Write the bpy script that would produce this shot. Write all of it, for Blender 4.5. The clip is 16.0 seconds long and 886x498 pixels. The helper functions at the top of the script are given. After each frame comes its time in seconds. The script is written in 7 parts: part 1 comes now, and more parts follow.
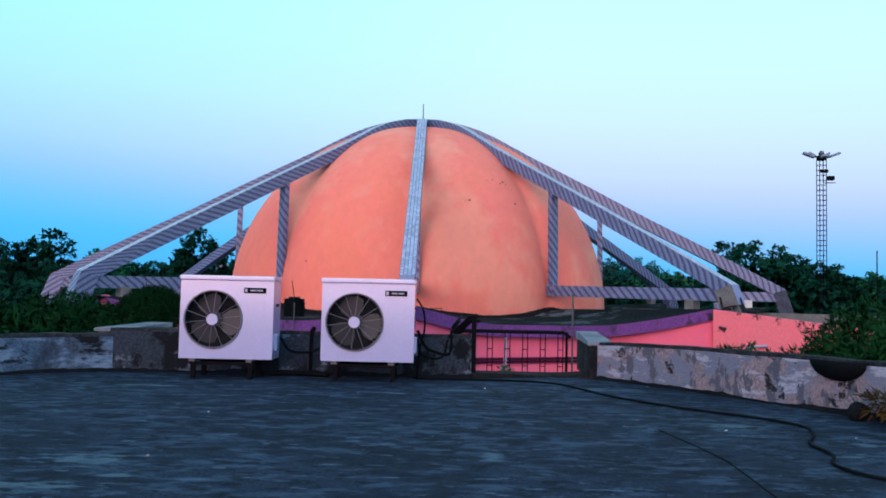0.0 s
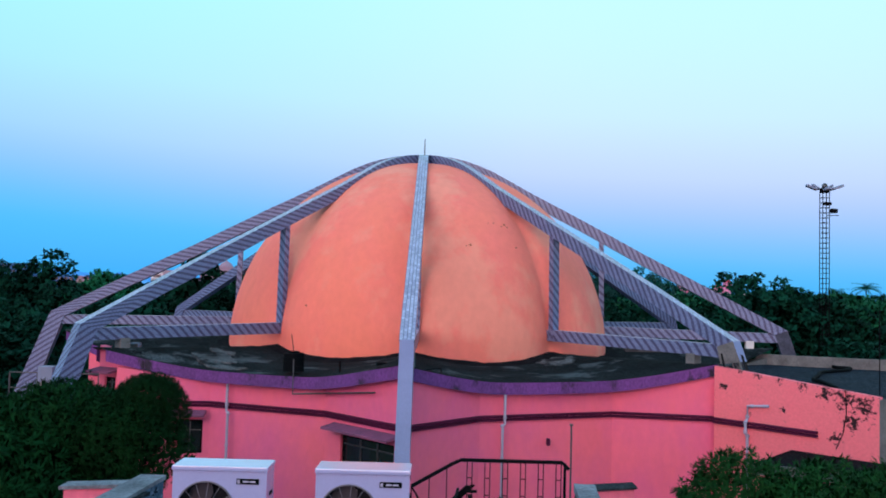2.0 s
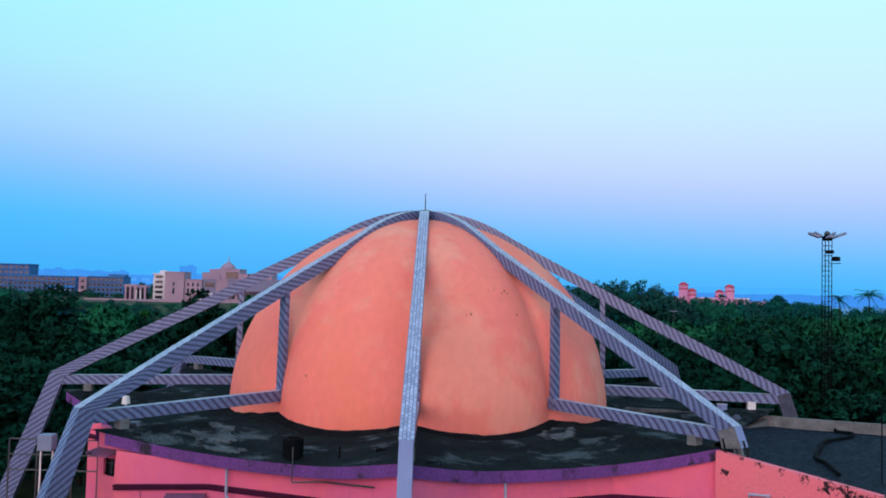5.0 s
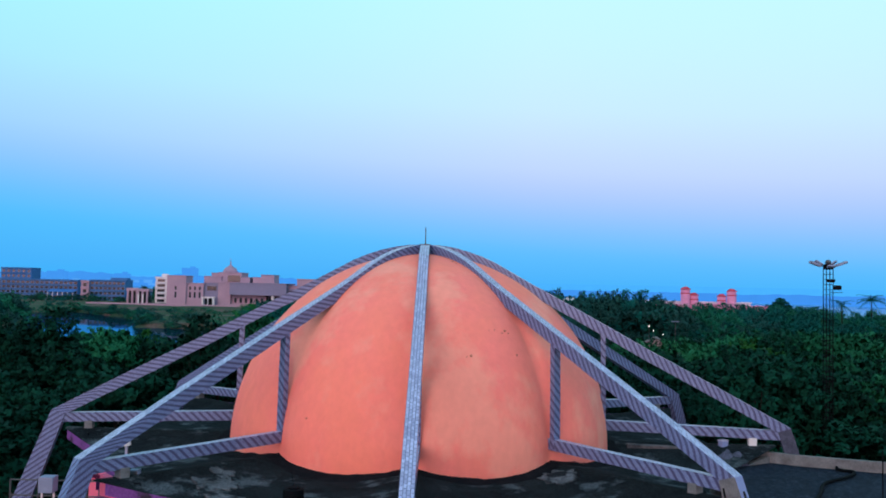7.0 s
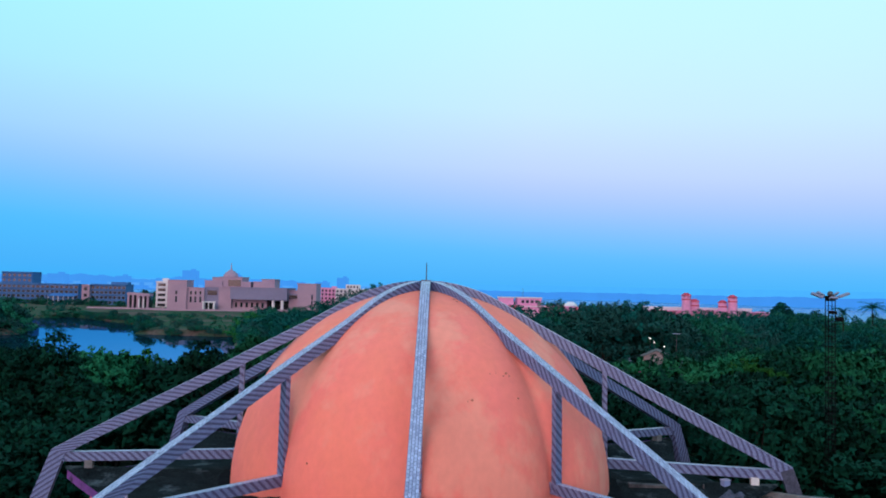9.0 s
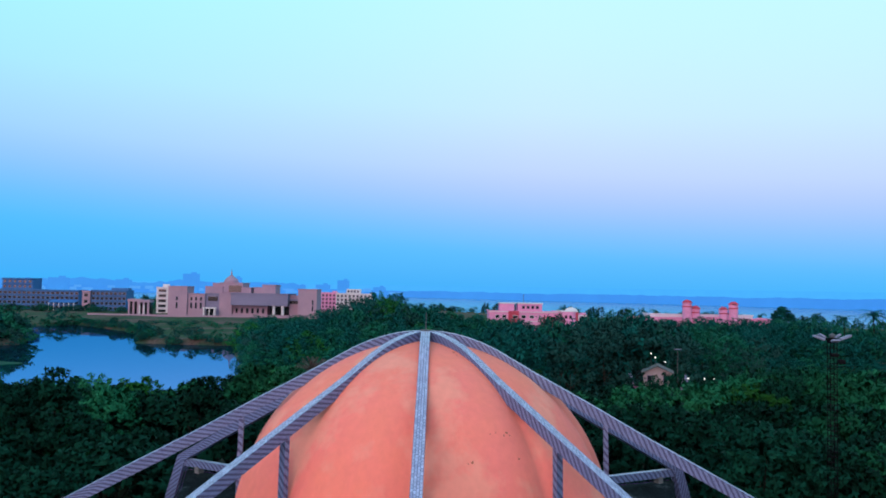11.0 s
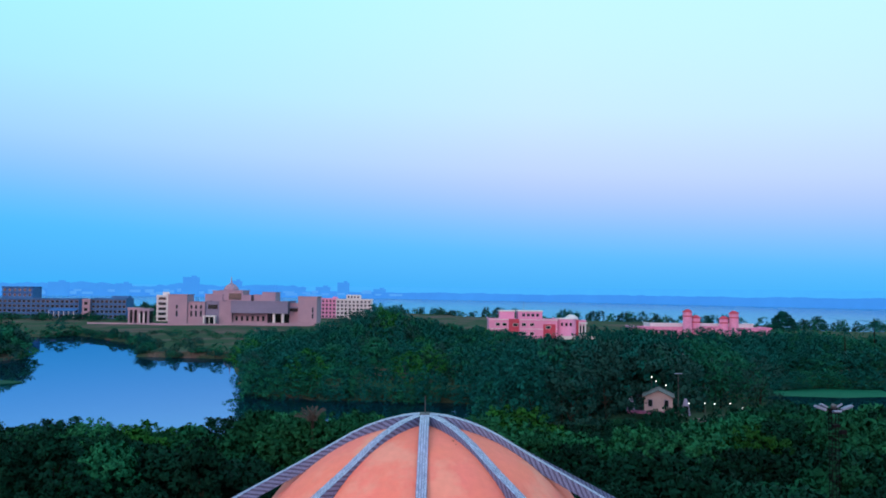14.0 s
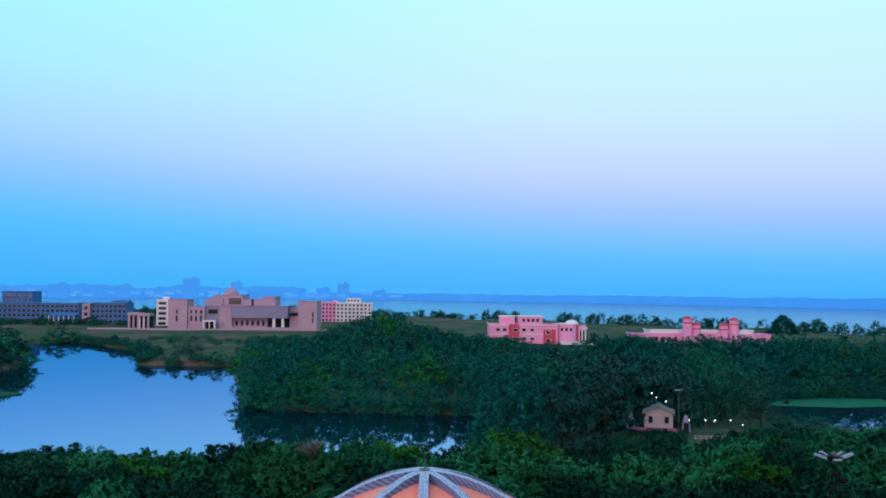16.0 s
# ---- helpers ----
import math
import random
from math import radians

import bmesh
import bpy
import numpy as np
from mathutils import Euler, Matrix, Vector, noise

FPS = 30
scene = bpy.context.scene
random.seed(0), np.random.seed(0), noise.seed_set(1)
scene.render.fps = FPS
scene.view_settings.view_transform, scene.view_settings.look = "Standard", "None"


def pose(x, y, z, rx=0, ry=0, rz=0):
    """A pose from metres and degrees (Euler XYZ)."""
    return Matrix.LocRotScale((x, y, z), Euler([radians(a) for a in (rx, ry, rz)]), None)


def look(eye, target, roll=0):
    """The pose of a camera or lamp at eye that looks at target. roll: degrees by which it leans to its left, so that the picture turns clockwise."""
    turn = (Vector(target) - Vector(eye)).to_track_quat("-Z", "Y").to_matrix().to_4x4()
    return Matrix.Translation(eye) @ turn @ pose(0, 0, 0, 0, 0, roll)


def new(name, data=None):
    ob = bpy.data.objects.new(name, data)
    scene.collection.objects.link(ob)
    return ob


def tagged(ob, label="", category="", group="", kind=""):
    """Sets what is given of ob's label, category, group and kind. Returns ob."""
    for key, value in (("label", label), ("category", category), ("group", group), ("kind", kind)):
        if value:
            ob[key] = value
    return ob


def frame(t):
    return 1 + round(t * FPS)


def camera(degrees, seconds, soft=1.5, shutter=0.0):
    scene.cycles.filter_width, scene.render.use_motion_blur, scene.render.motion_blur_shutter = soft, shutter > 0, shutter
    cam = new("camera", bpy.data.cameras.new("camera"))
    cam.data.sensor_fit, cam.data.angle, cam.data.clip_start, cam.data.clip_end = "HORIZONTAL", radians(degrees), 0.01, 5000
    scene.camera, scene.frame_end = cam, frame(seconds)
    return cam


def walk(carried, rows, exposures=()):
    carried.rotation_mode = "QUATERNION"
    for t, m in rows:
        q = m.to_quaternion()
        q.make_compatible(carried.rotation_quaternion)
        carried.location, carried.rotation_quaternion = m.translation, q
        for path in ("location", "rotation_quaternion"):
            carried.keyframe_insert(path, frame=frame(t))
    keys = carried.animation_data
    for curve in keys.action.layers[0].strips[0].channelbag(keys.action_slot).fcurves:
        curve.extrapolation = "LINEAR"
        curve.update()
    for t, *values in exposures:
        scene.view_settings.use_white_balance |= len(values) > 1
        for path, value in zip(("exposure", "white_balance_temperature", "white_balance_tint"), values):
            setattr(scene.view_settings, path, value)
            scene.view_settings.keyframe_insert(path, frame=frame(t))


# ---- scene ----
cam = camera(57.22, 16.0, 1.8)
PATH = [
    (0.0, -0.017, -0.038, 0.915, -0.025, 3.111, 1.232),
    (0.5, -0.012, -0.038, 1.398, 0.020, 3.036, 1.338),
    (1.0, -0.005, -0.036, 1.915, 0.058, 3.035, 1.444),
    (1.5, 0.002, -0.029, 2.325, 0.100, 2.903, 1.509),
    (2.0, 0.004, -0.022, 2.881, 0.139, 2.883, 1.526),
    (2.5, 0.009, -0.017, 3.371, 0.170, 2.860, 1.542),
    (3.0, 0.009, -0.012, 3.879, 0.198, 2.827, 1.562),
    (3.5, 0.009, -0.011, 4.341, 0.209, 2.728, 1.585),
    (4.0, 0.005, -0.015, 4.845, 0.231, 2.670, 1.585),
    (4.5, 0.003, -0.023, 5.339, 0.258, 2.633, 1.551),
    (7.0, 0.041, -0.099, 7.529, 0.423, 2.656, 1.351),
    (7.5, 0.033, -0.102, 7.782, 0.439, 2.659, 1.334),
    (8.0, 0.017, -0.095, 8.174, 0.452, 2.720, 1.320),
    (8.5, 0.000, -0.081, 8.642, 0.462, 2.754, 1.314),
    (9.0, -0.011, -0.060, 9.254, 0.469, 2.767, 1.298),
    (11.5, -0.010, 0.066, 12.294, 0.501, 2.855, 0.969),
    (12.0, -0.004, 0.084, 12.948, 0.494, 2.857, 0.905),
    (12.5, -0.001, 0.093, 13.673, 0.493, 2.867, 0.828),
    (13.0, 0.002, 0.096, 14.283, 0.488, 2.839, 0.749),
    (13.5, 0.004, 0.093, 15.031, 0.490, 2.840, 0.672),
    (14.0, 0.006, 0.083, 15.810, 0.491, 2.833, 0.601),
    (14.5, 0.010, 0.069, 16.642, 0.493, 2.823, 0.549),
    (15.0, 0.016, 0.051, 17.316, 0.491, 2.796, 0.495),
    (15.5, 0.023, 0.032, 18.014, 0.487, 2.802, 0.453),
    (16.0, 0.029, 0.011, 18.589, 0.488, 2.814, 0.424),
]
walk(cam, [(t, pose(x, y, z, 90 + pitch, 0, yaw) @ pose(0, 0, 0, 0, 0, roll)) for t, x, y, z, yaw, pitch, roll in PATH],
     exposures=[(0.0, 0.13), (1.0, 0.09), (2.0, 0.05), (3.5, 0.0), (16.0, 0.0)])

# ---- world and light: dusk, the sun gone down behind the camera ----
world = bpy.data.worlds.new("dusk_sky")
scene.world = world
world.use_nodes = True
wn, wl = world.node_tree.nodes, world.node_tree.links
wn.clear()
w_out = wn.new("ShaderNodeOutputWorld")
w_co = wn.new("ShaderNodeTexCoord")
w_sep = wn.new("ShaderNodeSeparateXYZ")
w_ramp = wn.new("ShaderNodeValToRGB")
w_ramp.color_ramp.interpolation = "B_SPLINE"
w_tilt = wn.new("ShaderNodeMath")
w_tilt.operation, w_tilt.inputs[1].default_value = "MULTIPLY_ADD", 0.045
SKY = [(0.0, (0.055, 0.435, 0.98)), (0.03, (0.055, 0.475, 1.0)), (0.06, (0.08, 0.50, 1.0)), (0.105, (0.32, 0.53, 1.0)),
       (0.15, (0.52, 0.64, 1.0)), (0.22, (0.58, 0.82, 1.0)), (0.36, (0.55, 0.98, 1.0)), (0.46, (0.50, 0.90, 1.0)), (1.0, (0.28, 0.60, 0.95))]
els = w_ramp.color_ramp.elements
while len(els) < len(SKY):
    els.new(0.5)
for e, (p, c) in zip(els, SKY):
    e.position, e.color = p, (*c, 1)
w_b1 = wn.new("ShaderNodeBackground")
w_b1.inputs["Strength"].default_value = 1.0
w_sky = wn.new("ShaderNodeTexSky")
w_sky.sky_type, w_sky.sun_disc = "NISHITA", False
w_sky.sun_elevation, w_sky.sun_rotation = radians(2.0), radians(201)
w_b2 = wn.new("ShaderNodeBackground")
w_b2.inputs["Strength"].default_value = 0.02
w_add = wn.new("ShaderNodeAddShader")
wl.new(w_co.outputs["Generated"], w_sep.inputs[0])
wl.new(w_sep.outputs["X"], w_tilt.inputs[0])
wl.new(w_sep.outputs["Z"], w_tilt.inputs[2])
wl.new(w_tilt.outputs[0], w_ramp.inputs[0])
# the glow thins out to the left
w_side, w_tint, w_mul = wn.new("ShaderNodeMapRange"), wn.new("ShaderNodeCombineXYZ"), wn.new("ShaderNodeVectorMath")
w_mul.operation = "MULTIPLY"
for slot, value in ((1, -0.48), (2, 0.10), (3, 0.69), (4, 1.0)):
    w_side.inputs[slot].default_value = value
w_tint.inputs[1].default_value = w_tint.inputs[2].default_value = 1.0
wl.new(w_sep.outputs["X"], w_side.inputs[0])
wl.new(w_side.outputs[0], w_tint.inputs[0])
wl.new(w_ramp.outputs[0], w_mul.inputs[0])
wl.new(w_tint.outputs[0], w_mul.inputs[1])
wl.new(w_mul.outputs[0], w_b1.inputs["Color"])
wl.new(w_sky.outputs[0], w_b2.inputs["Color"])
wl.new(w_b1.outputs[0], w_add.inputs[0])
wl.new(w_b2.outputs[0], w_add.inputs[1])
wl.new(w_add.outputs[0], w_out.inputs[0])

sun = new("afterglow_sun", bpy.data.lights.new("afterglow_sun", "SUN"))
sun.data.energy, sun.data.angle, sun.data.color = 2.45, radians(60), (1.0, 0.51, 0.46)
sun.matrix_world = look((-15, -39, 8), (0, 0, 0))


# ---- materials ----
def material(name, base, rough=0.8, second=None, scale=3.0, amount=0.5, fine=40.0, fine_amount=0.25, bump=0.2, metal=0.0,
             third=None, third_scale=0.6, third_at=0.58, stretch=(1, 1, 1), coord="Object", spec=0.1, random_amount=0.0, edge=(0.35, 0.65), crisp=0.2):
    """A rough painted, mineral or leafy surface: a base colour, a second one in large blotches, a third in sparse stains, a fine grain and relief."""
    m = bpy.data.materials.new(name)
    m.use_nodes = True
    n, l = m.node_tree.nodes, m.node_tree.links
    b = n["Principled BSDF"]
    b.inputs["Roughness"].default_value, b.inputs["Metallic"].default_value = rough, metal
    b.inputs["Specular IOR Level"].default_value = spec
    co = n.new("ShaderNodeTexCoord")
    mp = n.new("ShaderNodeMapping")
    mp.inputs["Scale"].default_value = stretch
    l.new(co.outputs[coord], mp.inputs[0])
    second = second or tuple(c * 0.7 for c in base)

    def noise_at(s, detail=7.0):
        t = n.new("ShaderNodeTexNoise")
        t.inputs["Scale"].default_value, t.inputs["Detail"].default_value = s, detail
        t.inputs["Roughness"].default_value = 0.62
        l.new(mp.outputs[0], t.inputs["Vector"])
        return t

    def mixed(fac, a, c):
        x = n.new("ShaderNodeMix")
        x.data_type = "RGBA"
        l.new(fac, x.inputs[0])
        for value, slot in ((a, 6), (c, 7)):
            if isinstance(value, tuple):
                x.inputs[slot].default_value = (*value, 1)
            else:
                l.new(value, x.inputs[slot])
        return x.outputs[2]

    def steep(sock, low, high, top=1.0):
        r = n.new("ShaderNodeMapRange")
        r.inputs[1].default_value, r.inputs[2].default_value, r.inputs[4].default_value = low, high, top
        l.new(sock, r.inputs[0])
        return r.outputs[0]

    big = noise_at(scale)
    colour = mixed(steep(big.outputs[0], *edge, amount), tuple(base), tuple(second))
    if third:
        spots = noise_at(third_scale, 8.0)
        colour = mixed(steep(spots.outputs[0], third_at, third_at + 0.09), colour, tuple(third))
    small = noise_at(fine, 6.0)
    dark = n.new("ShaderNodeMix")
    dark.data_type, dark.blend_type = "RGBA", "MULTIPLY"
    dark.inputs[0].default_value = 1.0
    l.new(colour, dark.inputs[6])
    grey = n.new("ShaderNodeMapRange")
    grey.inputs[1].default_value, grey.inputs[2].default_value = 0.5 - crisp, 0.5 + crisp
    grey.inputs[3].default_value, grey.inputs[4].default_value = 1 - fine_amount, 1 + fine_amount * 0.4
    l.new(small.outputs[0], grey.inputs[0])
    l.new(grey.outputs[0], dark.inputs[7])
    colour = dark.outputs[2]
    if random_amount:
        for kind, reach in (("ShaderNodeObjectInfo", random_amount), ("ShaderNodeNewGeometry", random_amount * 0.3)):
            info, ran, x = n.new(kind), n.new("ShaderNodeMapRange"), n.new("ShaderNodeMix")
            ran.inputs[3].default_value, ran.inputs[4].default_value = 1 - reach, 1 + reach
            l.new(info.outputs["Random" if kind == "ShaderNodeObjectInfo" else "Random Per Island"], ran.inputs[0])
            x.data_type, x.blend_type = "RGBA", "MULTIPLY"
            x.inputs[0].default_value = 1.0
            l.new(colour, x.inputs[6])
            l.new(ran.outputs[0], x.inputs[7])
            colour = x.outputs[2]
    l.new(colour, b.inputs["Base Color"])
    if bump:
        bp = n.new("ShaderNodeBump")
        bp.inputs["Strength"].default_value, bp.inputs["Distance"].default_value = bump, 0.02
        l.new(small.outputs[0], bp.inputs["Height"])
        l.new(bp.outputs[0], b.inputs["Normal"])
    return m


def tile_material(name, light, dark, band, width, height, grout):
    """Small glazed tiles in a running bond, laid so that darker ones step diagonally; the mesh's own uv in metres."""
    m = material(name, light, 0.35, tuple(c * 0.75 for c in light), scale=1.5, fine=60, bump=0.0, spec=0.5)
    n, l = m.node_tree.nodes, m.node_tree.links
    b = n["Principled BSDF"]
    was = b.inputs["Base Color"].links[0].from_socket
    uv = n.new("ShaderNodeUVMap")
    brick = n.new("ShaderNodeTexBrick")
    brick.inputs["Scale"].default_value = 1.0
    brick.inputs["Brick Width"].default_value, brick.inputs["Row Height"].default_value = width, height
    brick.inputs["Mortar Size"].default_value, brick.inputs["Mortar Smooth"].default_value = grout, 0.2
    brick.inputs["Color1"].default_value, brick.inputs["Color2"].default_value = (1, 1, 1, 1), (0.84, 0.84, 0.88, 1) if band else (0.60, 0.60, 0.68, 1)
    brick.inputs["Mortar"].default_value = (*[d / max(c, 0.01) for d, c in zip(dark, light)], 1)
    l.new(uv.outputs[0], brick.inputs["Vector"])
    mul = n.new("ShaderNodeMix")
    mul.data_type, mul.blend_type = "RGBA", "MULTIPLY"
    mul.inputs[0].default_value = 1.0
    l.new(was, mul.inputs[6])
    l.new(brick.outputs["Color"], mul.inputs[7])
    out = mul.outputs[2]
    if band:
        brick.offset = 0.0
        sep = n.new("ShaderNodeSeparateXYZ")
        l.new(uv.outputs[0], sep.inputs[0])

        def cell(sock, size):
            div, low = n.new("ShaderNodeMath"), n.new("ShaderNodeMath")
            div.operation, div.inputs[1].default_value, low.operation = "DIVIDE", size, "FLOOR"
            l.new(sock, div.inputs[0])
            l.new(div.outputs[0], low.inputs[0])
            return low.outputs[0]
        period, shift, share = band
        add, turn, less = n.new("ShaderNodeMath"), n.new("ShaderNodeMath"), n.new("ShaderNodeMath")
        add.operation, turn.operation, less.operation = "MULTIPLY_ADD", "FLOORED_MODULO", "LESS_THAN"
        add.inputs[1].default_value, turn.inputs[1].default_value, less.inputs[1].default_value = shift, period, period * share
        l.new(cell(sep.outputs[1], height), add.inputs[0])
        l.new(sep.outputs[0], add.inputs[2])
        l.new(add.outputs[0], turn.inputs[0])
        l.new(turn.outputs[0], less.inputs[0])
        x = n.new("ShaderNodeMix")
        x.data_type = "RGBA"
        l.new(less.outputs[0], x.inputs[0])
        l.new(out, x.inputs[6])
        x.inputs[7].default_value = (*dark, 1)
        out = x.outputs[2]
    l.new(out, b.inputs["Base Color"])
    return m


def glow_material(name, colour, strength):
    m = bpy.data.materials.new(name)
    m.use_nodes = True
    b = m.node_tree.nodes["Principled BSDF"]
    b.inputs["Emission Color"].default_value, b.inputs["Emission Strength"].default_value = (*colour, 1), strength
    return m


M_DOME = material("dome_paint", (0.97, 0.260, 0.185), 0.75, (0.97, 0.235, 0.21), 0.25, 0.8, 3.0, 0.06, 0.015, third=(0.95, 0.325, 0.245), third_scale=0.32, third_at=0.52, stretch=(1, 1, 0.7))
M_WALL = material("pink_paint", (0.95, 0.184, 0.270), 0.8, (0.82, 0.160, 0.36), 0.4, 0.8, 5, 0.05, 0.01, stretch=(1, 1, 0.6))
M_WALL_OLD = material("stained_pink_paint", (0.94, 0.20, 0.31), 0.85, (0.85, 0.21, 0.34), 0.6, 0.8, 12, 0.12, 0.06, third=(0.10, 0.045, 0.06), third_scale=1.7, third_at=0.63, stretch=(1, 1, 0.6))
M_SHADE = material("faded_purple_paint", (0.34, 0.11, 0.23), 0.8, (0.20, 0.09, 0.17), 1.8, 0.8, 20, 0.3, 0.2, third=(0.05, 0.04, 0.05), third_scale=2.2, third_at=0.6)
M_ANNEX = material("mouldy_pink_paint", (0.95, 0.21, 0.27), 0.85, (0.88, 0.22, 0.27), 0.6, 0.8, 12, 0.10, 0.06, third=(0.30, 0.12, 0.13), third_scale=2.4, third_at=0.66)
M_FASCIA = material("purple_paint", (0.20, 0.07, 0.31), 0.7, (0.13, 0.055, 0.20), 0.9, 0.8, 18, 0.35, 0.2, third=(0.045, 0.035, 0.06), third_scale=1.5, third_at=0.55, crisp=0.2, stretch=(1, 1, 0.6))
M_CHIP = material("bare_plaster", (0.52, 0.16, 0.09), 0.9, (0.36, 0.12, 0.08), 3, 0.7, 40, 0.3, 0.4)
M_TRIM = material("maroon_paint", (0.09, 0.012, 0.05), 0.7, (0.05, 0.01, 0.03), 2, 0.6, 30)
M_ROOF = material("weathered_roof", (0.010, 0.014, 0.017), 0.95, (0.022, 0.029, 0.033), 0.7, 0.9, 18, 0.6, 0.7, third=(0.085, 0.105, 0.12), third_scale=0.55, third_at=0.545, spec=0.03, crisp=0.10)
M_TAR = material("bitumen", (0.007, 0.009, 0.012), 0.9, (0.016, 0.018, 0.022), 2.5, 0.6, 25, 0.3, 0.6, spec=0.03)


def weathered(name, base, layers, rough=0.9, grain=40.0, grain_amount=0.4, bump=0.8, crackle=None, stretch=(1, 1, 1)):
    """A flaking or worn surface: over a base colour, layers (colour, scale, threshold, softness, stretch) with ragged edges, a net of fine cracks and a grain."""
    m = material(name, base, rough, tuple(c * 0.78 for c in base), 2.5, 0.8, grain, grain_amount, bump, spec=0.06, stretch=stretch, crisp=0.14)
    n, l = m.node_tree.nodes, m.node_tree.links
    b = n["Principled BSDF"]
    colour = b.inputs["Base Color"].links[0].from_socket
    co = n.new("ShaderNodeTexCoord")

    def put(mask, tone, blend="MIX"):
        x = n.new("ShaderNodeMix")
        x.data_type, x.blend_type = "RGBA", blend
        l.new(mask, x.inputs[0])
        l.new(colour, x.inputs[6])
        x.inputs[7].default_value = (*tone, 1)
        return x.outputs[2]

    for tone, scale, at, soft, pull in layers:
        mp, noi, edge = n.new("ShaderNodeMapping"), n.new("ShaderNodeTexNoise"), n.new("ShaderNodeMapRange")
        mp.inputs["Scale"].default_value = pull
        mp.inputs["Location"].default_value = (scale * 3.1, tone[0] * 40, scale)
        noi.inputs["Scale"].default_value, noi.inputs["Detail"].default_value, noi.inputs["Roughness"].default_value = scale, 12.0, 0.68
        l.new(co.outputs["Object"], mp.inputs[0])
        l.new(mp.outputs[0], noi.inputs["Vector"])
        edge.inputs[1].default_value, edge.inputs[2].default_value = at, at + soft
        l.new(noi.outputs[0], edge.inputs[0])
        colour = put(edge.outputs[0], tone)
    if crackle:
        tone, scale, wide = crackle
        vor, edge = n.new("ShaderNodeTexVoronoi"), n.new("ShaderNodeMapRange")
        vor.feature = "DISTANCE_TO_EDGE"
        vor.inputs["Scale"].default_value = scale
        bend, mixed = n.new("ShaderNodeTexNoise"), n.new("ShaderNodeVectorMath")
        bend.inputs["Scale"].default_value = scale * 0.8
        mixed.operation, mixed.inputs[1].default_value = "MULTIPLY_ADD", (0.12, 0.12, 0.12)
        l.new(co.outputs["Object"], bend.inputs["Vector"])
        l.new(bend.outputs["Color"], mixed.inputs[0])
        l.new(co.outputs["Object"], mixed.inputs[2])
        l.new(mixed.outputs[0], vor.inputs["Vector"])
        edge.inputs[1].default_value, edge.inputs[2].default_value, edge.inputs[3].default_value, edge.inputs[4].default_value = 0.0, wide, 0.75, 0.0
        l.new(vor.outputs["Distance"], edge.inputs[0])
        colour = put(edge.outputs[0], tone)
    l.new(colour, b.inputs["Base Color"])
    return m


M_PARAPET = weathered("limewashed_plaster", (0.31, 0.25, 0.29), [((0.17, 0.19, 0.28), 1.8, 0.47, 0.05, (1, 1, 1.4)), ((0.36, 0.38, 0.50), 2.3, 0.54, 0.04, (0.7, 0.7, 2.4)), ((0.09, 0.10, 0.14), 4.5, 0.535, 0.035, (1.3, 1.3, 0.7)), ((0.018, 0.02, 0.026), 3.2, 0.59, 0.02, (1, 1, 1.1))], crackle=((0.13, 0.13, 0.17), 21.0, 0.035))
# Flaking plaster with the sky's blue light put into base and patches.
M_PARAPET_BLUE = weathered("blue_lit_plaster", (0.085, 0.15, 0.25), [((0.18, 0.28, 0.43), 3.4, 0.48, 0.12, (0.6, 0.6, 2.4)), ((0.04, 0.055, 0.085), 2.8, 0.50, 0.12, (1, 1, 0.7)), ((0.012, 0.016, 0.022), 3.4, 0.57, 0.04, (0.6, 0.6, 1.5))])
# Darker plaster with pale and near-black patches, for the front parapet.
M_PARAPET_DARK = weathered("dark_plaster", (0.045, 0.062, 0.09), [((0.15, 0.20, 0.28), 2.2, 0.55, 0.05, (1, 1, 1.4)), ((0.012, 0.015, 0.02), 2.4, 0.50, 0.05, (1, 1, 0.8))])
M_FLOOR = weathered("terrace_screed", (0.030, 0.048, 0.090), [((0.015, 0.023, 0.043), 0.9, 0.44, 0.14, (1, 1.4, 1)), ((0.048, 0.080, 0.138), 4.2, 0.50, 0.12, (0.8, 1.6, 1)), ((0.011, 0.016, 0.028), 7.5, 0.50, 0.10, (0.8, 1.5, 1)), ((0.080, 0.122, 0.198), 6.5, 0.595, 0.05, (0.7, 1.7, 1))], 0.85, 60.0, 0.6, 1.0)
M_ANNEX_ROOF = weathered("annex_screed", (0.019, 0.029, 0.050), [((0.009, 0.014, 0.024), 0.9, 0.44, 0.14, (1, 1.4, 1)), ((0.030, 0.048, 0.076), 4.2, 0.50, 0.12, (0.8, 1.6, 1)), ((0.007, 0.010, 0.015), 7.5, 0.50, 0.10, (0.8, 1.5, 1)), ((0.050, 0.073, 0.109), 6.5, 0.595, 0.05, (0.7, 1.7, 1))], 0.85, 60.0, 0.6, 1.0)
M_CAP = material("mossy_coping", (0.045, 0.053, 0.066), 0.92, (0.018, 0.021, 0.027), 3, 0.9, 20, 0.5, 0.7, third=(0.09, 0.10, 0.115), third_scale=3.5, third_at=0.62, spec=0.03, crisp=0.12)
M_PATCH = material("worn_cement", (0.15, 0.17, 0.19), 0.95, (0.05, 0.06, 0.068), 1.6, 0.9, 20, 0.5, 0.6, third=(0.014, 0.018, 0.022), third_scale=1.3, third_at=0.50, crisp=0.12)
M_CAP_PALE = material("stained_cement", (0.20, 0.19, 0.20), 0.9, (0.06, 0.062, 0.07), 1.4, 1.0, 16, 0.5, 0.6, third=(0.015, 0.017, 0.02), third_scale=1.1, third_at=0.55)
M_CAP_PALE_BLUE = material("pale_cement", (0.26, 0.28, 0.34), 0.9, (0.12, 0.13, 0.16), 2.0, 0.9, 20, 0.4, 0.5)
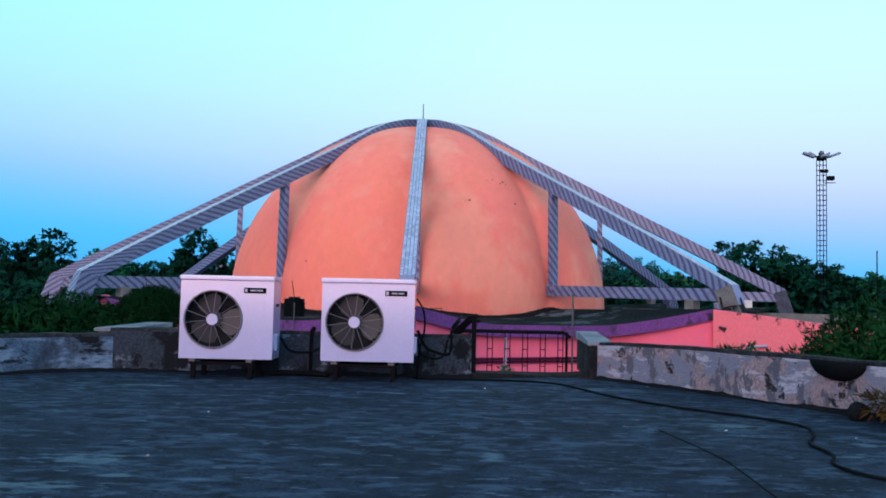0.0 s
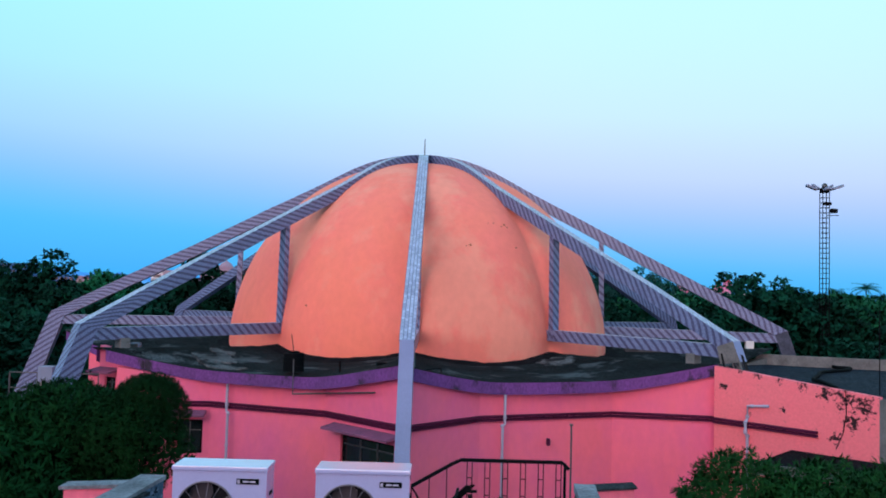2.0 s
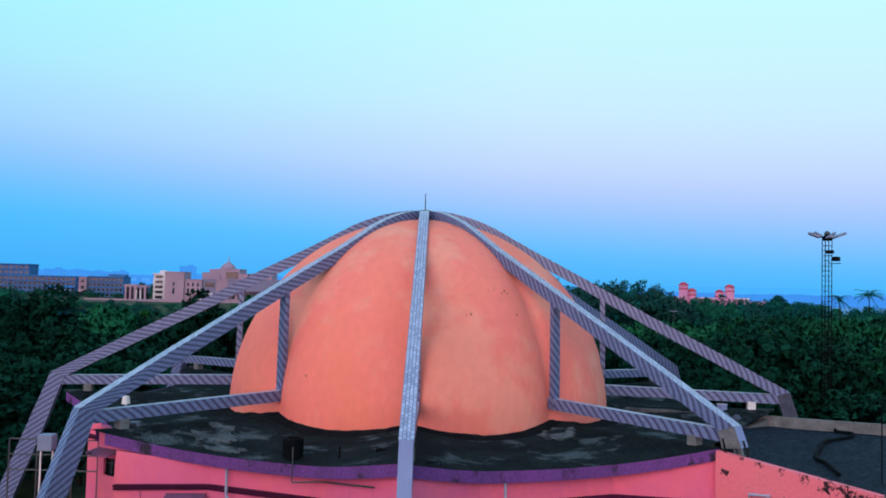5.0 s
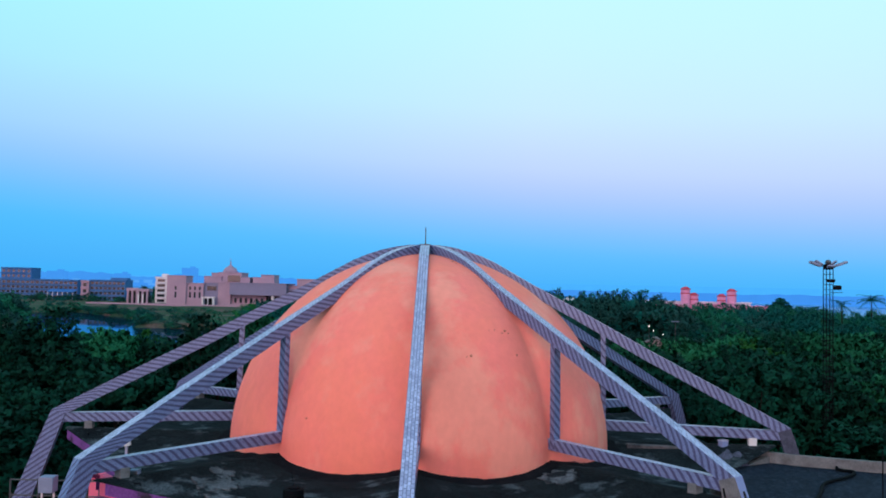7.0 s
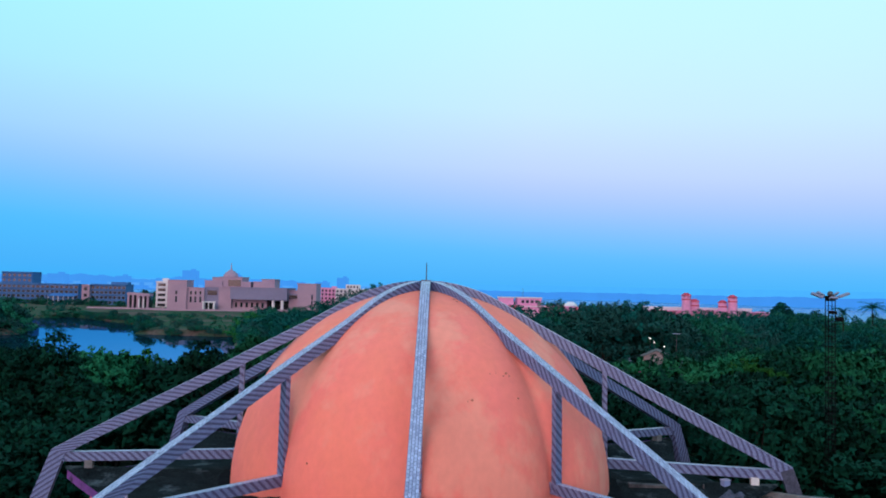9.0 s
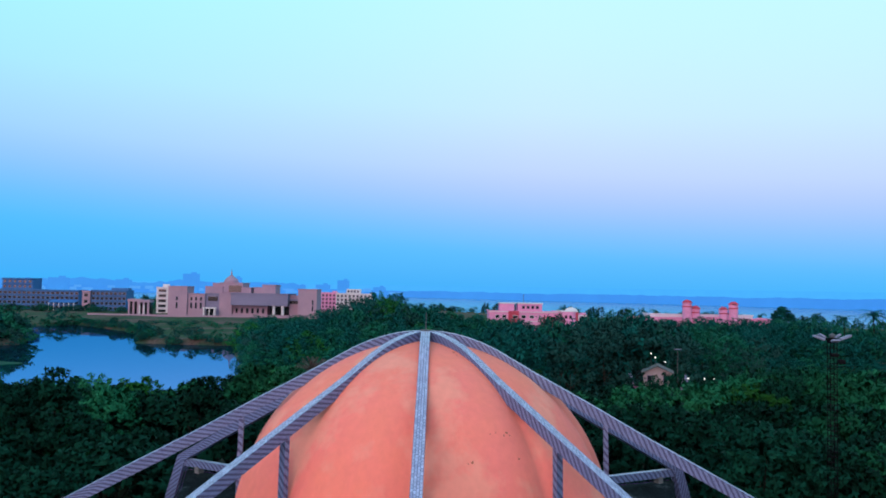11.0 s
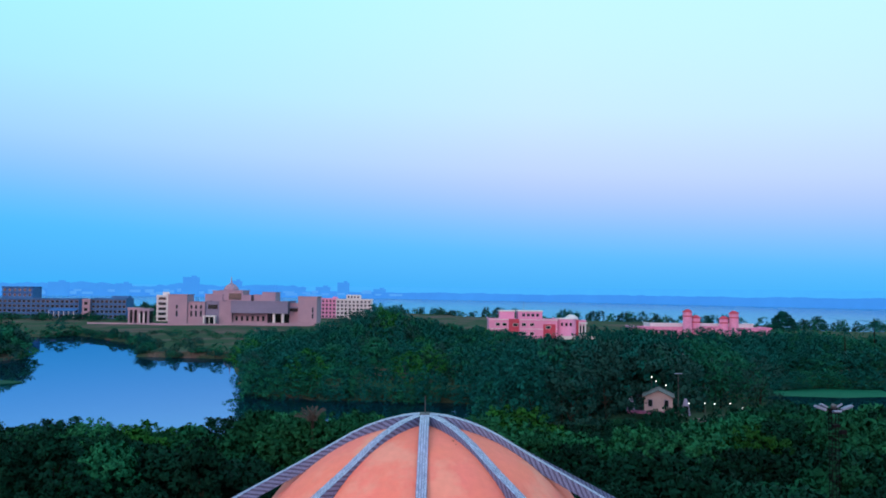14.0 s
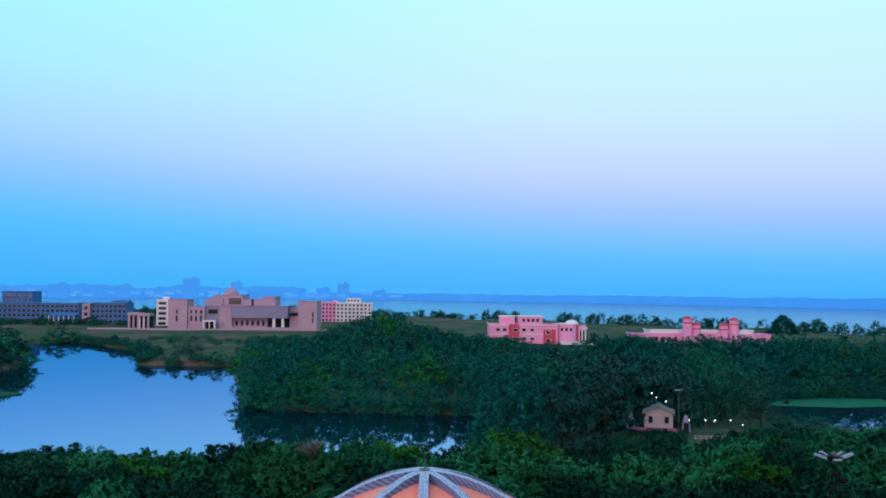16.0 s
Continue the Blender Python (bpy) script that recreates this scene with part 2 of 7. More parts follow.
M_CONCRETE = material("bare_concrete", (0.22, 0.23, 0.24), 0.9, (0.12, 0.125, 0.13), 1.6, 0.9, 20, 0.3, 0.5)
M_DARK_CONC = material("sooty_concrete", (0.035, 0.038, 0.042), 0.9, (0.012, 0.013, 0.016), 3.2, 0.9, 24, 0.45, 0.7, third=(0.16, 0.16, 0.18), third_scale=3.0, third_at=0.66, spec=0.03)
M_LEGPAINT = material("blue_grey_paint", (0.25, 0.31, 0.54), 0.55, (0.21, 0.26, 0.46), 0.8, 0.8, 30, 0.1, 0.1)
M_SLATE = material("grey_casing", (0.105, 0.12, 0.18), 0.8, (0.05, 0.056, 0.084), 2.2, 0.9, 16, 0.4, 0.5, third=(0.15, 0.16, 0.2), third_scale=3.0, third_at=0.62)
# Sky light is put into the colours: upward faces get much paler tiles.
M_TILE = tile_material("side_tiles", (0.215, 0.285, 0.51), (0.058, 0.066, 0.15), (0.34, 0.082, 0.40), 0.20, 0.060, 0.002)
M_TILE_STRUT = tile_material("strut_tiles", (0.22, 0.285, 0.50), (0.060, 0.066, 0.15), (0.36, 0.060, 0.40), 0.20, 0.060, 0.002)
M_TILE_TOP = tile_material("skylit_top_tiles", (0.54, 0.60, 0.86), (0.12, 0.12, 0.22), None, 0.20, 0.115, 0.012)
M_AC = material("white_enamel", (0.42, 0.455, 0.76), 0.22, (0.36, 0.40, 0.70), 1.2, 0.7, 30, 0.04, 0.02, spec=1.0)
M_AC.node_tree.nodes["Principled BSDF"].inputs["Coat Weight"].default_value = 1.0
M_AC.node_tree.nodes["Principled BSDF"].inputs["Coat IOR"].default_value = 1.8
M_AC.node_tree.nodes["Principled BSDF"].inputs["Coat Roughness"].default_value = 0.12
M_BLACK = material("black_plastic", (0.004, 0.006, 0.008), 0.7, (0.008, 0.010, 0.012), 3, 0.6, 40, 0.2, 0.1, spec=0.02)
M_COIL = material("coil_dark", (0.022, 0.026, 0.032), 0.7, (0.010, 0.012, 0.015), 6, 0.7, 80, 0.4, 0.3, spec=0.03)
M_BLADE = material("fan_blade_plastic", (0.055, 0.054, 0.066), 0.4, (0.04, 0.04, 0.05), 4, 0.6, 40, 0.1, 0.05, spec=0.3)
M_WIRE = material("painted_wire", (0.16, 0.16, 0.20), 0.45, None, 5, 0.4, 60, 0.1, 0.0)
M_IRON = material("dark_painted_iron", (0.005, 0.006, 0.009), 0.7, (0.011, 0.009, 0.010), 4, 0.6, 50, 0.3, 0.2, spec=0.03)
M_STEEL = material("galvanised_steel", (0.13, 0.135, 0.15), 0.5, (0.08, 0.08, 0.09), 3, 0.6, 40, 0.2, 0.1, metal=0.6)
M_PVC = material("grey_pvc", (0.42, 0.43, 0.60), 0.45, (0.35, 0.36, 0.50), 2, 0.6, 30, 0.12, 0.05)
M_LANDING = material("worn_blue_screed", (0.24, 0.31, 0.40), 0.85, (0.10, 0.14, 0.19), 2.2, 0.9, 22, 0.4, 0.5, third=(0.50, 0.58, 0.68), third_scale=1.6, third_at=0.50, stretch=(0.7, 1.6, 1))
M_GLASS = material("dark_glass", (0.012, 0.02, 0.025), 0.08, None, 2, 0.4, 20, 0.1, 0.0, spec=0.6)
M_WHITE = material("white_paint", (0.75, 0.75, 0.76), 0.7, (0.62, 0.62, 0.64), 2, 0.6, 20, 0.15, 0.1)
M_BARK = material("bark", (0.034, 0.032, 0.026), 0.95, (0.018, 0.018, 0.016), 2, 0.8, 14, 0.4, 0.9, stretch=(1, 1, 0.3), spec=0.03)
# Leaves of the far woods, the blue of distance haze put into the greens.
M_LEAF = [material("mango_leaves", (0.0116, 0.1440, 0.0787), 0.7, (0.0073, 0.1001, 0.0634), 0.5, 0.8, 8, 0.28, 0, random_amount=0.22, spec=0.05),
          material("broad_leaves", (0.0149, 0.1617, 0.0843), 0.7, (0.0086, 0.1072, 0.0677), 0.35, 0.8, 7, 0.28, 0, random_amount=0.22, spec=0.05),
          material("dark_leaves", (0.0055, 0.1090, 0.0891), 0.7, (0.0042, 0.0753, 0.0713), 0.35, 0.8, 7, 0.28, 0, random_amount=0.22, spec=0.05),
          material("yellowing_leaves", (0.0230, 0.1699, 0.0317), 0.7, (0.0133, 0.1187, 0.0391), 0.35, 0.8, 7, 0.28, 0, random_amount=0.22, spec=0.05),
          material("brown_leaves", (0.0217, 0.0848, 0.0715), 0.8, (0.0130, 0.0705, 0.0634), 0.35, 0.8, 7, 0.28, 0, random_amount=0.22, spec=0.05)]
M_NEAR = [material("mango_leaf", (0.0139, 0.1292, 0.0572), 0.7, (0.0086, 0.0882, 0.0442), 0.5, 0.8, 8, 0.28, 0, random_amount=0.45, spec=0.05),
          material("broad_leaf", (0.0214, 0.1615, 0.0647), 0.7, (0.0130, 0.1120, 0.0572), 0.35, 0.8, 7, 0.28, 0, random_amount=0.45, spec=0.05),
          # shaded copy of the leaf colour, for the dark sides of nearer crowns
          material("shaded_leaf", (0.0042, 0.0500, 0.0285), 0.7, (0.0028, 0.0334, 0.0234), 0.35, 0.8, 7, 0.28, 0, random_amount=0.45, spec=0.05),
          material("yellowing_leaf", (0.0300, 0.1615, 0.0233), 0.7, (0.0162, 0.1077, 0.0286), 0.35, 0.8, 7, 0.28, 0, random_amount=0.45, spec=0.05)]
M_MANGO = material("mango_foliage", (0.0075, 0.0560, 0.0150), 0.7, (0.0040, 0.0340, 0.0105), 0.5, 0.8, 8, 0.28, 0, random_amount=0.3, spec=0.05)
M_SHRUB = material("shrub_foliage", (0.0180, 0.0980, 0.0230), 0.7, (0.0090, 0.0600, 0.0170), 0.5, 0.8, 8, 0.28, 0, random_amount=0.3, spec=0.05)
M_DRYWEED = material("dry_weed_blades", (0.15, 0.07, 0.02), 0.8, (0.05, 0.05, 0.02), 3, 0.8, 20, 0.3, 0)
M_GROUND = material("scrubland", (0.032, 0.085, 0.045), 0.95, (0.070, 0.088, 0.062), 0.05, 0.9, 0.9, 0.45, 0.6, third=(0.15, 0.098, 0.092), third_scale=0.03, third_at=0.51, spec=0.03)
# Walls far off: haze is mixed into these base colours as extra blue.
M_SANDSTONE = material("sandstone_cladding", (0.43, 0.295, 0.375), 0.9, (0.33, 0.24, 0.33), 0.08, 0.8, 1.5, 0.15, 0.1)
M_GREYSTONE = material("grey_cladding", (0.25, 0.235, 0.36), 0.9, (0.20, 0.20, 0.31), 0.08, 0.8, 1.5, 0.2, 0.1)
M_FARWALL = material("hazed_grey_render", (0.065, 0.19, 0.42), 0.9, (0.05, 0.14, 0.34), 0.1, 0.8, 1.2, 0.25, 0.1, spec=0.03)
M_FARPINK = material("pink_render", (0.80, 0.33, 0.56), 0.85, (0.70, 0.29, 0.50), 0.1, 0.8, 1.5, 0.15, 0.1)
M_FARRED = material("red_panel", (0.55, 0.075, 0.12), 0.8, (0.44, 0.065, 0.11), 0.3, 0.8, 2, 0.15, 0.1)
M_FARWHITE = material("white_render", (0.72, 0.70, 0.74), 0.85, (0.6, 0.58, 0.62), 0.1, 0.8, 1.5, 0.12, 0.1)
M_FARBLUE = material("blue_sheet", (0.03, 0.16, 0.45), 0.6, (0.03, 0.12, 0.36), 0.5, 0.8, 3, 0.2, 0.1)
# Haze of the distance put into the colour: the surface itself glows blue.
def haze_glow_material(name, colour, second, strength):
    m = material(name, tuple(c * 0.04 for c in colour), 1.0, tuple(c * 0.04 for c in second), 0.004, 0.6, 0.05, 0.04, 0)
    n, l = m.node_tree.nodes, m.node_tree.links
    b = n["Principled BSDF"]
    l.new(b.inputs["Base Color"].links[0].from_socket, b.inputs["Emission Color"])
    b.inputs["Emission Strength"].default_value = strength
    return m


M_HAZE = haze_glow_material("hazy_woods", (0.050, 0.285, 0.87), (0.056, 0.34, 0.95), 24.0)
M_HAZE2 = haze_glow_material("hazy_blocks", (0.052, 0.30, 0.875), (0.057, 0.35, 0.95), 24.0)
M_HAZE_PALE = haze_glow_material("hazy_houses", (0.09, 0.38, 0.93), (0.08, 0.35, 0.92), 24.5)
M_HAZE3 = haze_glow_material("hazy_distance", (0.066, 0.44, 0.985), (0.066, 0.44, 0.985), 25.0)
M_LAMP = glow_material("lit_lamp", (1.0, 0.98, 0.9), 2.2)


def water_material(name, rough, tint, ripple, ior=34.0):
    """Dark water under a tinted mirror that grows towards grazing angles."""
    m = bpy.data.materials.new(name)
    m.use_nodes = True
    n, l = m.node_tree.nodes, m.node_tree.links
    n.clear()
    out, mix = n.new("ShaderNodeOutputMaterial"), n.new("ShaderNodeMixShader")
    body, gloss, fres = n.new("ShaderNodeBsdfDiffuse"), n.new("ShaderNodeBsdfGlossy"), n.new("ShaderNodeFresnel")
    body.inputs["Color"].default_value = (0.004, 0.022, 0.034, 1)
    gloss.inputs["Color"].default_value, gloss.inputs["Roughness"].default_value = (*tint, 1), rough
    fres.inputs["IOR"].default_value = ior
    co, noi, bump = n.new("ShaderNodeTexCoord"), n.new("ShaderNodeTexNoise"), n.new("ShaderNodeBump")
    noi.inputs["Scale"].default_value, noi.inputs["Detail"].default_value = 0.5, 5.0
    bump.inputs["Strength"].default_value, bump.inputs["Distance"].default_value = ripple, 0.3
    l.new(co.outputs["Object"], noi.inputs["Vector"])
    l.new(noi.outputs[0], bump.inputs["Height"])
    l.new(bump.outputs[0], gloss.inputs["Normal"])
    l.new(fres.outputs[0], mix.inputs[0])
    l.new(body.outputs[0], mix.inputs[1])
    l.new(gloss.outputs[0], mix.inputs[2])
    l.new(mix.outputs[0], out.inputs[0])
    return m


M_WATER = water_material("still_water", 0.02, (0.36, 0.68, 1.0), 0.008)
M_HEAD = material("grey_lamp_housing", (0.24, 0.29, 0.42), 0.5, (0.18, 0.22, 0.33), 3, 0.6, 30, 0.1, 0.05)
M_RIVER = water_material("rippled_water", 0.10, (0.90, 1.0, 1.0), 0.003, 5.0)
M_CREAM = material("cream_render", (0.42, 0.35, 0.37), 0.9, (0.34, 0.28, 0.30), 0.6, 0.8, 6, 0.2, 0.2)


def stain(m, spots, colour, ragged=0.9):
    """Adds worn patches of a colour at places (x, y, half-length, half-width) of a floor, with ragged streaky edges."""
    n, l = m.node_tree.nodes, m.node_tree.links
    b = n["Principled BSDF"]
    was = b.inputs["Base Color"].links[0].from_socket
    co, noi = n.new("ShaderNodeTexCoord"), n.new("ShaderNodeTexNoise")
    mp = n.new("ShaderNodeMapping")
    mp.inputs["Scale"].default_value = (6.0, 13.0, 1.0)
    noi.inputs["Scale"].default_value, noi.inputs["Detail"].default_value, noi.inputs["Roughness"].default_value = 1.0, 10.0, 0.72
    l.new(co.outputs["Object"], mp.inputs[0])
    l.new(mp.outputs[0], noi.inputs["Vector"])
    for x, y, rx, ry in spots:
        sub, div, length, add, rng_ = (n.new("ShaderNodeVectorMath"), n.new("ShaderNodeVectorMath"), n.new("ShaderNodeVectorMath"), n.new("ShaderNodeMath"), n.new("ShaderNodeMapRange"))
        sub.operation, div.operation, length.operation, add.operation = "SUBTRACT", "DIVIDE", "LENGTH", "MULTIPLY_ADD"
        sub.inputs[1].default_value, div.inputs[1].default_value = (x, y, 0), (rx, ry, 10)
        l.new(co.outputs["Object"], sub.inputs[0])
        l.new(sub.outputs[0], div.inputs[0])
        l.new(div.outputs[0], length.inputs[0])
        add.inputs[1].default_value = -ragged * 4.4
        l.new(noi.outputs[0], add.inputs[0])
        l.new(length.outputs["Value"], add.inputs[2])
        rng_.inputs[1].default_value, rng_.inputs[2].default_value = -1.40, -1.85
        l.new(add.outputs[0], rng_.inputs[0])
        x_ = n.new("ShaderNodeMix")
        x_.data_type = "RGBA"
        l.new(rng_.outputs[0], x_.inputs[0])
        l.new(was, x_.inputs[6])
        x_.inputs[7].default_value = (*colour, 1)
        was = x_.outputs[2]
    l.new(was, b.inputs["Base Color"])


stain(M_FLOOR, [(2.12, 5.88, 0.42, 0.26), (0.2, 7.7, 0.45, 0.18), (-1.9, 4.3, 0.45, 0.22), (-1.6, 3.95, 0.16, 0.07), (2.75, 5.2, 0.25, 0.15), (2.43, 4.8, 0.15, 0.08),
                (1.5, 8.0, 0.6, 0.2), (-1.9, 3.7, 0.5, 0.2), (0.3, 4.6, 0.12, 0.25), (-2.7, 7.6, 0.7, 0.12), (-0.4, 7.4, 0.3, 0.1)], (0.085, 0.135, 0.19))
stain(M_FLOOR, [(2.35, 5.42, 0.45, 0.30), (1.3, 7.0, 0.8, 0.25), (-0.6, 5.6, 0.9, 0.3), (-3.4, 8.3, 0.5, 0.2)], (0.006, 0.008, 0.011), 0.7)

def mould(m, spots, colour):
    """Speckles of mould round places (x, y, z, radius) of a wall."""
    n, l = m.node_tree.nodes, m.node_tree.links
    b = n["Principled BSDF"]
    was = b.inputs["Base Color"].links[0].from_socket
    co, noi = n.new("ShaderNodeTexCoord"), n.new("ShaderNodeTexNoise")
    noi.inputs["Scale"].default_value, noi.inputs["Detail"].default_value, noi.inputs["Roughness"].default_value = 7.0, 10.0, 0.7
    l.new(co.outputs["Object"], noi.inputs["Vector"])
    for x, y, z, r in spots:
        far, add, soft, mix = n.new("ShaderNodeVectorMath"), n.new("ShaderNodeMath"), n.new("ShaderNodeMapRange"), n.new("ShaderNodeMix")
        far.operation, far.inputs[1].default_value = "DISTANCE", (x, y, z)
        l.new(co.outputs["Object"], far.inputs[0])
        add.operation, add.inputs[1].default_value = "MULTIPLY_ADD", -5.0 * r
        l.new(noi.outputs[0], add.inputs[0])
        l.new(far.outputs["Value"], add.inputs[2])
        soft.inputs[1].default_value, soft.inputs[2].default_value = -2.05 * r, -2.35 * r
        l.new(add.outputs[0], soft.inputs[0])
        mix.data_type = "RGBA"
        l.new(soft.outputs[0], mix.inputs[0])
        l.new(was, mix.inputs[6])
        mix.inputs[7].default_value = (*colour, 1)
        was = mix.outputs[2]
    l.new(was, b.inputs["Base Color"])


WALL_RUN = [(9.22 + 0.707 * u, 27.62 - 0.709 * u, z, r) for u, z, r in ((0.3, -0.1, 0.22), (0.9, 0.42, 0.2), (1.5, 0.38, 0.2), (2.2, 0.28, 0.24), (2.9, 0.2, 0.25), (3.6, 0.10, 0.4), (4.2, -0.1, 0.6), (4.7, -0.3, 0.6), (4.4, -0.75, 0.45), (3.9, -1.3, 0.3), (2.3, -0.6, 0.18), (1.2, -0.9, 0.15))]
mould(M_ANNEX, WALL_RUN, (0.035, 0.02, 0.025))

# ---- building blocks ----
def mesh_of(name, bm, *materials, smooth=False):
    me = bpy.data.meshes.new(name)
    bmesh.ops.recalc_face_normals(bm, faces=bm.faces)
    bm.to_mesh(me)
    bm.free()
    for m in materials:
        me.materials.append(m)
    if smooth:
        me.polygons.foreach_set("use_smooth", [True] * len(me.polygons))
    return me


def part(name, bm, mat, parent, label="", smooth=False, at=None):
    """One mesh object under a thing or a part. mat: a material or a tuple of them; bm: a bmesh or a ready mesh."""
    mats = mat if isinstance(mat, tuple) else (mat,)
    me = mesh_of(name, bm, *mats, smooth=smooth) if isinstance(bm, bmesh.types.BMesh) else bm
    ob = new(name, me)
    ob.parent = parent
    if at is not None:
        ob.matrix_basis = at
    if label:
        tagged(ob, label)
    return ob


def thing(name, place, label, category, group="", kind="", turn=0.0):
    ob = new(name)
    ob.empty_display_size = 0.2
    ob.matrix_basis = pose(*place, 0, 0, turn)
    return tagged(ob, label, category, group, kind)


def box(bm, c, s, m=None, bevel=0.0, mat=0):
    """A box of centre c and size s, moved by m."""
    made = bmesh.ops.create_cube(bm, size=1.0, matrix=(m or Matrix()) @ Matrix.Translation(c) @ Matrix.Diagonal((*s, 1)))
    faces = {f for v in made["verts"] for f in v.link_faces}
    for f in faces:
        f.material_index = mat
    if bevel:
        edges = {e for f in faces for e in f.edges}
        bmesh.ops.bevel(bm, geom=list(edges), offset=bevel, segments=2, affect="EDGES", profile=0.6)
    return bm


def boxed(c, s, m=None, bevel=0.0):
    return box(bmesh.new(), c, s, m, bevel)


def tube(bm, pts, radius, sides=8, taper=1.0, cap=True):
    """A round bar along pts; its radius goes to radius * taper at the end."""
    pts = [Vector(p) for p in pts]
    rings = []
    for i, p in enumerate(pts):
        d = (pts[min(i + 1, len(pts) - 1)] - pts[max(i - 1, 0)]).normalized()
        side = d.cross(Vector((0, 0, 1)) if abs(d.z) < 0.9 else Vector((1, 0, 0))).normalized()
        up = side.cross(d)
        r = radius * (1 + (taper - 1) * i / max(len(pts) - 1, 1))
        rings.append([bm.verts.new(p + r * (math.cos(2 * math.pi * k / sides) * side + math.sin(2 * math.pi * k / sides) * up)) for k in range(sides)])
    for a, b in zip(rings, rings[1:]):
        for k in range(sides):
            bm.faces.new((a[k], a[(k + 1) % sides], b[(k + 1) % sides], b[k]))
    if cap:
        bm.faces.new(rings[0][::-1])
        bm.faces.new(rings[-1])
    return bm


def bar(bm, a, b, w, h):
    """A rectangular bar from a to b."""
    a, b = Vector(a), Vector(b)
    d = b - a
    q = d.to_track_quat("X", "Z").to_matrix().to_4x4()
    return box(bm, (0, 0, 0), (d.length, w, h), Matrix.Translation((a + b) / 2) @ q)


def prism(bm, outline, z0, z1):
    """An upright prism over a plan outline; z0 and z1 may be lists, one value a corner."""
    k = len(outline)
    z0 = z0 if isinstance(z0, (list, tuple)) else [z0] * k
    z1 = z1 if isinstance(z1, (list, tuple)) else [z1] * k
    low = [bm.verts.new((x, y, z)) for (x, y), z in zip(outline, z0)]
    top = [bm.verts.new((x, y, z)) for (x, y), z in zip(outline, z1)]
    bm.faces.new(low[::-1])
    bm.faces.new(top)
    for i in range(k):
        bm.faces.new((low[i], low[(i + 1) % k], top[(i + 1) % k], top[i]))
    return bm


def run_wall(bm, line, thick, z0, z1, grow=0.0):
    """A wall along a plan line, its left side on the line, thick to the right; z1 may be a list. grow widens it on both sides."""
    pts = [Vector((*p, 0)) for p in line]
    z1 = z1 if isinstance(z1, (list, tuple)) else [z1] * len(pts)
    rows = []
    for i, p in enumerate(pts):
        d = (pts[min(i + 1, len(pts) - 1)] - pts[max(i - 1, 0)]).normalized()
        nrm = Vector((d.y, -d.x, 0))
        a, b = p - nrm * grow, p + nrm * (thick + grow)
        rows.append([bm.verts.new((a.x, a.y, z0)), bm.verts.new((b.x, b.y, z0)), bm.verts.new((b.x, b.y, z1[i])), bm.verts.new((a.x, a.y, z1[i]))])
    for r, s in zip(rows, rows[1:]):
        for k in range(4):
            bm.faces.new((r[k], r[(k + 1) % 4], s[(k + 1) % 4], s[k]))
    bm.faces.new(rows[0][::-1])
    bm.faces.new(rows[-1])
    return bm


def wall_with_holes(bm, a, b, thick, z0, za, zb, holes=()):
    """A straight wall from plan point a to b, its outer face on that line and its body on the left of it, with a top that goes from za to zb and true openings (s0, s1, z0, z1)."""
    a, b = Vector((*a, 0)), Vector((*b, 0))
    run = (b - a).length
    d = (b - a) / run
    left = Vector((-d.y, d.x, 0))
    cuts = sorted({0.0, run, *[h[0] for h in holes], *[h[1] for h in holes]})
    levels = sorted({*[h[2] for h in holes], *[h[3] for h in holes]})
    for s0, s1 in zip(cuts, cuts[1:]):
        low = [z0, *levels]
        for i, lo in enumerate(low):
            hi = low[i + 1] if i + 1 < len(low) else None
            mid = (s0 + s1) / 2
            if any(h[0] <= mid <= h[1] and h[2] <= lo + 1e-4 and hi is not None and hi <= h[3] + 1e-4 for h in holes):
                continue
            quad = [a + d * s0, a + d * s1, a + d * s1 + left * thick, a + d * s0 + left * thick]
            tops = [hi] * 4 if hi is not None else [za + (zb - za) * s / run for s in (s0, s1, s1, s0)]
            prism(bm, [(q.x, q.y) for q in quad], lo, tops)
    bmesh.ops.remove_doubles(bm, verts=bm.verts, dist=0.0005)
    return bm


def ring(bm, x0, x1, z0, z1, t, y0, y1, m=None):
    """A rectangular frame in the x-z plane, t wide, between y0 and y1."""
    m = m or Matrix()
    loops = [[bm.verts.new(m @ Vector((x, y, z))) for x, z in ((a0, c0), (a1, c0), (a1, c1), (a0, c1))]
             for a0, a1, c0, c1 in ((x0, x1, z0, z1), (x0 + t, x1 - t, z0 + t, z1 - t)) for y in (y0, y1)]
    for p, q in ((0, 1), (2, 3), (0, 2), (1, 3)):
        for k in range(4):
            bm.faces.new((loops[p][k], loops[p][(k + 1) % 4], loops[q][(k + 1) % 4], loops[q][k]))
    return bm


# ---- the domed hall ----
AXIS_X, AXIS_Y, TURN = -1.15, 40.85, -0.43
GROUND = -5.6
hall = thing("domed_hall", (AXIS_X, AXIS_Y, 0), "pink round hall with an orange lobed dome and nine tiled ribs", "building", turn=TURN)


def polar(deg, r):
    return (r * math.sin(radians(deg)), -r * math.cos(radians(deg)))


def from_rib(deg):
    """The angle to the nearest rib."""
    d = deg % 40
    return min(d, 40 - d)


def eave_radius(deg):
    return 14.62 + 2.33 * (1 - min(from_rib(deg), 13) / 13) ** 1.45


def eave_top(deg):
    return -0.10 + 0.74 * (1 - min(from_rib(deg), 13) / 13) ** 1.6


def dome_radius(deg):
    return 8.80 + 0.55 * (1 - (1 - from_rib(deg) / 20) ** 2.6)


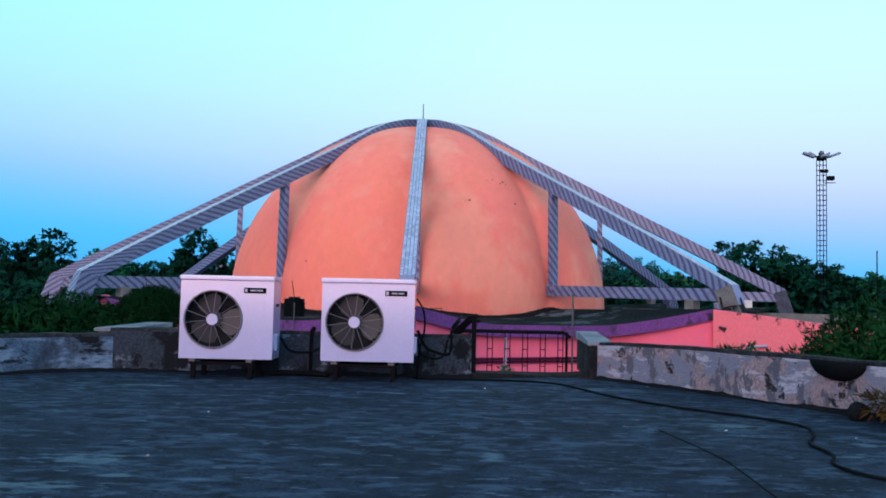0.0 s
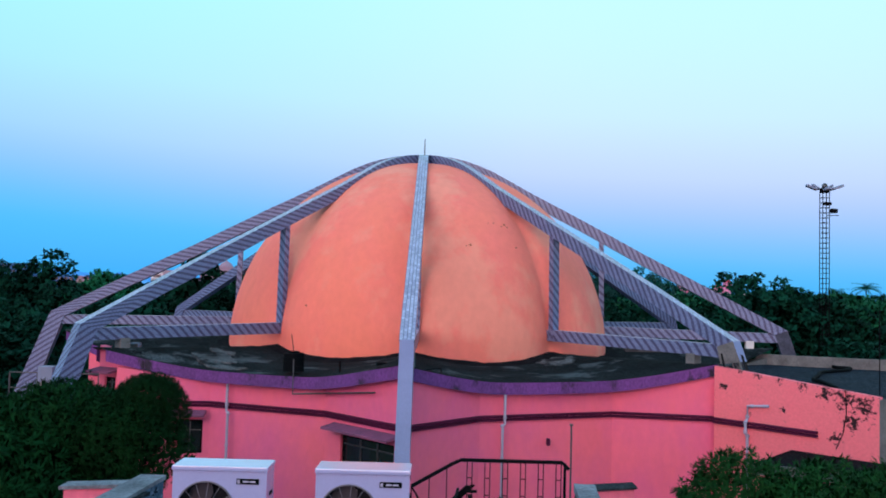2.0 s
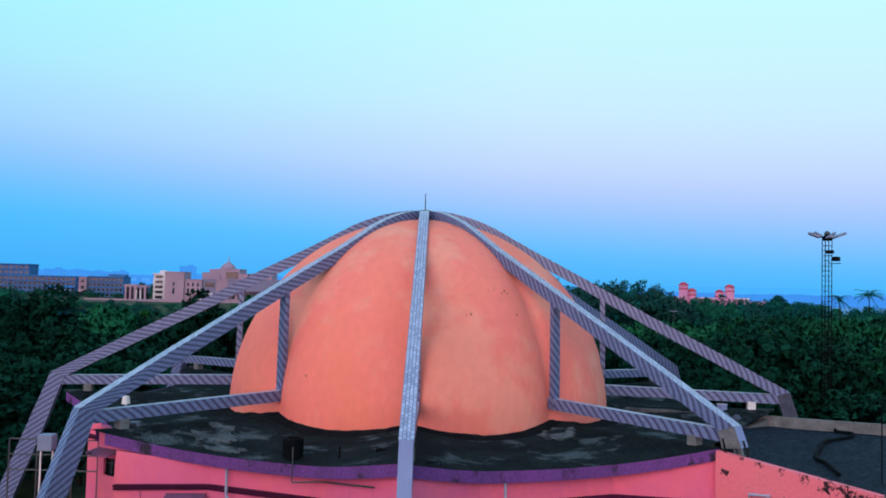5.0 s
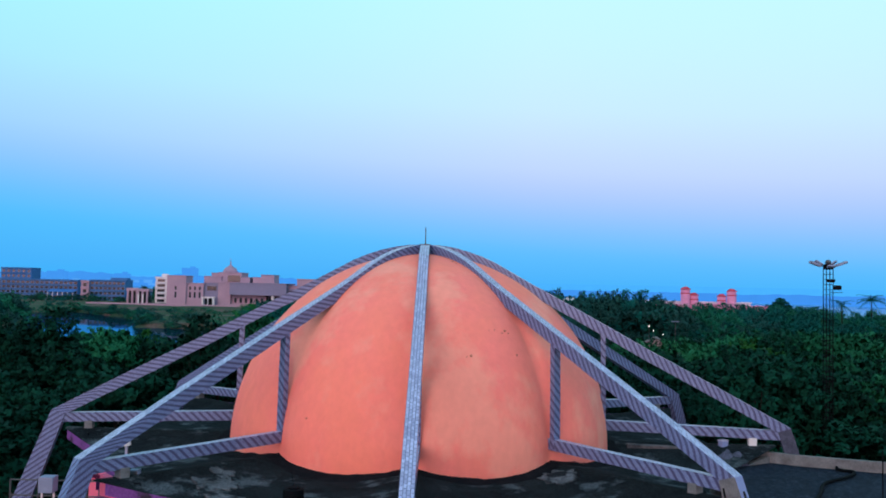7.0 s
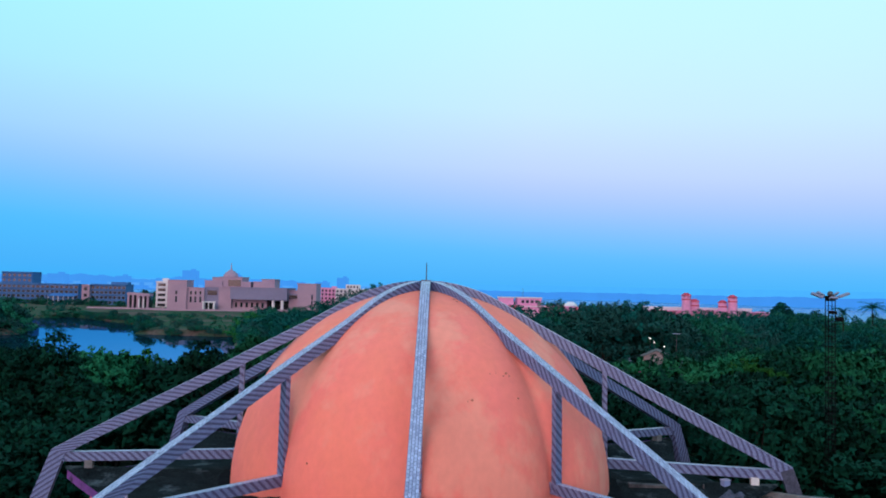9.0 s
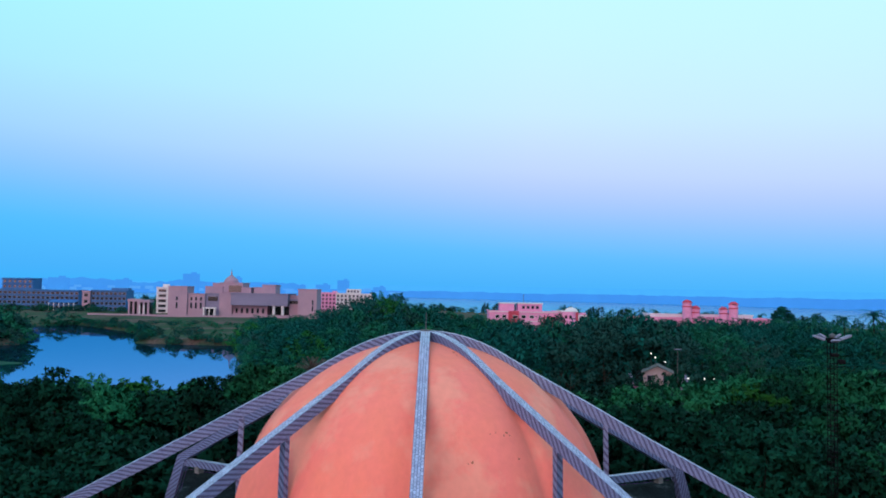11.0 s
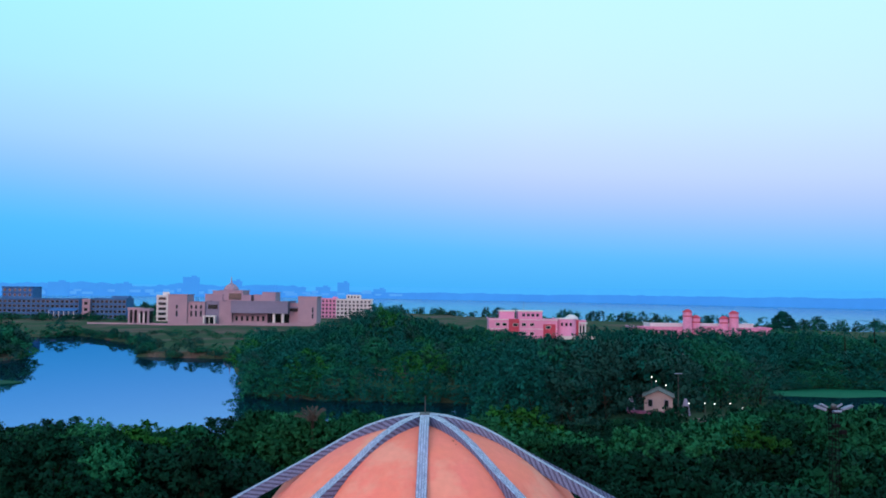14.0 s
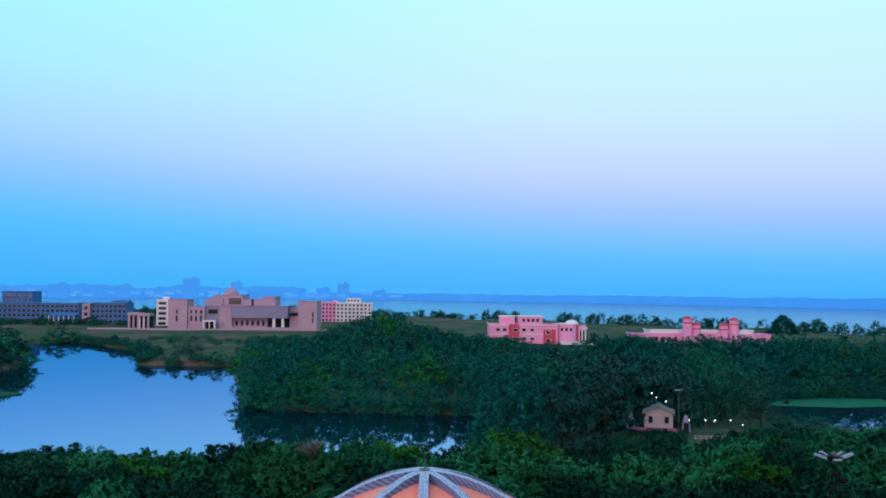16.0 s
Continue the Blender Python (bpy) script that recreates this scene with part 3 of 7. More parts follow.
def roof_z(deg, t):
    inner = 0.0 + 0.36 * (1 - from_rib(deg) / 20) ** 1.6
    return inner + (eave_top(deg) - inner) * t ** 1.2


bm = bmesh.new()
rings, around = 44, 9 * 22
rows = []
for i in range(rings + 1):
    a = radians(-5 + 95 * i / rings)
    row = []
    for k in range(around):
        deg = 360 * k / around
        fade = min(1.0, (1 - i / rings) * 3)
        r = (9.22 + (dome_radius(deg) - 9.22) * fade) * math.cos(a)
        row.append(bm.verts.new((*polar(deg, max(r, 0.001)), 0.15 + 9.0 * math.sin(a))))
    rows.append(row)
for a, b in zip(rows, rows[1:]):
    for k in range(around):
        bm.faces.new((a[k], a[(k + 1) % around], b[(k + 1) % around], b[k]))
bmesh.ops.remove_doubles(bm, verts=rows[-1], dist=0.01)
dome = part("dome", bm, M_DOME, hall, "orange painted dome of nine bulging lobes", smooth=True)

# chipped patches of paint on the dome
rng = random.Random(5)
for deg, z, size in ((30.0, 8.72, 0.10), (29.6, 8.62, 0.07), (30.3, 5.70, 0.12), (28.9, 5.62, 0.07), (31.3, 5.60, 0.08), (26.2, 5.75, 0.05), (16.2, 4.75, 0.12), (14.9, 4.70, 0.05),
                     (31.8, 4.72, 0.10), (-28.5, 2.1, 0.09), (24.0, 5.72, 0.04)):
    a = math.asin((z - 0.15) / 9.0)
    r = dome_radius(deg) * math.cos(a)
    nrm = Vector((*polar(deg, math.cos(a)), math.sin(a) * 0.98)).normalized()
    bm = bmesh.new()
    made = bmesh.ops.create_circle(bm, cap_ends=True, radius=size * 0.5, segments=11)
    for v in made["verts"]:
        v.co *= rng.uniform(0.55, 1.1)
    ext = bmesh.ops.extrude_face_region(bm, geom=bm.faces[:])
    bmesh.ops.translate(bm, verts=[v for v in ext["geom"] if isinstance(v, bmesh.types.BMVert)], vec=(0, 0, 0.02))
    part("paint_chip", bm, M_CHIP, dome, at=Matrix.Translation(Vector((*polar(deg, r), z)) + nrm * 0.012) @ nrm.to_track_quat("Z", "Y").to_matrix().to_4x4())

# bitumen skirt round the dome's foot
bm = bmesh.new()
rows = []
for k in range(9 * 40):
    deg = k
    r = dome_radius(deg)
    wob = noise.noise(Vector((*polar(deg, 9), 0.3)) * 1.7)
    rise = 0.36 * (1 - from_rib(deg) / 20) ** 1.6 + 0.05 * wob + 0.03 * noise.noise(Vector((*polar(deg, 9), 0.9)) * 6)
    out = 0.55 + 0.2 * wob
    rows.append([bm.verts.new((*polar(deg, r - 0.10), 0.10 + rise)), bm.verts.new((*polar(deg, r + 0.10), 0.09 + rise)),
                 bm.verts.new((*polar(deg, r + out * 0.6), roof_z(deg, 0.10) + 0.05)), bm.verts.new((*polar(deg, r + out + 0.35), roof_z(deg, 0.22) - 0.06))])
for a, b in zip(rows, rows[1:] + rows[:1]):
    for k in range(3):
        bm.faces.new((a[k], b[k], b[k + 1], a[k + 1]))
part("bitumen_skirt", bm, M_TAR, hall, "black bitumen skirt at the dome's foot", smooth=True)

# worn cement patches on the roof beside the rib feet
for deg0, r0, wide, deep in ((33.5, 10.5, 4.0, 0.75), (-33.0, 13.1, 3.0, 0.75), (-28.5, 13.75, 4.2, 0.35), (-36.0, 12.1, 2.0, 0.45)):
    bm = bmesh.new()
    edge = []
    for i in range(56):
        a = 2 * math.pi * i / 56
        w = Vector((math.cos(a), math.sin(a), deg0))
        far = 1 + 0.45 * noise.noise(w * 1.6) + 0.35 * noise.noise(w * 4.5) + 0.2 * noise.noise(w * 11)
        r, deg = r0 + deep * far * math.cos(a), deg0 + wide * far * math.sin(a)
        edge.append(bm.verts.new((*polar(deg, r), roof_z(deg, (r - 8.4) / (eave_radius(deg) - 8.45)) + 0.045)))
    hub = bm.verts.new((*polar(deg0, r0), roof_z(deg0, (r0 - 8.4) / (eave_radius(deg0) - 8.45)) + 0.05))
    rim = [bm.verts.new(v.co + Vector((0, 0, -0.09))) for v in edge]
    for i in range(56):
        j = (i + 1) % 56
        bm.faces.new((edge[i], edge[j], hub))
        bm.faces.new((rim[i], rim[j], edge[j], edge[i]))
    bmesh.ops.recalc_face_normals(bm, faces=bm.faces[:])
    part("cement_patch", bm, M_PATCH, hall, "worn pale patch of cement on the dark roof")

# lightning rod
bm = tube(bmesh.new(), [(0, 0, 9.3), (0, 0, 10.5)], 0.035, 8, 0.6)
box(bm, (0, 0, 9.62), (0.5, 0.5, 0.06))
part("lightning_rod", bm, M_STEEL, hall, "thin grey metal rod on the dome's top")

# roof round the dome
bm = bmesh.new()
rows = []
degs = [40 * j + d for j in range(9) for d in (0.7, 4, 6, 8, 10, 12, 16, 20, 24, 28, 30, 32, 34, 36, 39.3)]
for deg in degs:
    row = []
    for i in range(9):
        t = i / 8
        r = 8.4 + (eave_radius(deg) - 0.05 - 8.4) * t
        row.append(bm.verts.new((*polar(deg, r), roof_z(deg, t) + 0.03 * noise.noise(Vector((*polar(deg, r), 0)) * 0.6) * (1 - t))))
    rows.append(row)
for a, b in zip(rows, rows[1:] + rows[:1]):
    for i in range(8):
        bm.faces.new((a[i], b[i], b[i + 1], a[i + 1]))
part("roof", bm, M_ROOF, hall, "dark weathered concrete roof with pale patches", smooth=True)

# walls, fascias, ledges, one set a bay
HOLES = {(8, 2): [(0.80, 3.30, -2.70, -1.80)], (8, 0): [(2.05, 2.92, -2.95, -1.80)], (8, -1): [(0.30, 0.88, -1.10, -0.48)]}
window_spots = []
for j in range(9):
    bay = [(40 * j + d, r) for d, r in ((0.7, 16.66), (10, 14.52), (30, 14.36), (39.3, 16.66))]
    if j == 8:
        # a short flat wall stands back under this rib's end
        bay = [(40 * j + 3.05, 16.35), (40 * j + 12, 14.34), *bay[2:]]
        bay[-1] = (40 * j + 40.5, 16.6)
    if j == 6:
        bay[-1] = (40 * j + 36, 15.8)
    if j == 7:
        bay[0] = (40 * j + 6, 15.3)
        bay[-1] = (40 * j + 36.4, 15.9)
    sides = list(enumerate(zip(bay, bay[1:])))
    if j == 8:
        sides.insert(0, (-1, ((40 * j - 2.4, 16.18), (40 * j + 3.6, 15.88))))
    for s, (p, q) in sides:
        a, b = polar(*p), polar(*q)
        holes = HOLES.get((j, s), [])
        drop = 0.42 if s == 0 else 0.36
        tops = (0.60, 0.26) if s == -1 else (eave_top(p[0]) - drop, eave_top(q[0]) - drop)
        bm = wall_with_holes(bmesh.new(), a, b, 0.25, GROUND, *tops, holes)
        wall = part("wall", bm, M_CONCRETE if j in (1, 2) else M_WALL, hall)
        for h in holes:
            window_spots.append((a, b, h))
        if j in (1, 2) or s == -1:
            continue
        # two thin ledges one above the other
        d = (Vector(b) - Vector(a)).normalized()
        for z, deep in ((-1.20, 0.14), (-1.31, 0.09)):
            o = Vector((d.y, -d.x)) * deep
            part("ledge", prism(bmesh.new(), [tuple(Vector(a) + o - d * 0.04), tuple(Vector(b) + o + d * 0.04), tuple(Vector(b) - d * 0.02), tuple(Vector(a) + d * 0.02)], z - 0.035, z + 0.045), M_TRIM, wall)
    if j in (1, 2):
        continue
    bm = bmesh.new()
    rows = []
    for d in (0.7, 3, 5, 6, 7, 8, 9, 10, 11, 12, 14, 17, 20, 23, 26, 28, 29, 30, 31, 32, 33, 34, 35, 37, 39.3):
        deg = 40 * j + (40.3 if j == 8 and d == 39.3 else 1.6 if j in (7, 8) and d == 0.7 else 37.2 if j in (6, 7) and d == 39.3 else d)
        r, z = eave_radius(deg), eave_top(deg)
        rows.append([bm.verts.new((*polar(deg, r), z - 0.37)), bm.verts.new((*polar(deg, r), z + 0.02)),
                     bm.verts.new((*polar(deg, r - 0.16), z + 0.02)), bm.verts.new((*polar(deg, r - 0.45), z - 0.37))])
    for a, b in zip(rows, rows[1:]):
        for k in range(4):
            bm.faces.new((a[k], b[k], b[(k + 1) % 4], a[(k + 1) % 4])).material_index = 1 if k == 1 else 0
    bm.faces.new(rows[0])
    bm.faces.new(rows[-1][::-1])
    part("fascia", bm, (M_FASCIA, M_ROOF), hall, "purple painted waving fascia")

for a, b, (s0, s1, z0, z1) in window_spots:
    a, b = Vector((*a, 0)), Vector((*b, 0))
    d = (b - a).normalized()
    m = Matrix.Translation(a) @ d.to_track_quat("X", "Z").to_matrix().to_4x4()
    win = part("window", ring(bmesh.new(), s0, s1, z0, z1, 0.06, 0.09, 0.15, m), M_IRON, hall, "dark framed window under a concrete sunshade")
    count = 2 if s1 - s0 < 1.5 else 3
    for i in range(count):
        w = (s1 - s0 - 0.12) / count
        part("pane", boxed((s0 + 0.06 + w * (i + 0.5), 0.14, (z0 + z1) / 2), (w - 0.04, 0.012, z1 - z0 - 0.12), m), M_GLASS, win)
        if i:
            part("mullion", boxed((s0 + 0.06 + w * i, 0.115, (z0 + z1) / 2), (0.04, 0.05, z1 - z0 - 0.12), m), M_STEEL, win)
    part("transom", boxed(((s0 + s1) / 2, 0.112, z0 + (z1 - z0) * 0.68), (s1 - s0 - 0.12, 0.045, 0.03), m), M_STEEL, win)
    part("backing", boxed(((s0 + s1) / 2, 0.35, (z0 + z1) / 2), (s1 - s0 + 0.2, 0.03, z1 - z0 + 0.2), m), M_BLACK, win)
    bm = bmesh.new()
    x0, x1 = max(s0 - (1.5 if z0 < -3 else 0.35), 0.03), min(s1 + 0.25, (b - a).length - 0.1)
    prof = [(0.02, z1 + 0.24), (0.02, z1 + 0.34), (-0.55, z1 + 0.24), (-0.55, z1 + 0.17)]
    ends = [[bm.verts.new(m @ Vector((x, y, z))) for y, z in prof] for x in (x0, x1)]
    for k in range(4):
        bm.faces.new((ends[0][k], ends[0][(k + 1) % 4], ends[1][(k + 1) % 4], ends[1][k]))
    bm.faces.new(ends[0])
    bm.faces.new(ends[1][::-1])
    part("sunshade", bm, (M_SHADE,), hall, "concrete sunshade over a window")


# ribs
def radial_beam(outer, inner, width, tile_top=True):
    """A beam in the plane of a rib, between an outer and an inner line of (radius, height); tiled, with uv in metres. The rib runs along -y."""
    bm = bmesh.new()
    uv = bm.loops.layers.uv.new("UVMap")
    h = width / 2
    s, rows = 0.0, []
    for i, ((ro, zo), (ri, zi)) in enumerate(zip(outer, inner)):
        if i:
            s += math.hypot(ro - outer[i - 1][0], zo - outer[i - 1][1])
        deep = math.hypot(ro - ri, zo - zi)
        rows.append((s, deep, [bm.verts.new((-h, -ro, zo)), bm.verts.new((h, -ro, zo)), bm.verts.new((h, -ri, zi)), bm.verts.new((-h, -ri, zi))]))

    def quad(vs, uvs, mat):
        f = bm.faces.new(vs)
        f.material_index = mat
        for loop, c in zip(f.loops, uvs):
            loop[uv].uv = c
    for (s0, d0, a), (s1, d1, b) in zip(rows, rows[1:]):
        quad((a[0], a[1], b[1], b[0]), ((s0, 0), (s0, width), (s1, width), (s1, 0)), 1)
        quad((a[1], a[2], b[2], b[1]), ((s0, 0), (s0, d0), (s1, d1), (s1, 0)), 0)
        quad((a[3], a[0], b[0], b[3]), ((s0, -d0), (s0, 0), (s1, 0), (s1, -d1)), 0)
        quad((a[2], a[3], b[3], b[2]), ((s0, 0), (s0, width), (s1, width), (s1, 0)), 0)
    for s0, d0, a in (rows[0], rows[-1]):
        quad(a, ((0, 0), (width, 0), (width, d0), (0, d0)), 0)
    return bm


ARM_OUT = [(0.25, 9.6), (0.8, 9.56), (1.5, 9.43), (2.2, 9.23), (2.9, 8.97), (3.6, 8.64), (4.25, 8.27), (5.4, 7.62), (8, 6.29), (11, 4.75), (14, 3.20), (17.35, 1.42)]
ARM_IN = [(0.25, 9.1), (0.8, 9.06), (1.5, 8.93), (2.2, 8.74), (2.9, 8.48), (3.6, 8.14), (4.1, 7.82), (5.15, 7.19), (7.75, 5.86), (10.75, 4.30), (13.75, 2.76), (16.75, 1.20)]
LEG_OUT, LEG_IN = [(17.35, 1.42), (18.4, -1.35), (20.0, GROUND)], [(16.75, 1.20), (17.68, -1.55), (19.2, GROUND)]
STUMP_OUT, STUMP_IN = [(17.35, 1.42), (17.62, 0.75)], [(16.75, 1.20), (16.9, 0.62)]
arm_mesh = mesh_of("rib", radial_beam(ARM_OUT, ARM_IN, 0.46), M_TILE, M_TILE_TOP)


def lifted(line):
    """The same line, a little higher on its upper part."""
    return [(r, z + 0.13 * max(0.0, math.sin(math.pi * min(r, 11) / 11))) for r, z in line]


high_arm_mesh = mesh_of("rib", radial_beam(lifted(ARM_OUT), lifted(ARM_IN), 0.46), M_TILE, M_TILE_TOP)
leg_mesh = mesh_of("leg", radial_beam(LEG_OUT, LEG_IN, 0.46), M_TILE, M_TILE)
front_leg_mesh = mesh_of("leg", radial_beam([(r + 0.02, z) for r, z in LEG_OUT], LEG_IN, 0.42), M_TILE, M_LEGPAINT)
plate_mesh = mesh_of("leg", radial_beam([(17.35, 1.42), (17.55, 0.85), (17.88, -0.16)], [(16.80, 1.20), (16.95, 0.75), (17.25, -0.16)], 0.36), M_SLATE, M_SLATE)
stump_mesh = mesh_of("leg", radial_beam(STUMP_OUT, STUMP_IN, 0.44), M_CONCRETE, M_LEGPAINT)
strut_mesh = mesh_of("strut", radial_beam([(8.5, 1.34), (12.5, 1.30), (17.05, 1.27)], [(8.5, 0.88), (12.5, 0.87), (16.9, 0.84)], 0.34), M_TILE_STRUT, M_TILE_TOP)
post_mesh = mesh_of("post", radial_beam([(9.04, 0.9), (9.02, 3), (8.97, 5.55)], [(8.80, 0.9), (8.78, 3), (8.74, 5.65)], 0.36), M_TILE_STRUT, M_TILE_STRUT)
for k in range(9):
    turn = pose(0, 0, 0, 0, 0, 40 * k + (0.85 if k == 0 else 0.0))
    rib = part("rib", high_arm_mesh if k in (2, 7) else arm_mesh, None, hall, "arched rib clad in small lavender and grey tiles", at=turn)
    short = k in (1, 2)
    leg = part("leg", front_leg_mesh if k == 0 else plate_mesh if k == 2 else stump_mesh if short else leg_mesh, None, rib,
               "plain blue-grey painted leg" if k == 0 else "dark sloping casing of a broken leg" if k == 2 else "crumbling bare concrete leg" if short else "")
    part("strut", strut_mesh, None, rib)
    part("post", post_mesh, None, rib, at=pose(0, {8: 0.2, 1: -0.12}.get(k, 0.0), 0))
    part("pedestal", box(bmesh.new(), (0, -15.7, 0.58), (0.42, 0.36, 0.62), bevel=0.02), M_WHITE if k == 2 else M_CONCRETE, rib, "small block that carries the strut")
    if k == 0:
        for side_x, r, z in ((-0.19, 14.2, 3.05), (0.19, 12.4, 3.98), (-0.19, 10.6, 4.91)):
            part("missing_tile", boxed((side_x, 0, 0), (0.08, 0.13, 0.014), Matrix.Translation((0, -r, z)) @ pose(0, 0, 0, 27.3, 0, 0)), M_BLACK, rib, "dark gap where a tile is gone")
    if k in (0, 1, 8, 7):
        # bent iron bracket beside the rib, on the roof's edge
        for side in ((-0.75, 0.8) if k == 0 else (0.7,)):
            bm = tube(bmesh.new(), [(side - 0.22, -15.7, 0.1), (side - 0.22, -15.7, 0.42), (side + 0.22, -15.5, 0.44), (side + 0.22, -15.5, 0.1)], 0.02, 6)
            part("bracket", bm, M_IRON, rib)
    if k == 1:
        # strips of broken casing hanging off the elbow
        for i in range(8):
            x = -0.25 + 0.07 * i
            deep = 16.95 + 0.09 * (i * 5 % 8)
            part("broken_strip", bar(bmesh.new(), (x, -deep, 0.98 + 0.06 * (i % 3)), (x + 0.05 * (i % 3 - 1), -deep - 0.30 - 0.05 * (i % 2), -0.12 + 0.16 * (i * 3 % 4)), 0.075, 0.025), M_CONCRETE if i % 3 else M_DARK_CONC, leg)

# low upstand between the dome's foot and the annex
bm = run_wall(bmesh.new(), [(9.75, -2.3), (12.3, -2.55), (14.7, -2.6)], 0.34, -0.2, [0.40, 0.36, 0.30])
bmesh.ops.subdivide_edges(bm, edges=bm.edges[:], cuts=4, use_grid_fill=True)
for v in bm.verts:
    v.co += 0.03 * noise.noise_vector(v.co * 2.0)
part("upstand", bm, M_CAP_PALE, hall, "stained low concrete upstand on the roof")
for x in (12.6, 13.05):
    part("roof_post", tube(bmesh.new(), [(x, -3.0, -0.1), (x, -3.0, 0.55)], 0.03, 6), M_STEEL, hall)

# rain pipes on the walls
def rain_pipe(name, line, parent, label="grey plastic rain pipe"):
    bm = tube(bmesh.new(), line, 0.045, 10)
    ob = part(name, bm, M_PVC, parent, label)
    for i, (p, q) in enumerate(zip(line, line[1:])):
        p, q = Vector(p), Vector(q)
        part("collar", tube(bmesh.new(), [p + (q - p) * 0.72, p + (q - p) * 0.72 + (q - p).normalized() * 0.09], 0.058, 10), M_PVC, ob)
    return ob


for deg, r, jog in ((13.3, 14.58, -0.3), (-24.6, 14.44, 0.25)):
    x, y = polar(deg, r)
    x2, y2 = polar(deg + jog, r + 0.02)
    rain_pipe("rain_pipe", [(x, y, -0.45), (x, y, -1.42), (x2, y2, -1.47), (x2, y2, -2.9), (x2, y2, GROUND)], hall)
bm = tube(bmesh.new(), [(*polar(-14, 14.75), -0.62), (-2.55, -14.34, -0.57), (-0.75, -16.0, -0.29)], 0.03, 6)
tube(bm, [(*polar(-14, 14.75), -0.62), (*polar(-14, 14.75), 0.5)], 0.02, 6)
part("conduit", bm, M_STEEL, hall, "thin grey conduit on the wall")
bm = boxed((*polar(19.5, 14.5), -2.05), (0.12, 0.2, 0.22), bevel=0.03)
part("spout", bm, M_TRIM, hall)

# ---- annex: terrace at roof height beside the hall ----
annex = thing("annex", (0, 0, 0), "low pink annex with a dark flat roof and stained walls", "building")
A0, A1 = Vector((9.22, 27.62)), Vector((12.85, 23.98))
dirn = (A1 - A0).normalized()
side = Vector((-dirn.y, dirn.x))
bm = bmesh.new()
out = [tuple(A0), tuple(A1), tuple(A1 + side * 0.28), tuple(A0 + side * 0.28)]
prism(bm, out, GROUND, [0.56, 0.06, 0.06, 0.56])
part("wall", bm, M_ANNEX, annex, "pink wall with black damp stains along its top")
bm = bmesh.new()
for z, deep in ((-1.20, 0.14), (-1.31, 0.09)):
    o = -side * deep
    e = A0 + dirn * 3.4
    prism(bm, [tuple(A0 + o), tuple(e + o), tuple(e), tuple(A0)], [z - 0.035] * 4, [z + 0.045] * 4)
part("ledge", bm, M_TRIM, annex)
bm = bmesh.new()
prism(bm, [tuple(A0 + side * 0.28 - dirn * 1.0), tuple(A1 + side * 0.28 + dirn * 0.0), (24.5, 31.0), (25.5, 35.4), (15.3, 38.2), (12.9, 37.2), (11.8, 35.5), (11.3, 31.5)], -0.6, -0.14)
part("roof", bm, M_ANNEX_ROOF, annex, "dark flat roof with pale dried puddle marks")
bm = run_wall(bmesh.new(), [(14.6, 37.9), (15.9, 37.1), (19.5, 35.9), (25.5, 34.9)], 0.22, -0.3, 0.33)
part("parapet", bm, M_CONCRETE, annex, "stained low parapet")
bm = prism(bmesh.new(), [tuple(A1 + side * 0.28), tuple(A1), (23.5, 29.5), (23.2, 29.8)], GROUND, [0.0, 0.0, -0.05, -0.05])
part("wall", bm, M_CONCRETE, annex, "bare grey concrete side wall")
bm = prism(bmesh.new(), [(8.9, 23.4), (12.6, 21.9), (14.2, 22.6), tuple(A1 - side * 0.01), tuple(A0 + dirn * 2.6 - side * 0.01)], -2.0, -1.84)
part("canopy_slab", bm, M_TAR, annex, "black weathered canopy slab")
part("canopy_edge", run_wall(bmesh.new(), [(14.2, 22.55), (12.6, 21.85), (8.9, 23.35)], 0.06, -2.12, -1.82), M_CONCRETE, annex)
P = A0 + dirn * 1.2 - side * 0.09
Q = A0 + dirn * 1.9 - side * 0.09
rain_pipe("rain_pipe", [(Q.x, Q.y, -0.56), (P.x, P.y, -0.64), (P.x, P.y, -1.05), ((P - side * 0.14).x, (P - side * 0.14).y, -1.15), ((P - side * 0.14).x, (P - side * 0.14).y, -1.5), (P.x, P.y, -1.6), (P.x, P.y, -4.0)], annex)
def smooth_line(pts, steps=6):
    """Points along a smooth curve through pts."""
    pts = [Vector(p) for p in pts]
    out = []
    for i in range(len(pts) - 1):
        a, b, c, d = pts[max(i - 1, 0)], pts[i], pts[i + 1], pts[min(i + 2, len(pts) - 1)]
        for k in range(steps):
            t = k / steps
            out.append(0.5 * (2 * b + (c - a) * t + (2 * a - 5 * b + 4 * c - d) * t * t + (3 * b - a - 3 * c + d) * t ** 3))
    return out + [pts[-1]]


bm = tube(bmesh.new(), smooth_line([(17.9, 37.3, -0.04), (17.3, 36.0, -0.05), (17.75, 35.5, -0.05), (17.0, 34.5, -0.05), (15.5, 33.3, -0.05), (14.6, 31.7, -0.05), (13.7, 30.1, -0.05), (13.6, 28.9, -0.05), (13.2, 27.3, -0.05)]), 0.07, 8)
tagged(part("hose", bm, M_BLACK, None, smooth=True), "thick black hose lying bent on the annex roof", "hose")
bm = tube(bmesh.new(), [(14.15, 26.4, -0.16), (14.15, 26.4, 2.6)], 0.018, 6)
tagged(part("pole", bm, M_IRON, None), "thin dark pole standing on the annex roof", "pole")
# thin cable hanging down the annex wall
cl = A0 + dirn * 4.2 - side * 0.02
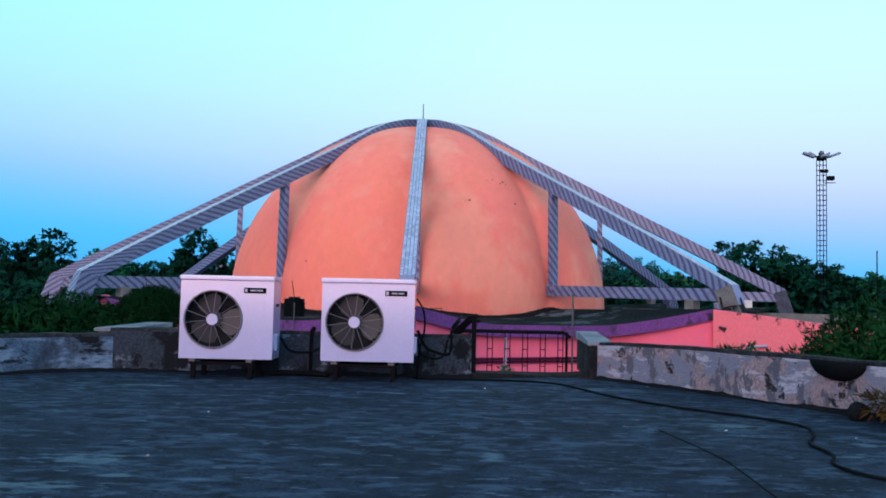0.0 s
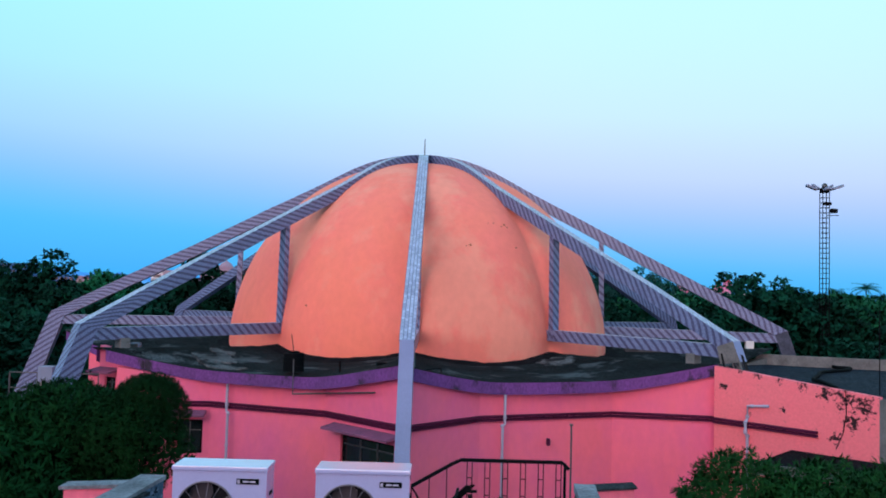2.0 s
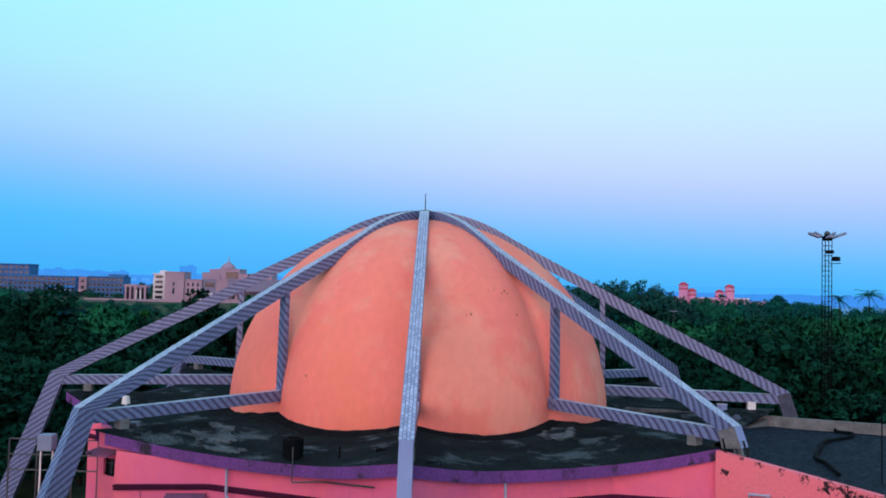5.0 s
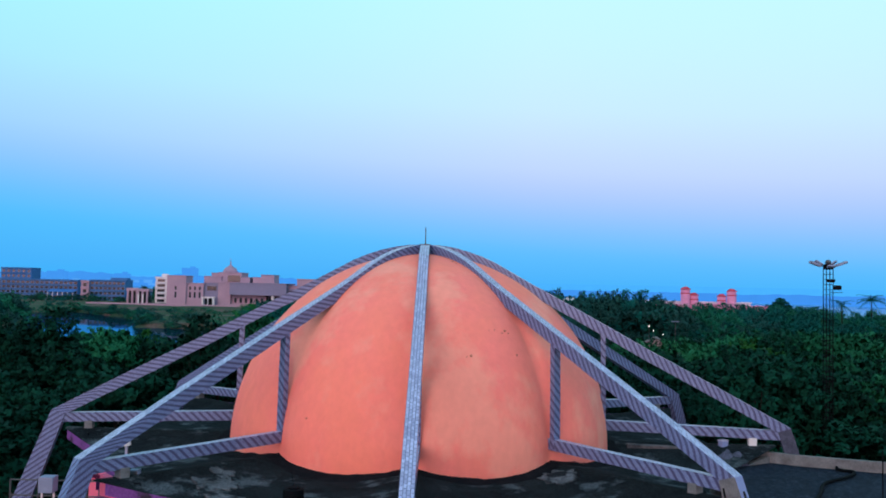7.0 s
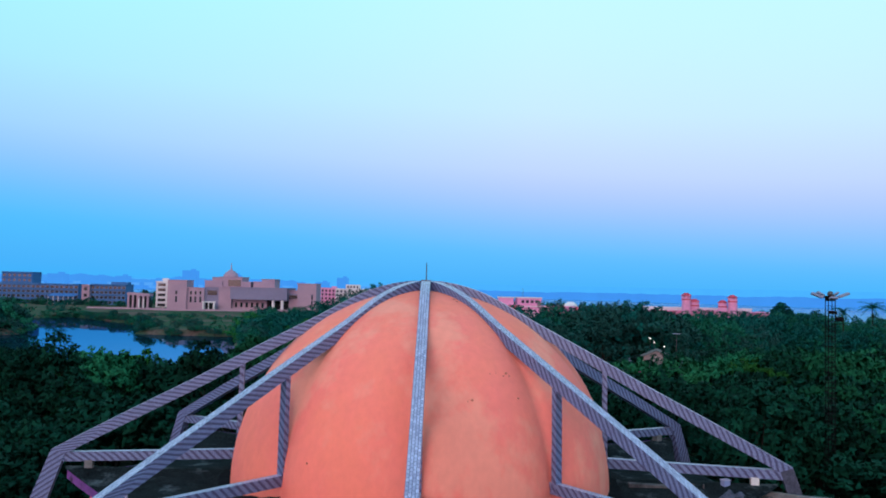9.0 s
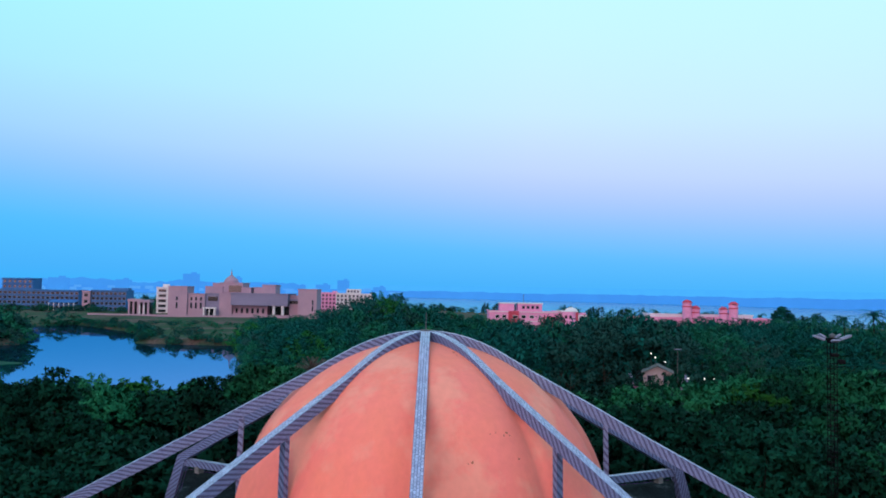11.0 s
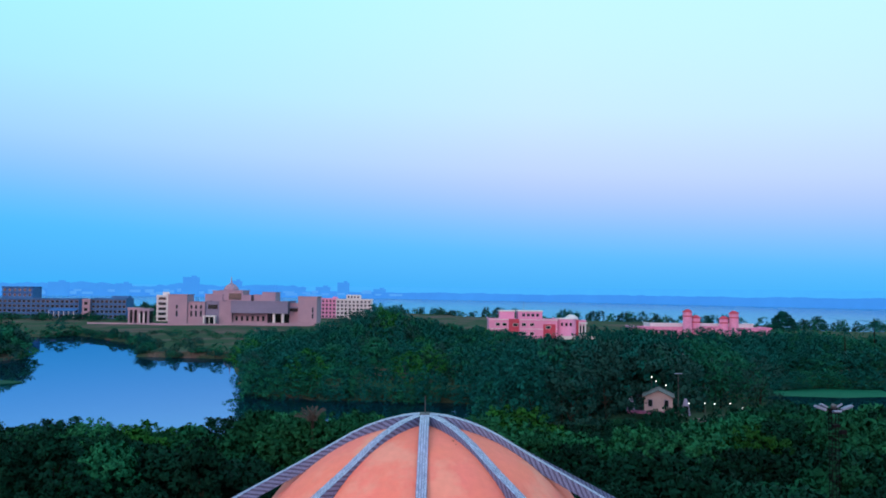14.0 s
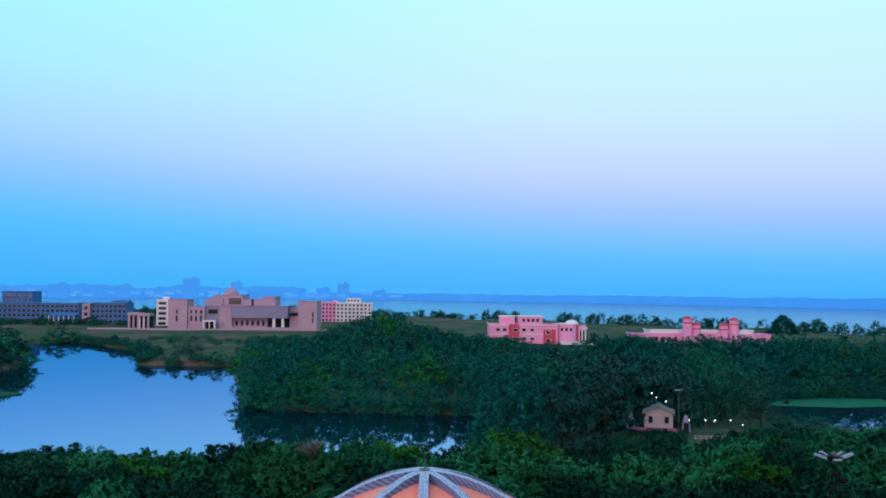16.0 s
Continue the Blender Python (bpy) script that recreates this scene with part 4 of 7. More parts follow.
bm = tube(bmesh.new(), [(cl.x, cl.y, 0.2), (cl.x + 0.02, cl.y - 0.02, -0.5), (cl.x - 0.05, cl.y + 0.04, -1.1), (cl.x - 0.2, cl.y + 0.16, -1.6)], 0.014, 5)
tagged(part("cable", bm, M_BLACK, annex), "")

# ---- the terrace the camera rises from ----
INNER = [(-6.2, -9), (-6.2, 4.5), (-5.3, 6.9), (-4.46, 8.17), (-4.09, 8.55), (-3.56, 8.8), (0.33, 8.82)]
RIGHT = [(1.50, 9.42), (1.72, 9.02), (2.39, 8.20), (3.17, 6.85), (3.46, 6.3), (4.4, 4.2), (5.2, 1.0), (5.6, -9)]
bm = prism(bmesh.new(), [*RIGHT[::-1], (1.50, 9.75), (0.33, 9.75), *INNER[::-1]], -0.3, 0.0)
tagged(part("terrace_floor", bm, M_FLOOR, None), "dark weathered cement terrace with pale dried patches", "floor", kind="structure")
bm = prism(bmesh.new(), [(-6.5, -9), (5.9, -9), (5.5, 4), (3.7, 6.3), (1.9, 9.7), (-3.6, 9.1), (-6.4, 5)], GROUND, -0.3)
tagged(part("terrace_house_wall", bm, M_WALL_OLD, None), "pink walls of the house below the terrace", "wall", kind="structure")


def parapet(name, line, thick, top, mat, label, fillet=True):
    bm = run_wall(bmesh.new(), line, thick, -0.02, [t for t in top] if isinstance(top, list) else top)
    bmesh.ops.subdivide_edges(bm, edges=bm.edges[:], cuts=3, use_grid_fill=True)
    for v in bm.verts:
        v.co += 0.012 * noise.noise_vector(v.co * 2.3)
    ob = tagged(part(name, bm, mat, None), label, "parapet", kind="structure")
    tops = top if isinstance(top, list) else [top] * len(line)
    bm = bmesh.new()
    pts = [Vector((*p, 0)) for p in line]
    run_wall(bm, line, thick, 0.0, [t + 0.035 for t in tops], grow=0.02)
    for v in bm.verts:
        if v.co.z < 0.01:
            v.co.z = tops[0] - 0.005
    bmesh.ops.subdivide_edges(bm, edges=bm.edges[:], cuts=3, use_grid_fill=True)
    for v in bm.verts:
        v.co += 0.010 * noise.noise_vector(v.co * 3.1)
    part("coping", bm, M_CAP if fillet else M_CAP_PALE_BLUE, ob, "blackened mossy coping" if fillet else "pale worn coping")
    if not fillet:
        return ob
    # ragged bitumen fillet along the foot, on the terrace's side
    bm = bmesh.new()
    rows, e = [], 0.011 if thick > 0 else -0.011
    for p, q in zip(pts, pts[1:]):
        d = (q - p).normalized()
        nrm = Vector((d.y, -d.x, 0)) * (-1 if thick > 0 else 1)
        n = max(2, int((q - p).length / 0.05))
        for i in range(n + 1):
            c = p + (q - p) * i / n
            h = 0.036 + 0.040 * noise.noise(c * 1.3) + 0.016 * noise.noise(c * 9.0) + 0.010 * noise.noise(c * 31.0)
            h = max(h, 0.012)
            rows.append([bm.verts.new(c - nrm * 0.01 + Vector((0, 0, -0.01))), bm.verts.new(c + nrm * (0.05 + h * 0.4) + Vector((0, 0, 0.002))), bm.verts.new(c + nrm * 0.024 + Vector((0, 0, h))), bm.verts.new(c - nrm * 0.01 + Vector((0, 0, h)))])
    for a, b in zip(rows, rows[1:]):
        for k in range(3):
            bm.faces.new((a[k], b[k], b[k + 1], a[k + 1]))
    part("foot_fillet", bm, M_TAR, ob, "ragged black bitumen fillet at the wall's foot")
    return ob


parapet("parapet_left", INNER[1:6][::-1][::-1] + [(-3.38, 9.7)], -0.2, 0.37, M_PARAPET_BLUE, "low plastered parapet in a blue-lit grey, flaking, with a mossy top")
parapet("parapet_front", [(-3.60, 8.8), (-2.8, 8.85), (-1.6, 8.84), (-0.3, 8.82), (0.32, 8.82)], -0.24, 0.43, M_PARAPET_DARK, "low dark plastered parapet behind the cooling units")
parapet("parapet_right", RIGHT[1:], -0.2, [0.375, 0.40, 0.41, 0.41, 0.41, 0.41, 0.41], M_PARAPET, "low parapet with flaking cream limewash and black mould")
parapet("parapet_return", [(1.64, 9.03), (1.70, 9.75), (1.74, 10.45)], 0.22, [0.375, 0.41, 0.43], M_DARK_CONC, "dark parapet beside the stair landing", False)
bm = prism(bmesh.new(), [(0.33, 8.82), (0.8, 8.95), (1.2, 9.1), (1.64, 9.12), (1.66, 9.34), (1.2, 9.32), (0.8, 9.22), (0.33, 9.06)], -0.02, [0.06, 0.045, 0.02, 0.05, 0.06, 0.03, 0.05, 0.06])
tagged(part("threshold", bm, M_DARK_CONC, None), "broken low kerb across the stair opening", "kerb", kind="structure")
bm = prism(bmesh.new(), [(0.30, 9.05), (1.66, 9.2), (1.76, 10.4), (2.02, 12.3), (0.30, 12.3)], -0.55, -0.37)
tagged(part("stair_landing", bm, M_LANDING, None), "pale worn concrete stair landing", "landing", kind="structure")
for i in range(9):
    bm = boxed((0.15 - 0.28 * i, 11.75, -0.55 - 0.17 * i - 0.08), (0.30, 1.1, 0.16), bevel=0.01)
    tagged(part("stair_step", bm, M_CONCRETE, None), "worn concrete step going down from the landing", "step", group="outside stair", kind="structure")
bm = prism(bmesh.new(), [(2.40, 12.3), (2.98, 12.5), (2.98, 12.75), (2.40, 12.55)], GROUND, -0.06)
low = tagged(part("stair_wall", bm, M_WALL_OLD, None), "short pink wall with a dark top beside the stair", "wall", kind="structure")
part("coping", prism(bmesh.new(), [(2.36, 12.25), (3.02, 12.46), (3.02, 12.8), (2.36, 12.6)], -0.058, -0.03), M_CAP, low)
bm = prism(bmesh.new(), [(-5.2, 11.4), (-4.4, 11.6), (-4.4, 11.8), (-5.2, 11.6)], GROUND, -0.02)
low = tagged(part("yard_wall", bm, M_WALL_OLD, None), "pink wall of a lower roof with a pale coping", "wall", kind="structure")
part("coping", prism(bmesh.new(), [(-5.25, 11.35), (-4.35, 11.55), (-4.35, 11.85), (-5.25, 11.65)], -0.018, 0.03), M_CAP_PALE_BLUE, low)


# stair railing
rail = thing("stair_railing", (0, 12.22, 0), "black iron railing of the outside stair", "railing")
part("top_rail", tube(bmesh.new(), [(-1.7, 0, -0.75), (-0.46, 0, -0.08), (0.20, 0, 0.30), (0.33, 0, 0.36), (1.83, 0, 0.36), (1.90, -0.15, 0.30)], 0.028, 8), M_IRON, rail)
part("bottom_rail", tube(bmesh.new(), [(0.33, 0, -0.33), (1.83, 0, -0.33)], 0.012, 6), M_IRON, rail)
for i in range(6):
    x = 0.42 + 0.265 * i
    for dx in (0, 0.075):
        part("baluster", boxed((x + dx, 0, 0.0), (0.013, 0.013, 0.70)), M_IRON, rail)
    for z in (0.10, -0.15):
        part("rung", boxed((x + 0.0375, 0, z), (0.07, 0.012, 0.012)), M_IRON, rail)
for i in range(5):
    x = 0.12 - 0.26 * i
    z = 0.26 - 0.145 * i
    part("baluster", boxed((x, 0, z - 0.35), (0.013, 0.013, 0.70)), M_IRON, rail)
part("newel", boxed((0.345, -3.35, 0.33), (0.05, 0.05, 0.70)), M_IRON, rail, "black gate post")
part("newel", boxed((1.86, -0.1, 0.0), (0.035, 0.035, 0.74)), M_IRON, rail)


# ---- cooling units ----
def cooling_unit(x, y, label, turn=0.0):
    W, H, D = 0.95, 0.81, 0.36
    unit = thing("cooling_unit", (x, y, 0.20), label, "air conditioner", "cooling units on the terrace", turn=turn)
    body = bmesh.new()
    cx, cz, R = 0.34, 0.40, 0.285
    # front plate with a round opening
    angs = sorted({2 * math.pi * k / 48 for k in range(48)} | {math.atan2(zz - cz, xx - cx) % (2 * math.pi) for xx in (0, W) for zz in (0, H)})
    inner, outer, deep = [], [], []
    for a in angs:
        c, s = math.cos(a), math.sin(a)
        t = min([((W - cx) / c if c > 0 else -cx / c) if abs(c) > 1e-9 else 9, ((H - cz) / s if s > 0 else -cz / s) if abs(s) > 1e-9 else 9])
        outer.append(body.verts.new((cx + t * c, 0, cz + t * s)))
        inner.append(body.verts.new((cx + R * c, 0, cz + R * s)))
        deep.append(body.verts.new((cx + R * 0.97 * c, 0.12, cz + R * 0.97 * s)))
    k = len(angs)
    for i in range(k):
        j = (i + 1) % k
        body.faces.new((outer[i], outer[j], inner[j], inner[i]))
        body.faces.new((inner[i], inner[j], deep[j], deep[i])).material_index = 1
    back = [body.verts.new((v.co.x, D, v.co.z)) for v in outer]
    for i in range(k):
        j = (i + 1) % k
        body.faces.new((outer[j], outer[i], back[i], back[j]))
    body.faces.new(back)
    casing = part("casing", body, (M_AC, M_COIL), unit)
    part("top_cover", boxed((W / 2, D / 2 - 0.005, H + 0.012), (W + 0.02, D + 0.03, 0.05), bevel=0.012), M_AC, unit)
    bm = bmesh.new()
    bmesh.ops.create_circle(bm, cap_ends=True, radius=R, segments=32, matrix=pose(cx, 0.118, cz, 90, 0, 0))
    part("coil", bm, M_COIL, casing)
    fan = part("fan", tube(bmesh.new(), [(cx, 0.06, cz), (cx, 0.11, cz)], 0.075, 16), M_BLADE, unit, "grey fan at rest behind the guard")
    for b in range(3):
        bm = bmesh.new()
        vs = []
        for i in range(10):
            a = math.pi * 2 * i / 10
            u, v = 0.160 + 0.112 * math.cos(a), 0.135 * math.sin(a) * (1 + 0.30 * math.cos(a))
            vs.append((u, 0.080 + 0.26 * v, v))
        turnm = Matrix.Translation((cx, 0, cz)) @ pose(0, 0, 0, 0, (8 if x < -2 else 14) + 120 * b, 0)
        front = [bm.verts.new(turnm @ Vector(p)) for p in vs]
        rear = [bm.verts.new(turnm @ Vector((p[0], p[1] + 0.006, p[2]))) for p in vs]
        bm.faces.new(front)
        bm.faces.new(rear[::-1])
        for i in range(10):
            bm.faces.new((front[i], front[(i + 1) % 10], rear[(i + 1) % 10], rear[i]))
        part("blade", bm, M_BLADE, fan)
    guard = part("guard", tube(bmesh.new(), [(cx + (R + 0.006) * math.cos(2 * math.pi * i / 40), -0.012, cz + (R + 0.006) * math.sin(2 * math.pi * i / 40)) for i in range(41)], 0.009, 6, cap=False), M_WIRE, unit, "wire fan guard")
    for i in range(14):
        a = 2 * math.pi * (i + 0.3) / 14
        part("spoke", tube(bmesh.new(), [(cx + 0.05 * math.cos(a), -0.028, cz + 0.05 * math.sin(a)), (cx + 0.18 * math.cos(a), -0.030, cz + 0.18 * math.sin(a)), (cx + R * math.cos(a), -0.012, cz + R * math.sin(a))], 0.0035, 5), M_WIRE, guard)
    part("hub_plate", tube(bmesh.new(), [(cx, -0.045, cz), (cx, -0.020, cz)], 0.058, 20), M_AC, guard)
    plate = part("name_plate", boxed((0.76, -0.006, 0.70), (0.225, 0.012, 0.055)), M_BLACK, unit, "black name plate with pale bars")
    part("badge", boxed((0.67, -0.014, 0.70), (0.026, 0.004, 0.036)), M_PVC, plate)
    for i in range(2):
        part("bar", boxed((0.742 + 0.068 * i, -0.014, 0.70), (0.058, 0.004, 0.016)), M_PVC, plate)
    part("valve_cover", boxed((W + 0.012, 0.16, 0.17), (0.03, 0.11, 0.17), bevel=0.008), M_AC, unit)
    part("handle", boxed((W + 0.004, 0.2, 0.55), (0.012, 0.10, 0.03)), M_BLACK, unit)
    for sx in (0.14, 0.72):
        part("foot", boxed((sx, 0.18, -0.015), (0.06, 0.40, 0.03)), M_STEEL, unit)
    for sx in (0.16, 0.74):
        for sy in (-0.02, 0.36):
            part("leg", boxed((sx, sy, -0.115), (0.045, 0.045, 0.17)), M_IRON, unit)
    part("stand_bar", boxed((0.45, -0.01, -0.045), (0.66, 0.04, 0.03)), M_IRON, unit)
    part("stand_bar", boxed((0.45, 0.37, -0.045), (0.66, 0.04, 0.03)), M_IRON, unit)
    for sx in (0.05, 0.35, 0.62, 0.9):
        part("screw", tube(bmesh.new(), [(sx, -0.016, H - 0.005), (sx, 0.004, H - 0.005)], 0.008, 6), M_IRON, unit)
    return unit


cooling_unit(-2.68, 8.27, "white outdoor cooling unit with a round fan grille")
cooling_unit(-1.24, 8.29, "white outdoor cooling unit with a round fan grille beside the pipes")


# ---- ground and water ----
WATER = -10.0
POND = [(-240, 410), (-199, 402), (-190, 417), (-141, 362), (-119, 319), (-114, 296), (-72, 292), (-66, 250), (-47, 193), (-28, 189), (6, 184), (10, 172), (2, 130),
        (-20, 110), (-80, 106), (-140, 120), (-180, 200), (-165, 262), (-148, 280), (-158, 305), (-176, 333), (-205, 365)]
MERE = [(74, 214), (100, 224), (150, 222), (165, 180), (140, 150), (98, 148), (82, 160), (73, 190)]


def inside(poly, x, y):
    """How far (x, y) lies inside a plan outline, in metres; negative outside."""
    best, ins = 1e9, False
    for (ax, ay), (bx, by) in zip(poly, poly[1:] + poly[:1]):
        t = max(0, min(1, ((x - ax) * (bx - ax) + (y - ay) * (by - ay)) / ((bx - ax) ** 2 + (by - ay) ** 2)))
        best = min(best, math.hypot(x - ax - t * (bx - ax), y - ay - t * (by - ay)))
        if (ay > y) != (by > y) and x < (bx - ax) * (y - ay) / (by - ay) + ax:
            ins = not ins
    return best if ins else -best


def river(x, y):
    """How far a place lies within the wide river."""
    near = np.interp(x, (-4000, -550, -430, -56, 34, 143, 230, 297, 700, 4000), (1300, 1060, 1098, 842, 767, 678, 599, 556, 420, 300))
    return float(y - near)


def land(x, y):
    z = float(np.interp(y, (-100, 60, 100, 170, 400), (-5.7, -5.7, -6.6, -8.0, -8.2)))
    z += 3.1 * math.exp(-((x - 38) ** 2 + (y - 131) ** 2) / (2 * 16 ** 2))
    z += 0.5 * noise.noise(Vector((x * 0.03, y * 0.03, 0.5)))
    wet = max(inside(POND, x, y), inside(MERE, x, y), river(x, y)) + 2.0 * noise.noise(Vector((x * 0.08, y * 0.08, 3.0)))
    if wet > -4:
        t = max(0.0, min(1.0, (wet + 4) / 8))
        z += (-12.5 - z) * t * t * (3 - 2 * t)
    return z


far_steps = [500 * 1.28 ** i for i in range(1, 10)]
xs = [-x for x in far_steps[::-1]] + [i * 6.0 - 330 for i in range(111)] + far_steps
ys = [-400, -200, -100] + [-50 + i * 6.0 for i in range(96)] + [540 * 1.10 ** i for i in range(1, 25)]
verts = [(x, y, land(x, y)) for y in ys for x in xs]
nx = len(xs)
faces = [(j * nx + i, j * nx + i + 1, (j + 1) * nx + i + 1, (j + 1) * nx + i) for j in range(len(ys) - 1) for i in range(nx - 1)]
me = bpy.data.meshes.new("ground")
me.from_pydata(verts, [], faces)
me.materials.append(M_GROUND)
tagged(new("ground", me), "green and brown scrubland reaching to the river", "ground", kind="structure")
bm = bmesh.new()
bmesh.ops.create_grid(bm, x_segments=1, y_segments=1, size=1.0, matrix=Matrix.Translation((0, 240, WATER)) @ Matrix.Diagonal((400, 240, 1, 1)))
tagged(part("water", bm, M_WATER, None), "still blue water of the ponds", "water", kind="structure")
bm = bmesh.new()
bmesh.ops.create_grid(bm, x_segments=1, y_segments=1, size=1.0, matrix=Matrix.Translation((0, 2590, WATER)) @ Matrix.Diagonal((4900, 2110, 1, 1)))
tagged(part("water_river", bm, M_RIVER, None), "pale blue water of the wide river", "water", kind="structure")

# ---- vegetation ----
FACING = {}


def soft_shade(me, facing):
    """Shades leaves by the roundness of their clump, as a mass of much smaller leaves."""
    FACING[me.name] = facing
    me.polygons.foreach_set("use_smooth", [True] * len(me.polygons))
    me.normals_split_custom_set_from_vertices(facing.tolist())


def leaf_mesh(name, seed, mat, clumps, per, radius, height, size, spread=0.3, rosette=False, flat=0.75, under=-0.35, small=False):
    """A crown: many leaves in clumps over an uneven ellipsoid whose foot is at z = 0."""
    r = np.random.RandomState(seed)
    c = r.normal(size=(clumps, 3))
    c /= np.linalg.norm(c, axis=1, keepdims=True)
    c[:, 2] = np.where(c[:, 2] < under, -c[:, 2], c[:, 2])
    lump = 0.72 + 0.42 * r.rand(clumps, 1) ** 0.8
    lob = r.normal(size=(5, 3))
    lob /= np.linalg.norm(lob, axis=1, keepdims=True)
    lump *= 0.74 + 0.42 * np.clip((c @ lob.T).max(1, keepdims=True), 0, 1)
    centre = c * lump * np.array([radius, radius, height * flat]) + np.array([0, 0, height * 0.52])
    n = clumps * per
    ctr = np.repeat(centre, per, 0)
    out = np.repeat(c, per, 0)
    d = r.normal(size=(n, 3))
    d /= np.linalg.norm(d, axis=1, keepdims=True)
    if rosette:
        d = d * 0.9 + out * 0.6 + np.array([0, 0, -0.35])
        d /= np.linalg.norm(d, axis=1, keepdims=True)
        at = ctr + d * size[0] * (0.5 + 0.5 * r.rand(n, 1))
        along = d
    else:
        at = ctr + d * np.array([1, 1, 0.7]) * radius * spread * r.rand(n, 1) ** 0.4
        along = r.normal(size=(n, 3))
        along /= np.linalg.norm(along, axis=1, keepdims=True)
    nrm = r.normal(size=(n, 3)) * 0.7 + out * 0.6 + np.array([0, 0, 0.5])
    side = np.cross(along, nrm)
    side /= np.linalg.norm(side, axis=1, keepdims=True) + 1e-9
    ln = size[0] * (0.6 + 0.8 * r.rand(n, 1)) / 2
    wd = size[1] * (0.6 + 0.8 * r.rand(n, 1)) / 2
    up = np.cross(side, along)
    facing = at - ctr
    facing = facing / (np.linalg.norm(facing, axis=1, keepdims=True) + 1e-9) * 0.75 + out * 0.65 + np.array([0, 0, 0.75]) + 0.30 * d
    facing /= np.linalg.norm(facing, axis=1, keepdims=True) + 1e-9
    side *= np.where((np.cross(side, along) * facing).sum(1, keepdims=True) < 0, -1.0, 1.0)
    corners = 3 if small else 4
    v = np.stack([at - along * ln - side * wd, at - along * ln * 0.6 + side * wd, at + along * ln], 1).reshape(-1, 3) if small else np.stack([at - along * ln, at + side * wd + along * ln * 0.1, at + along * ln - up * ln * 0.25, at - side * wd + along * ln * 0.1], 1).reshape(-1, 3)
    v[:, 2] = (v[:, 2] - v[:, 2].min()) * height / (v[:, 2].max() - v[:, 2].min())
    me = bpy.data.meshes.new(name)
    me.from_pydata(v.tolist(), [], np.arange(corners * n).reshape(n, corners).tolist())
    me.materials.append(mat)
    soft_shade(me, np.repeat(facing, corners, 0))
    return me


def trunk_mesh(seed, height, radius, spread):
    """A tapered trunk with limbs that reach into the crown."""
    r = random.Random(seed)
    bm = bmesh.new()
    top = Vector((r.uniform(-0.3, 0.3), r.uniform(-0.3, 0.3), height))
    tube(bm, [(0, 0, -0.6), (0.05, 0, height * 0.3), tuple(top * 0.6), tuple(top)], radius, 8, 0.35)
    for i in range(6):
        a = 2 * math.pi * (i + r.random() * 0.6) / 6
        s = height * r.uniform(0.35, 0.8)
        reach = spread * r.uniform(0.5, 0.85)
        base = Vector((0.05, 0, s))
        tip = base + Vector((math.cos(a) * reach, math.sin(a) * reach, height * r.uniform(0.15, 0.5)))
        tube(bm, [tuple(base), tuple((base + tip) / 2 + Vector((0, 0, 0.25))), tuple(tip)], radius * 0.42, 6, 0.25)
    return mesh_of("trunk", bm, M_BARK)


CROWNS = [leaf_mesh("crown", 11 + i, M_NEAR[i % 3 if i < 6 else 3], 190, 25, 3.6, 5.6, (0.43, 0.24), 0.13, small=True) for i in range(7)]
FAR_CROWNS = [leaf_mesh("crown", 31 + i, M_LEAF[(1, 2, 2, 1, 0, 3, 4)[i]], 95, 17, 4.6, 7.0, (0.60, 0.36), 0.19, under=-0.95, small=True) for i in range(7)]
LOW_CROWNS = [leaf_mesh("crown", 51 + i, M_LEAF[(1, 2, 0, 4)[i]], 44, 14, 4.6, 7.0, (1.15, 0.70), 0.28, under=-0.95, small=True) for i in range(4)]
TRUNKS = [trunk_mesh(i, 6.0, 0.22, 2.6) for i in range(3)]
TREE_LABELS = ["leafy dark green tree with a dense rounded crown", "broad green tree with an uneven crown", "bushy dark tree in the wood", "young yellow-green tree among darker ones", "tree with sparse brownish leaves"]


def tree(x, y, top, crown, size, label, group="trees of the wood", name="tree"):
    """A tree on the ground whose crown ends at the height top."""
    z = max(land(x, y), WATER - 0.3)
    high = max(top - z, 2.2)
    t = thing(name, (x, y, z), label, "tree", group, turn=(x * 37 + y * 91) % 360)
    base = crown.get("deep", 5.6)
    deep = high * 0.95 if y > 95 else min(high * 0.86, base * size * 1.25)
    sz = deep / base
    wide = size
    part("trunk", TRUNKS[int(abs(x * 7 + y)) % 3], None, t, at=Matrix.Diagonal((wide * (0.25 if name == "shrub" else 1.0), wide * (0.25 if name == "shrub" else 1.0), (high - deep * 0.55) / 6.0, 1)))
    part("crown", crown, None, t, at=Matrix.Translation((0, 0, high - deep)) @ Matrix.Diagonal((wide, wide, sz, 1)))
    return t


wood_rows = []


def wood_tree(x, y, top, crown, size, sink=0.10):
    """Notes down one tree of a far wood, which grove() joins."""
    z = max(land(x, y), WATER - 0.3)
    high = max(top - z, 2.0)
    deep = high * (0.96 + sink)
    wood_rows.append((x, y, z + high - deep, crown, size, deep / crown["deep"], (x * 37 + y * 91) % 6.28, z))


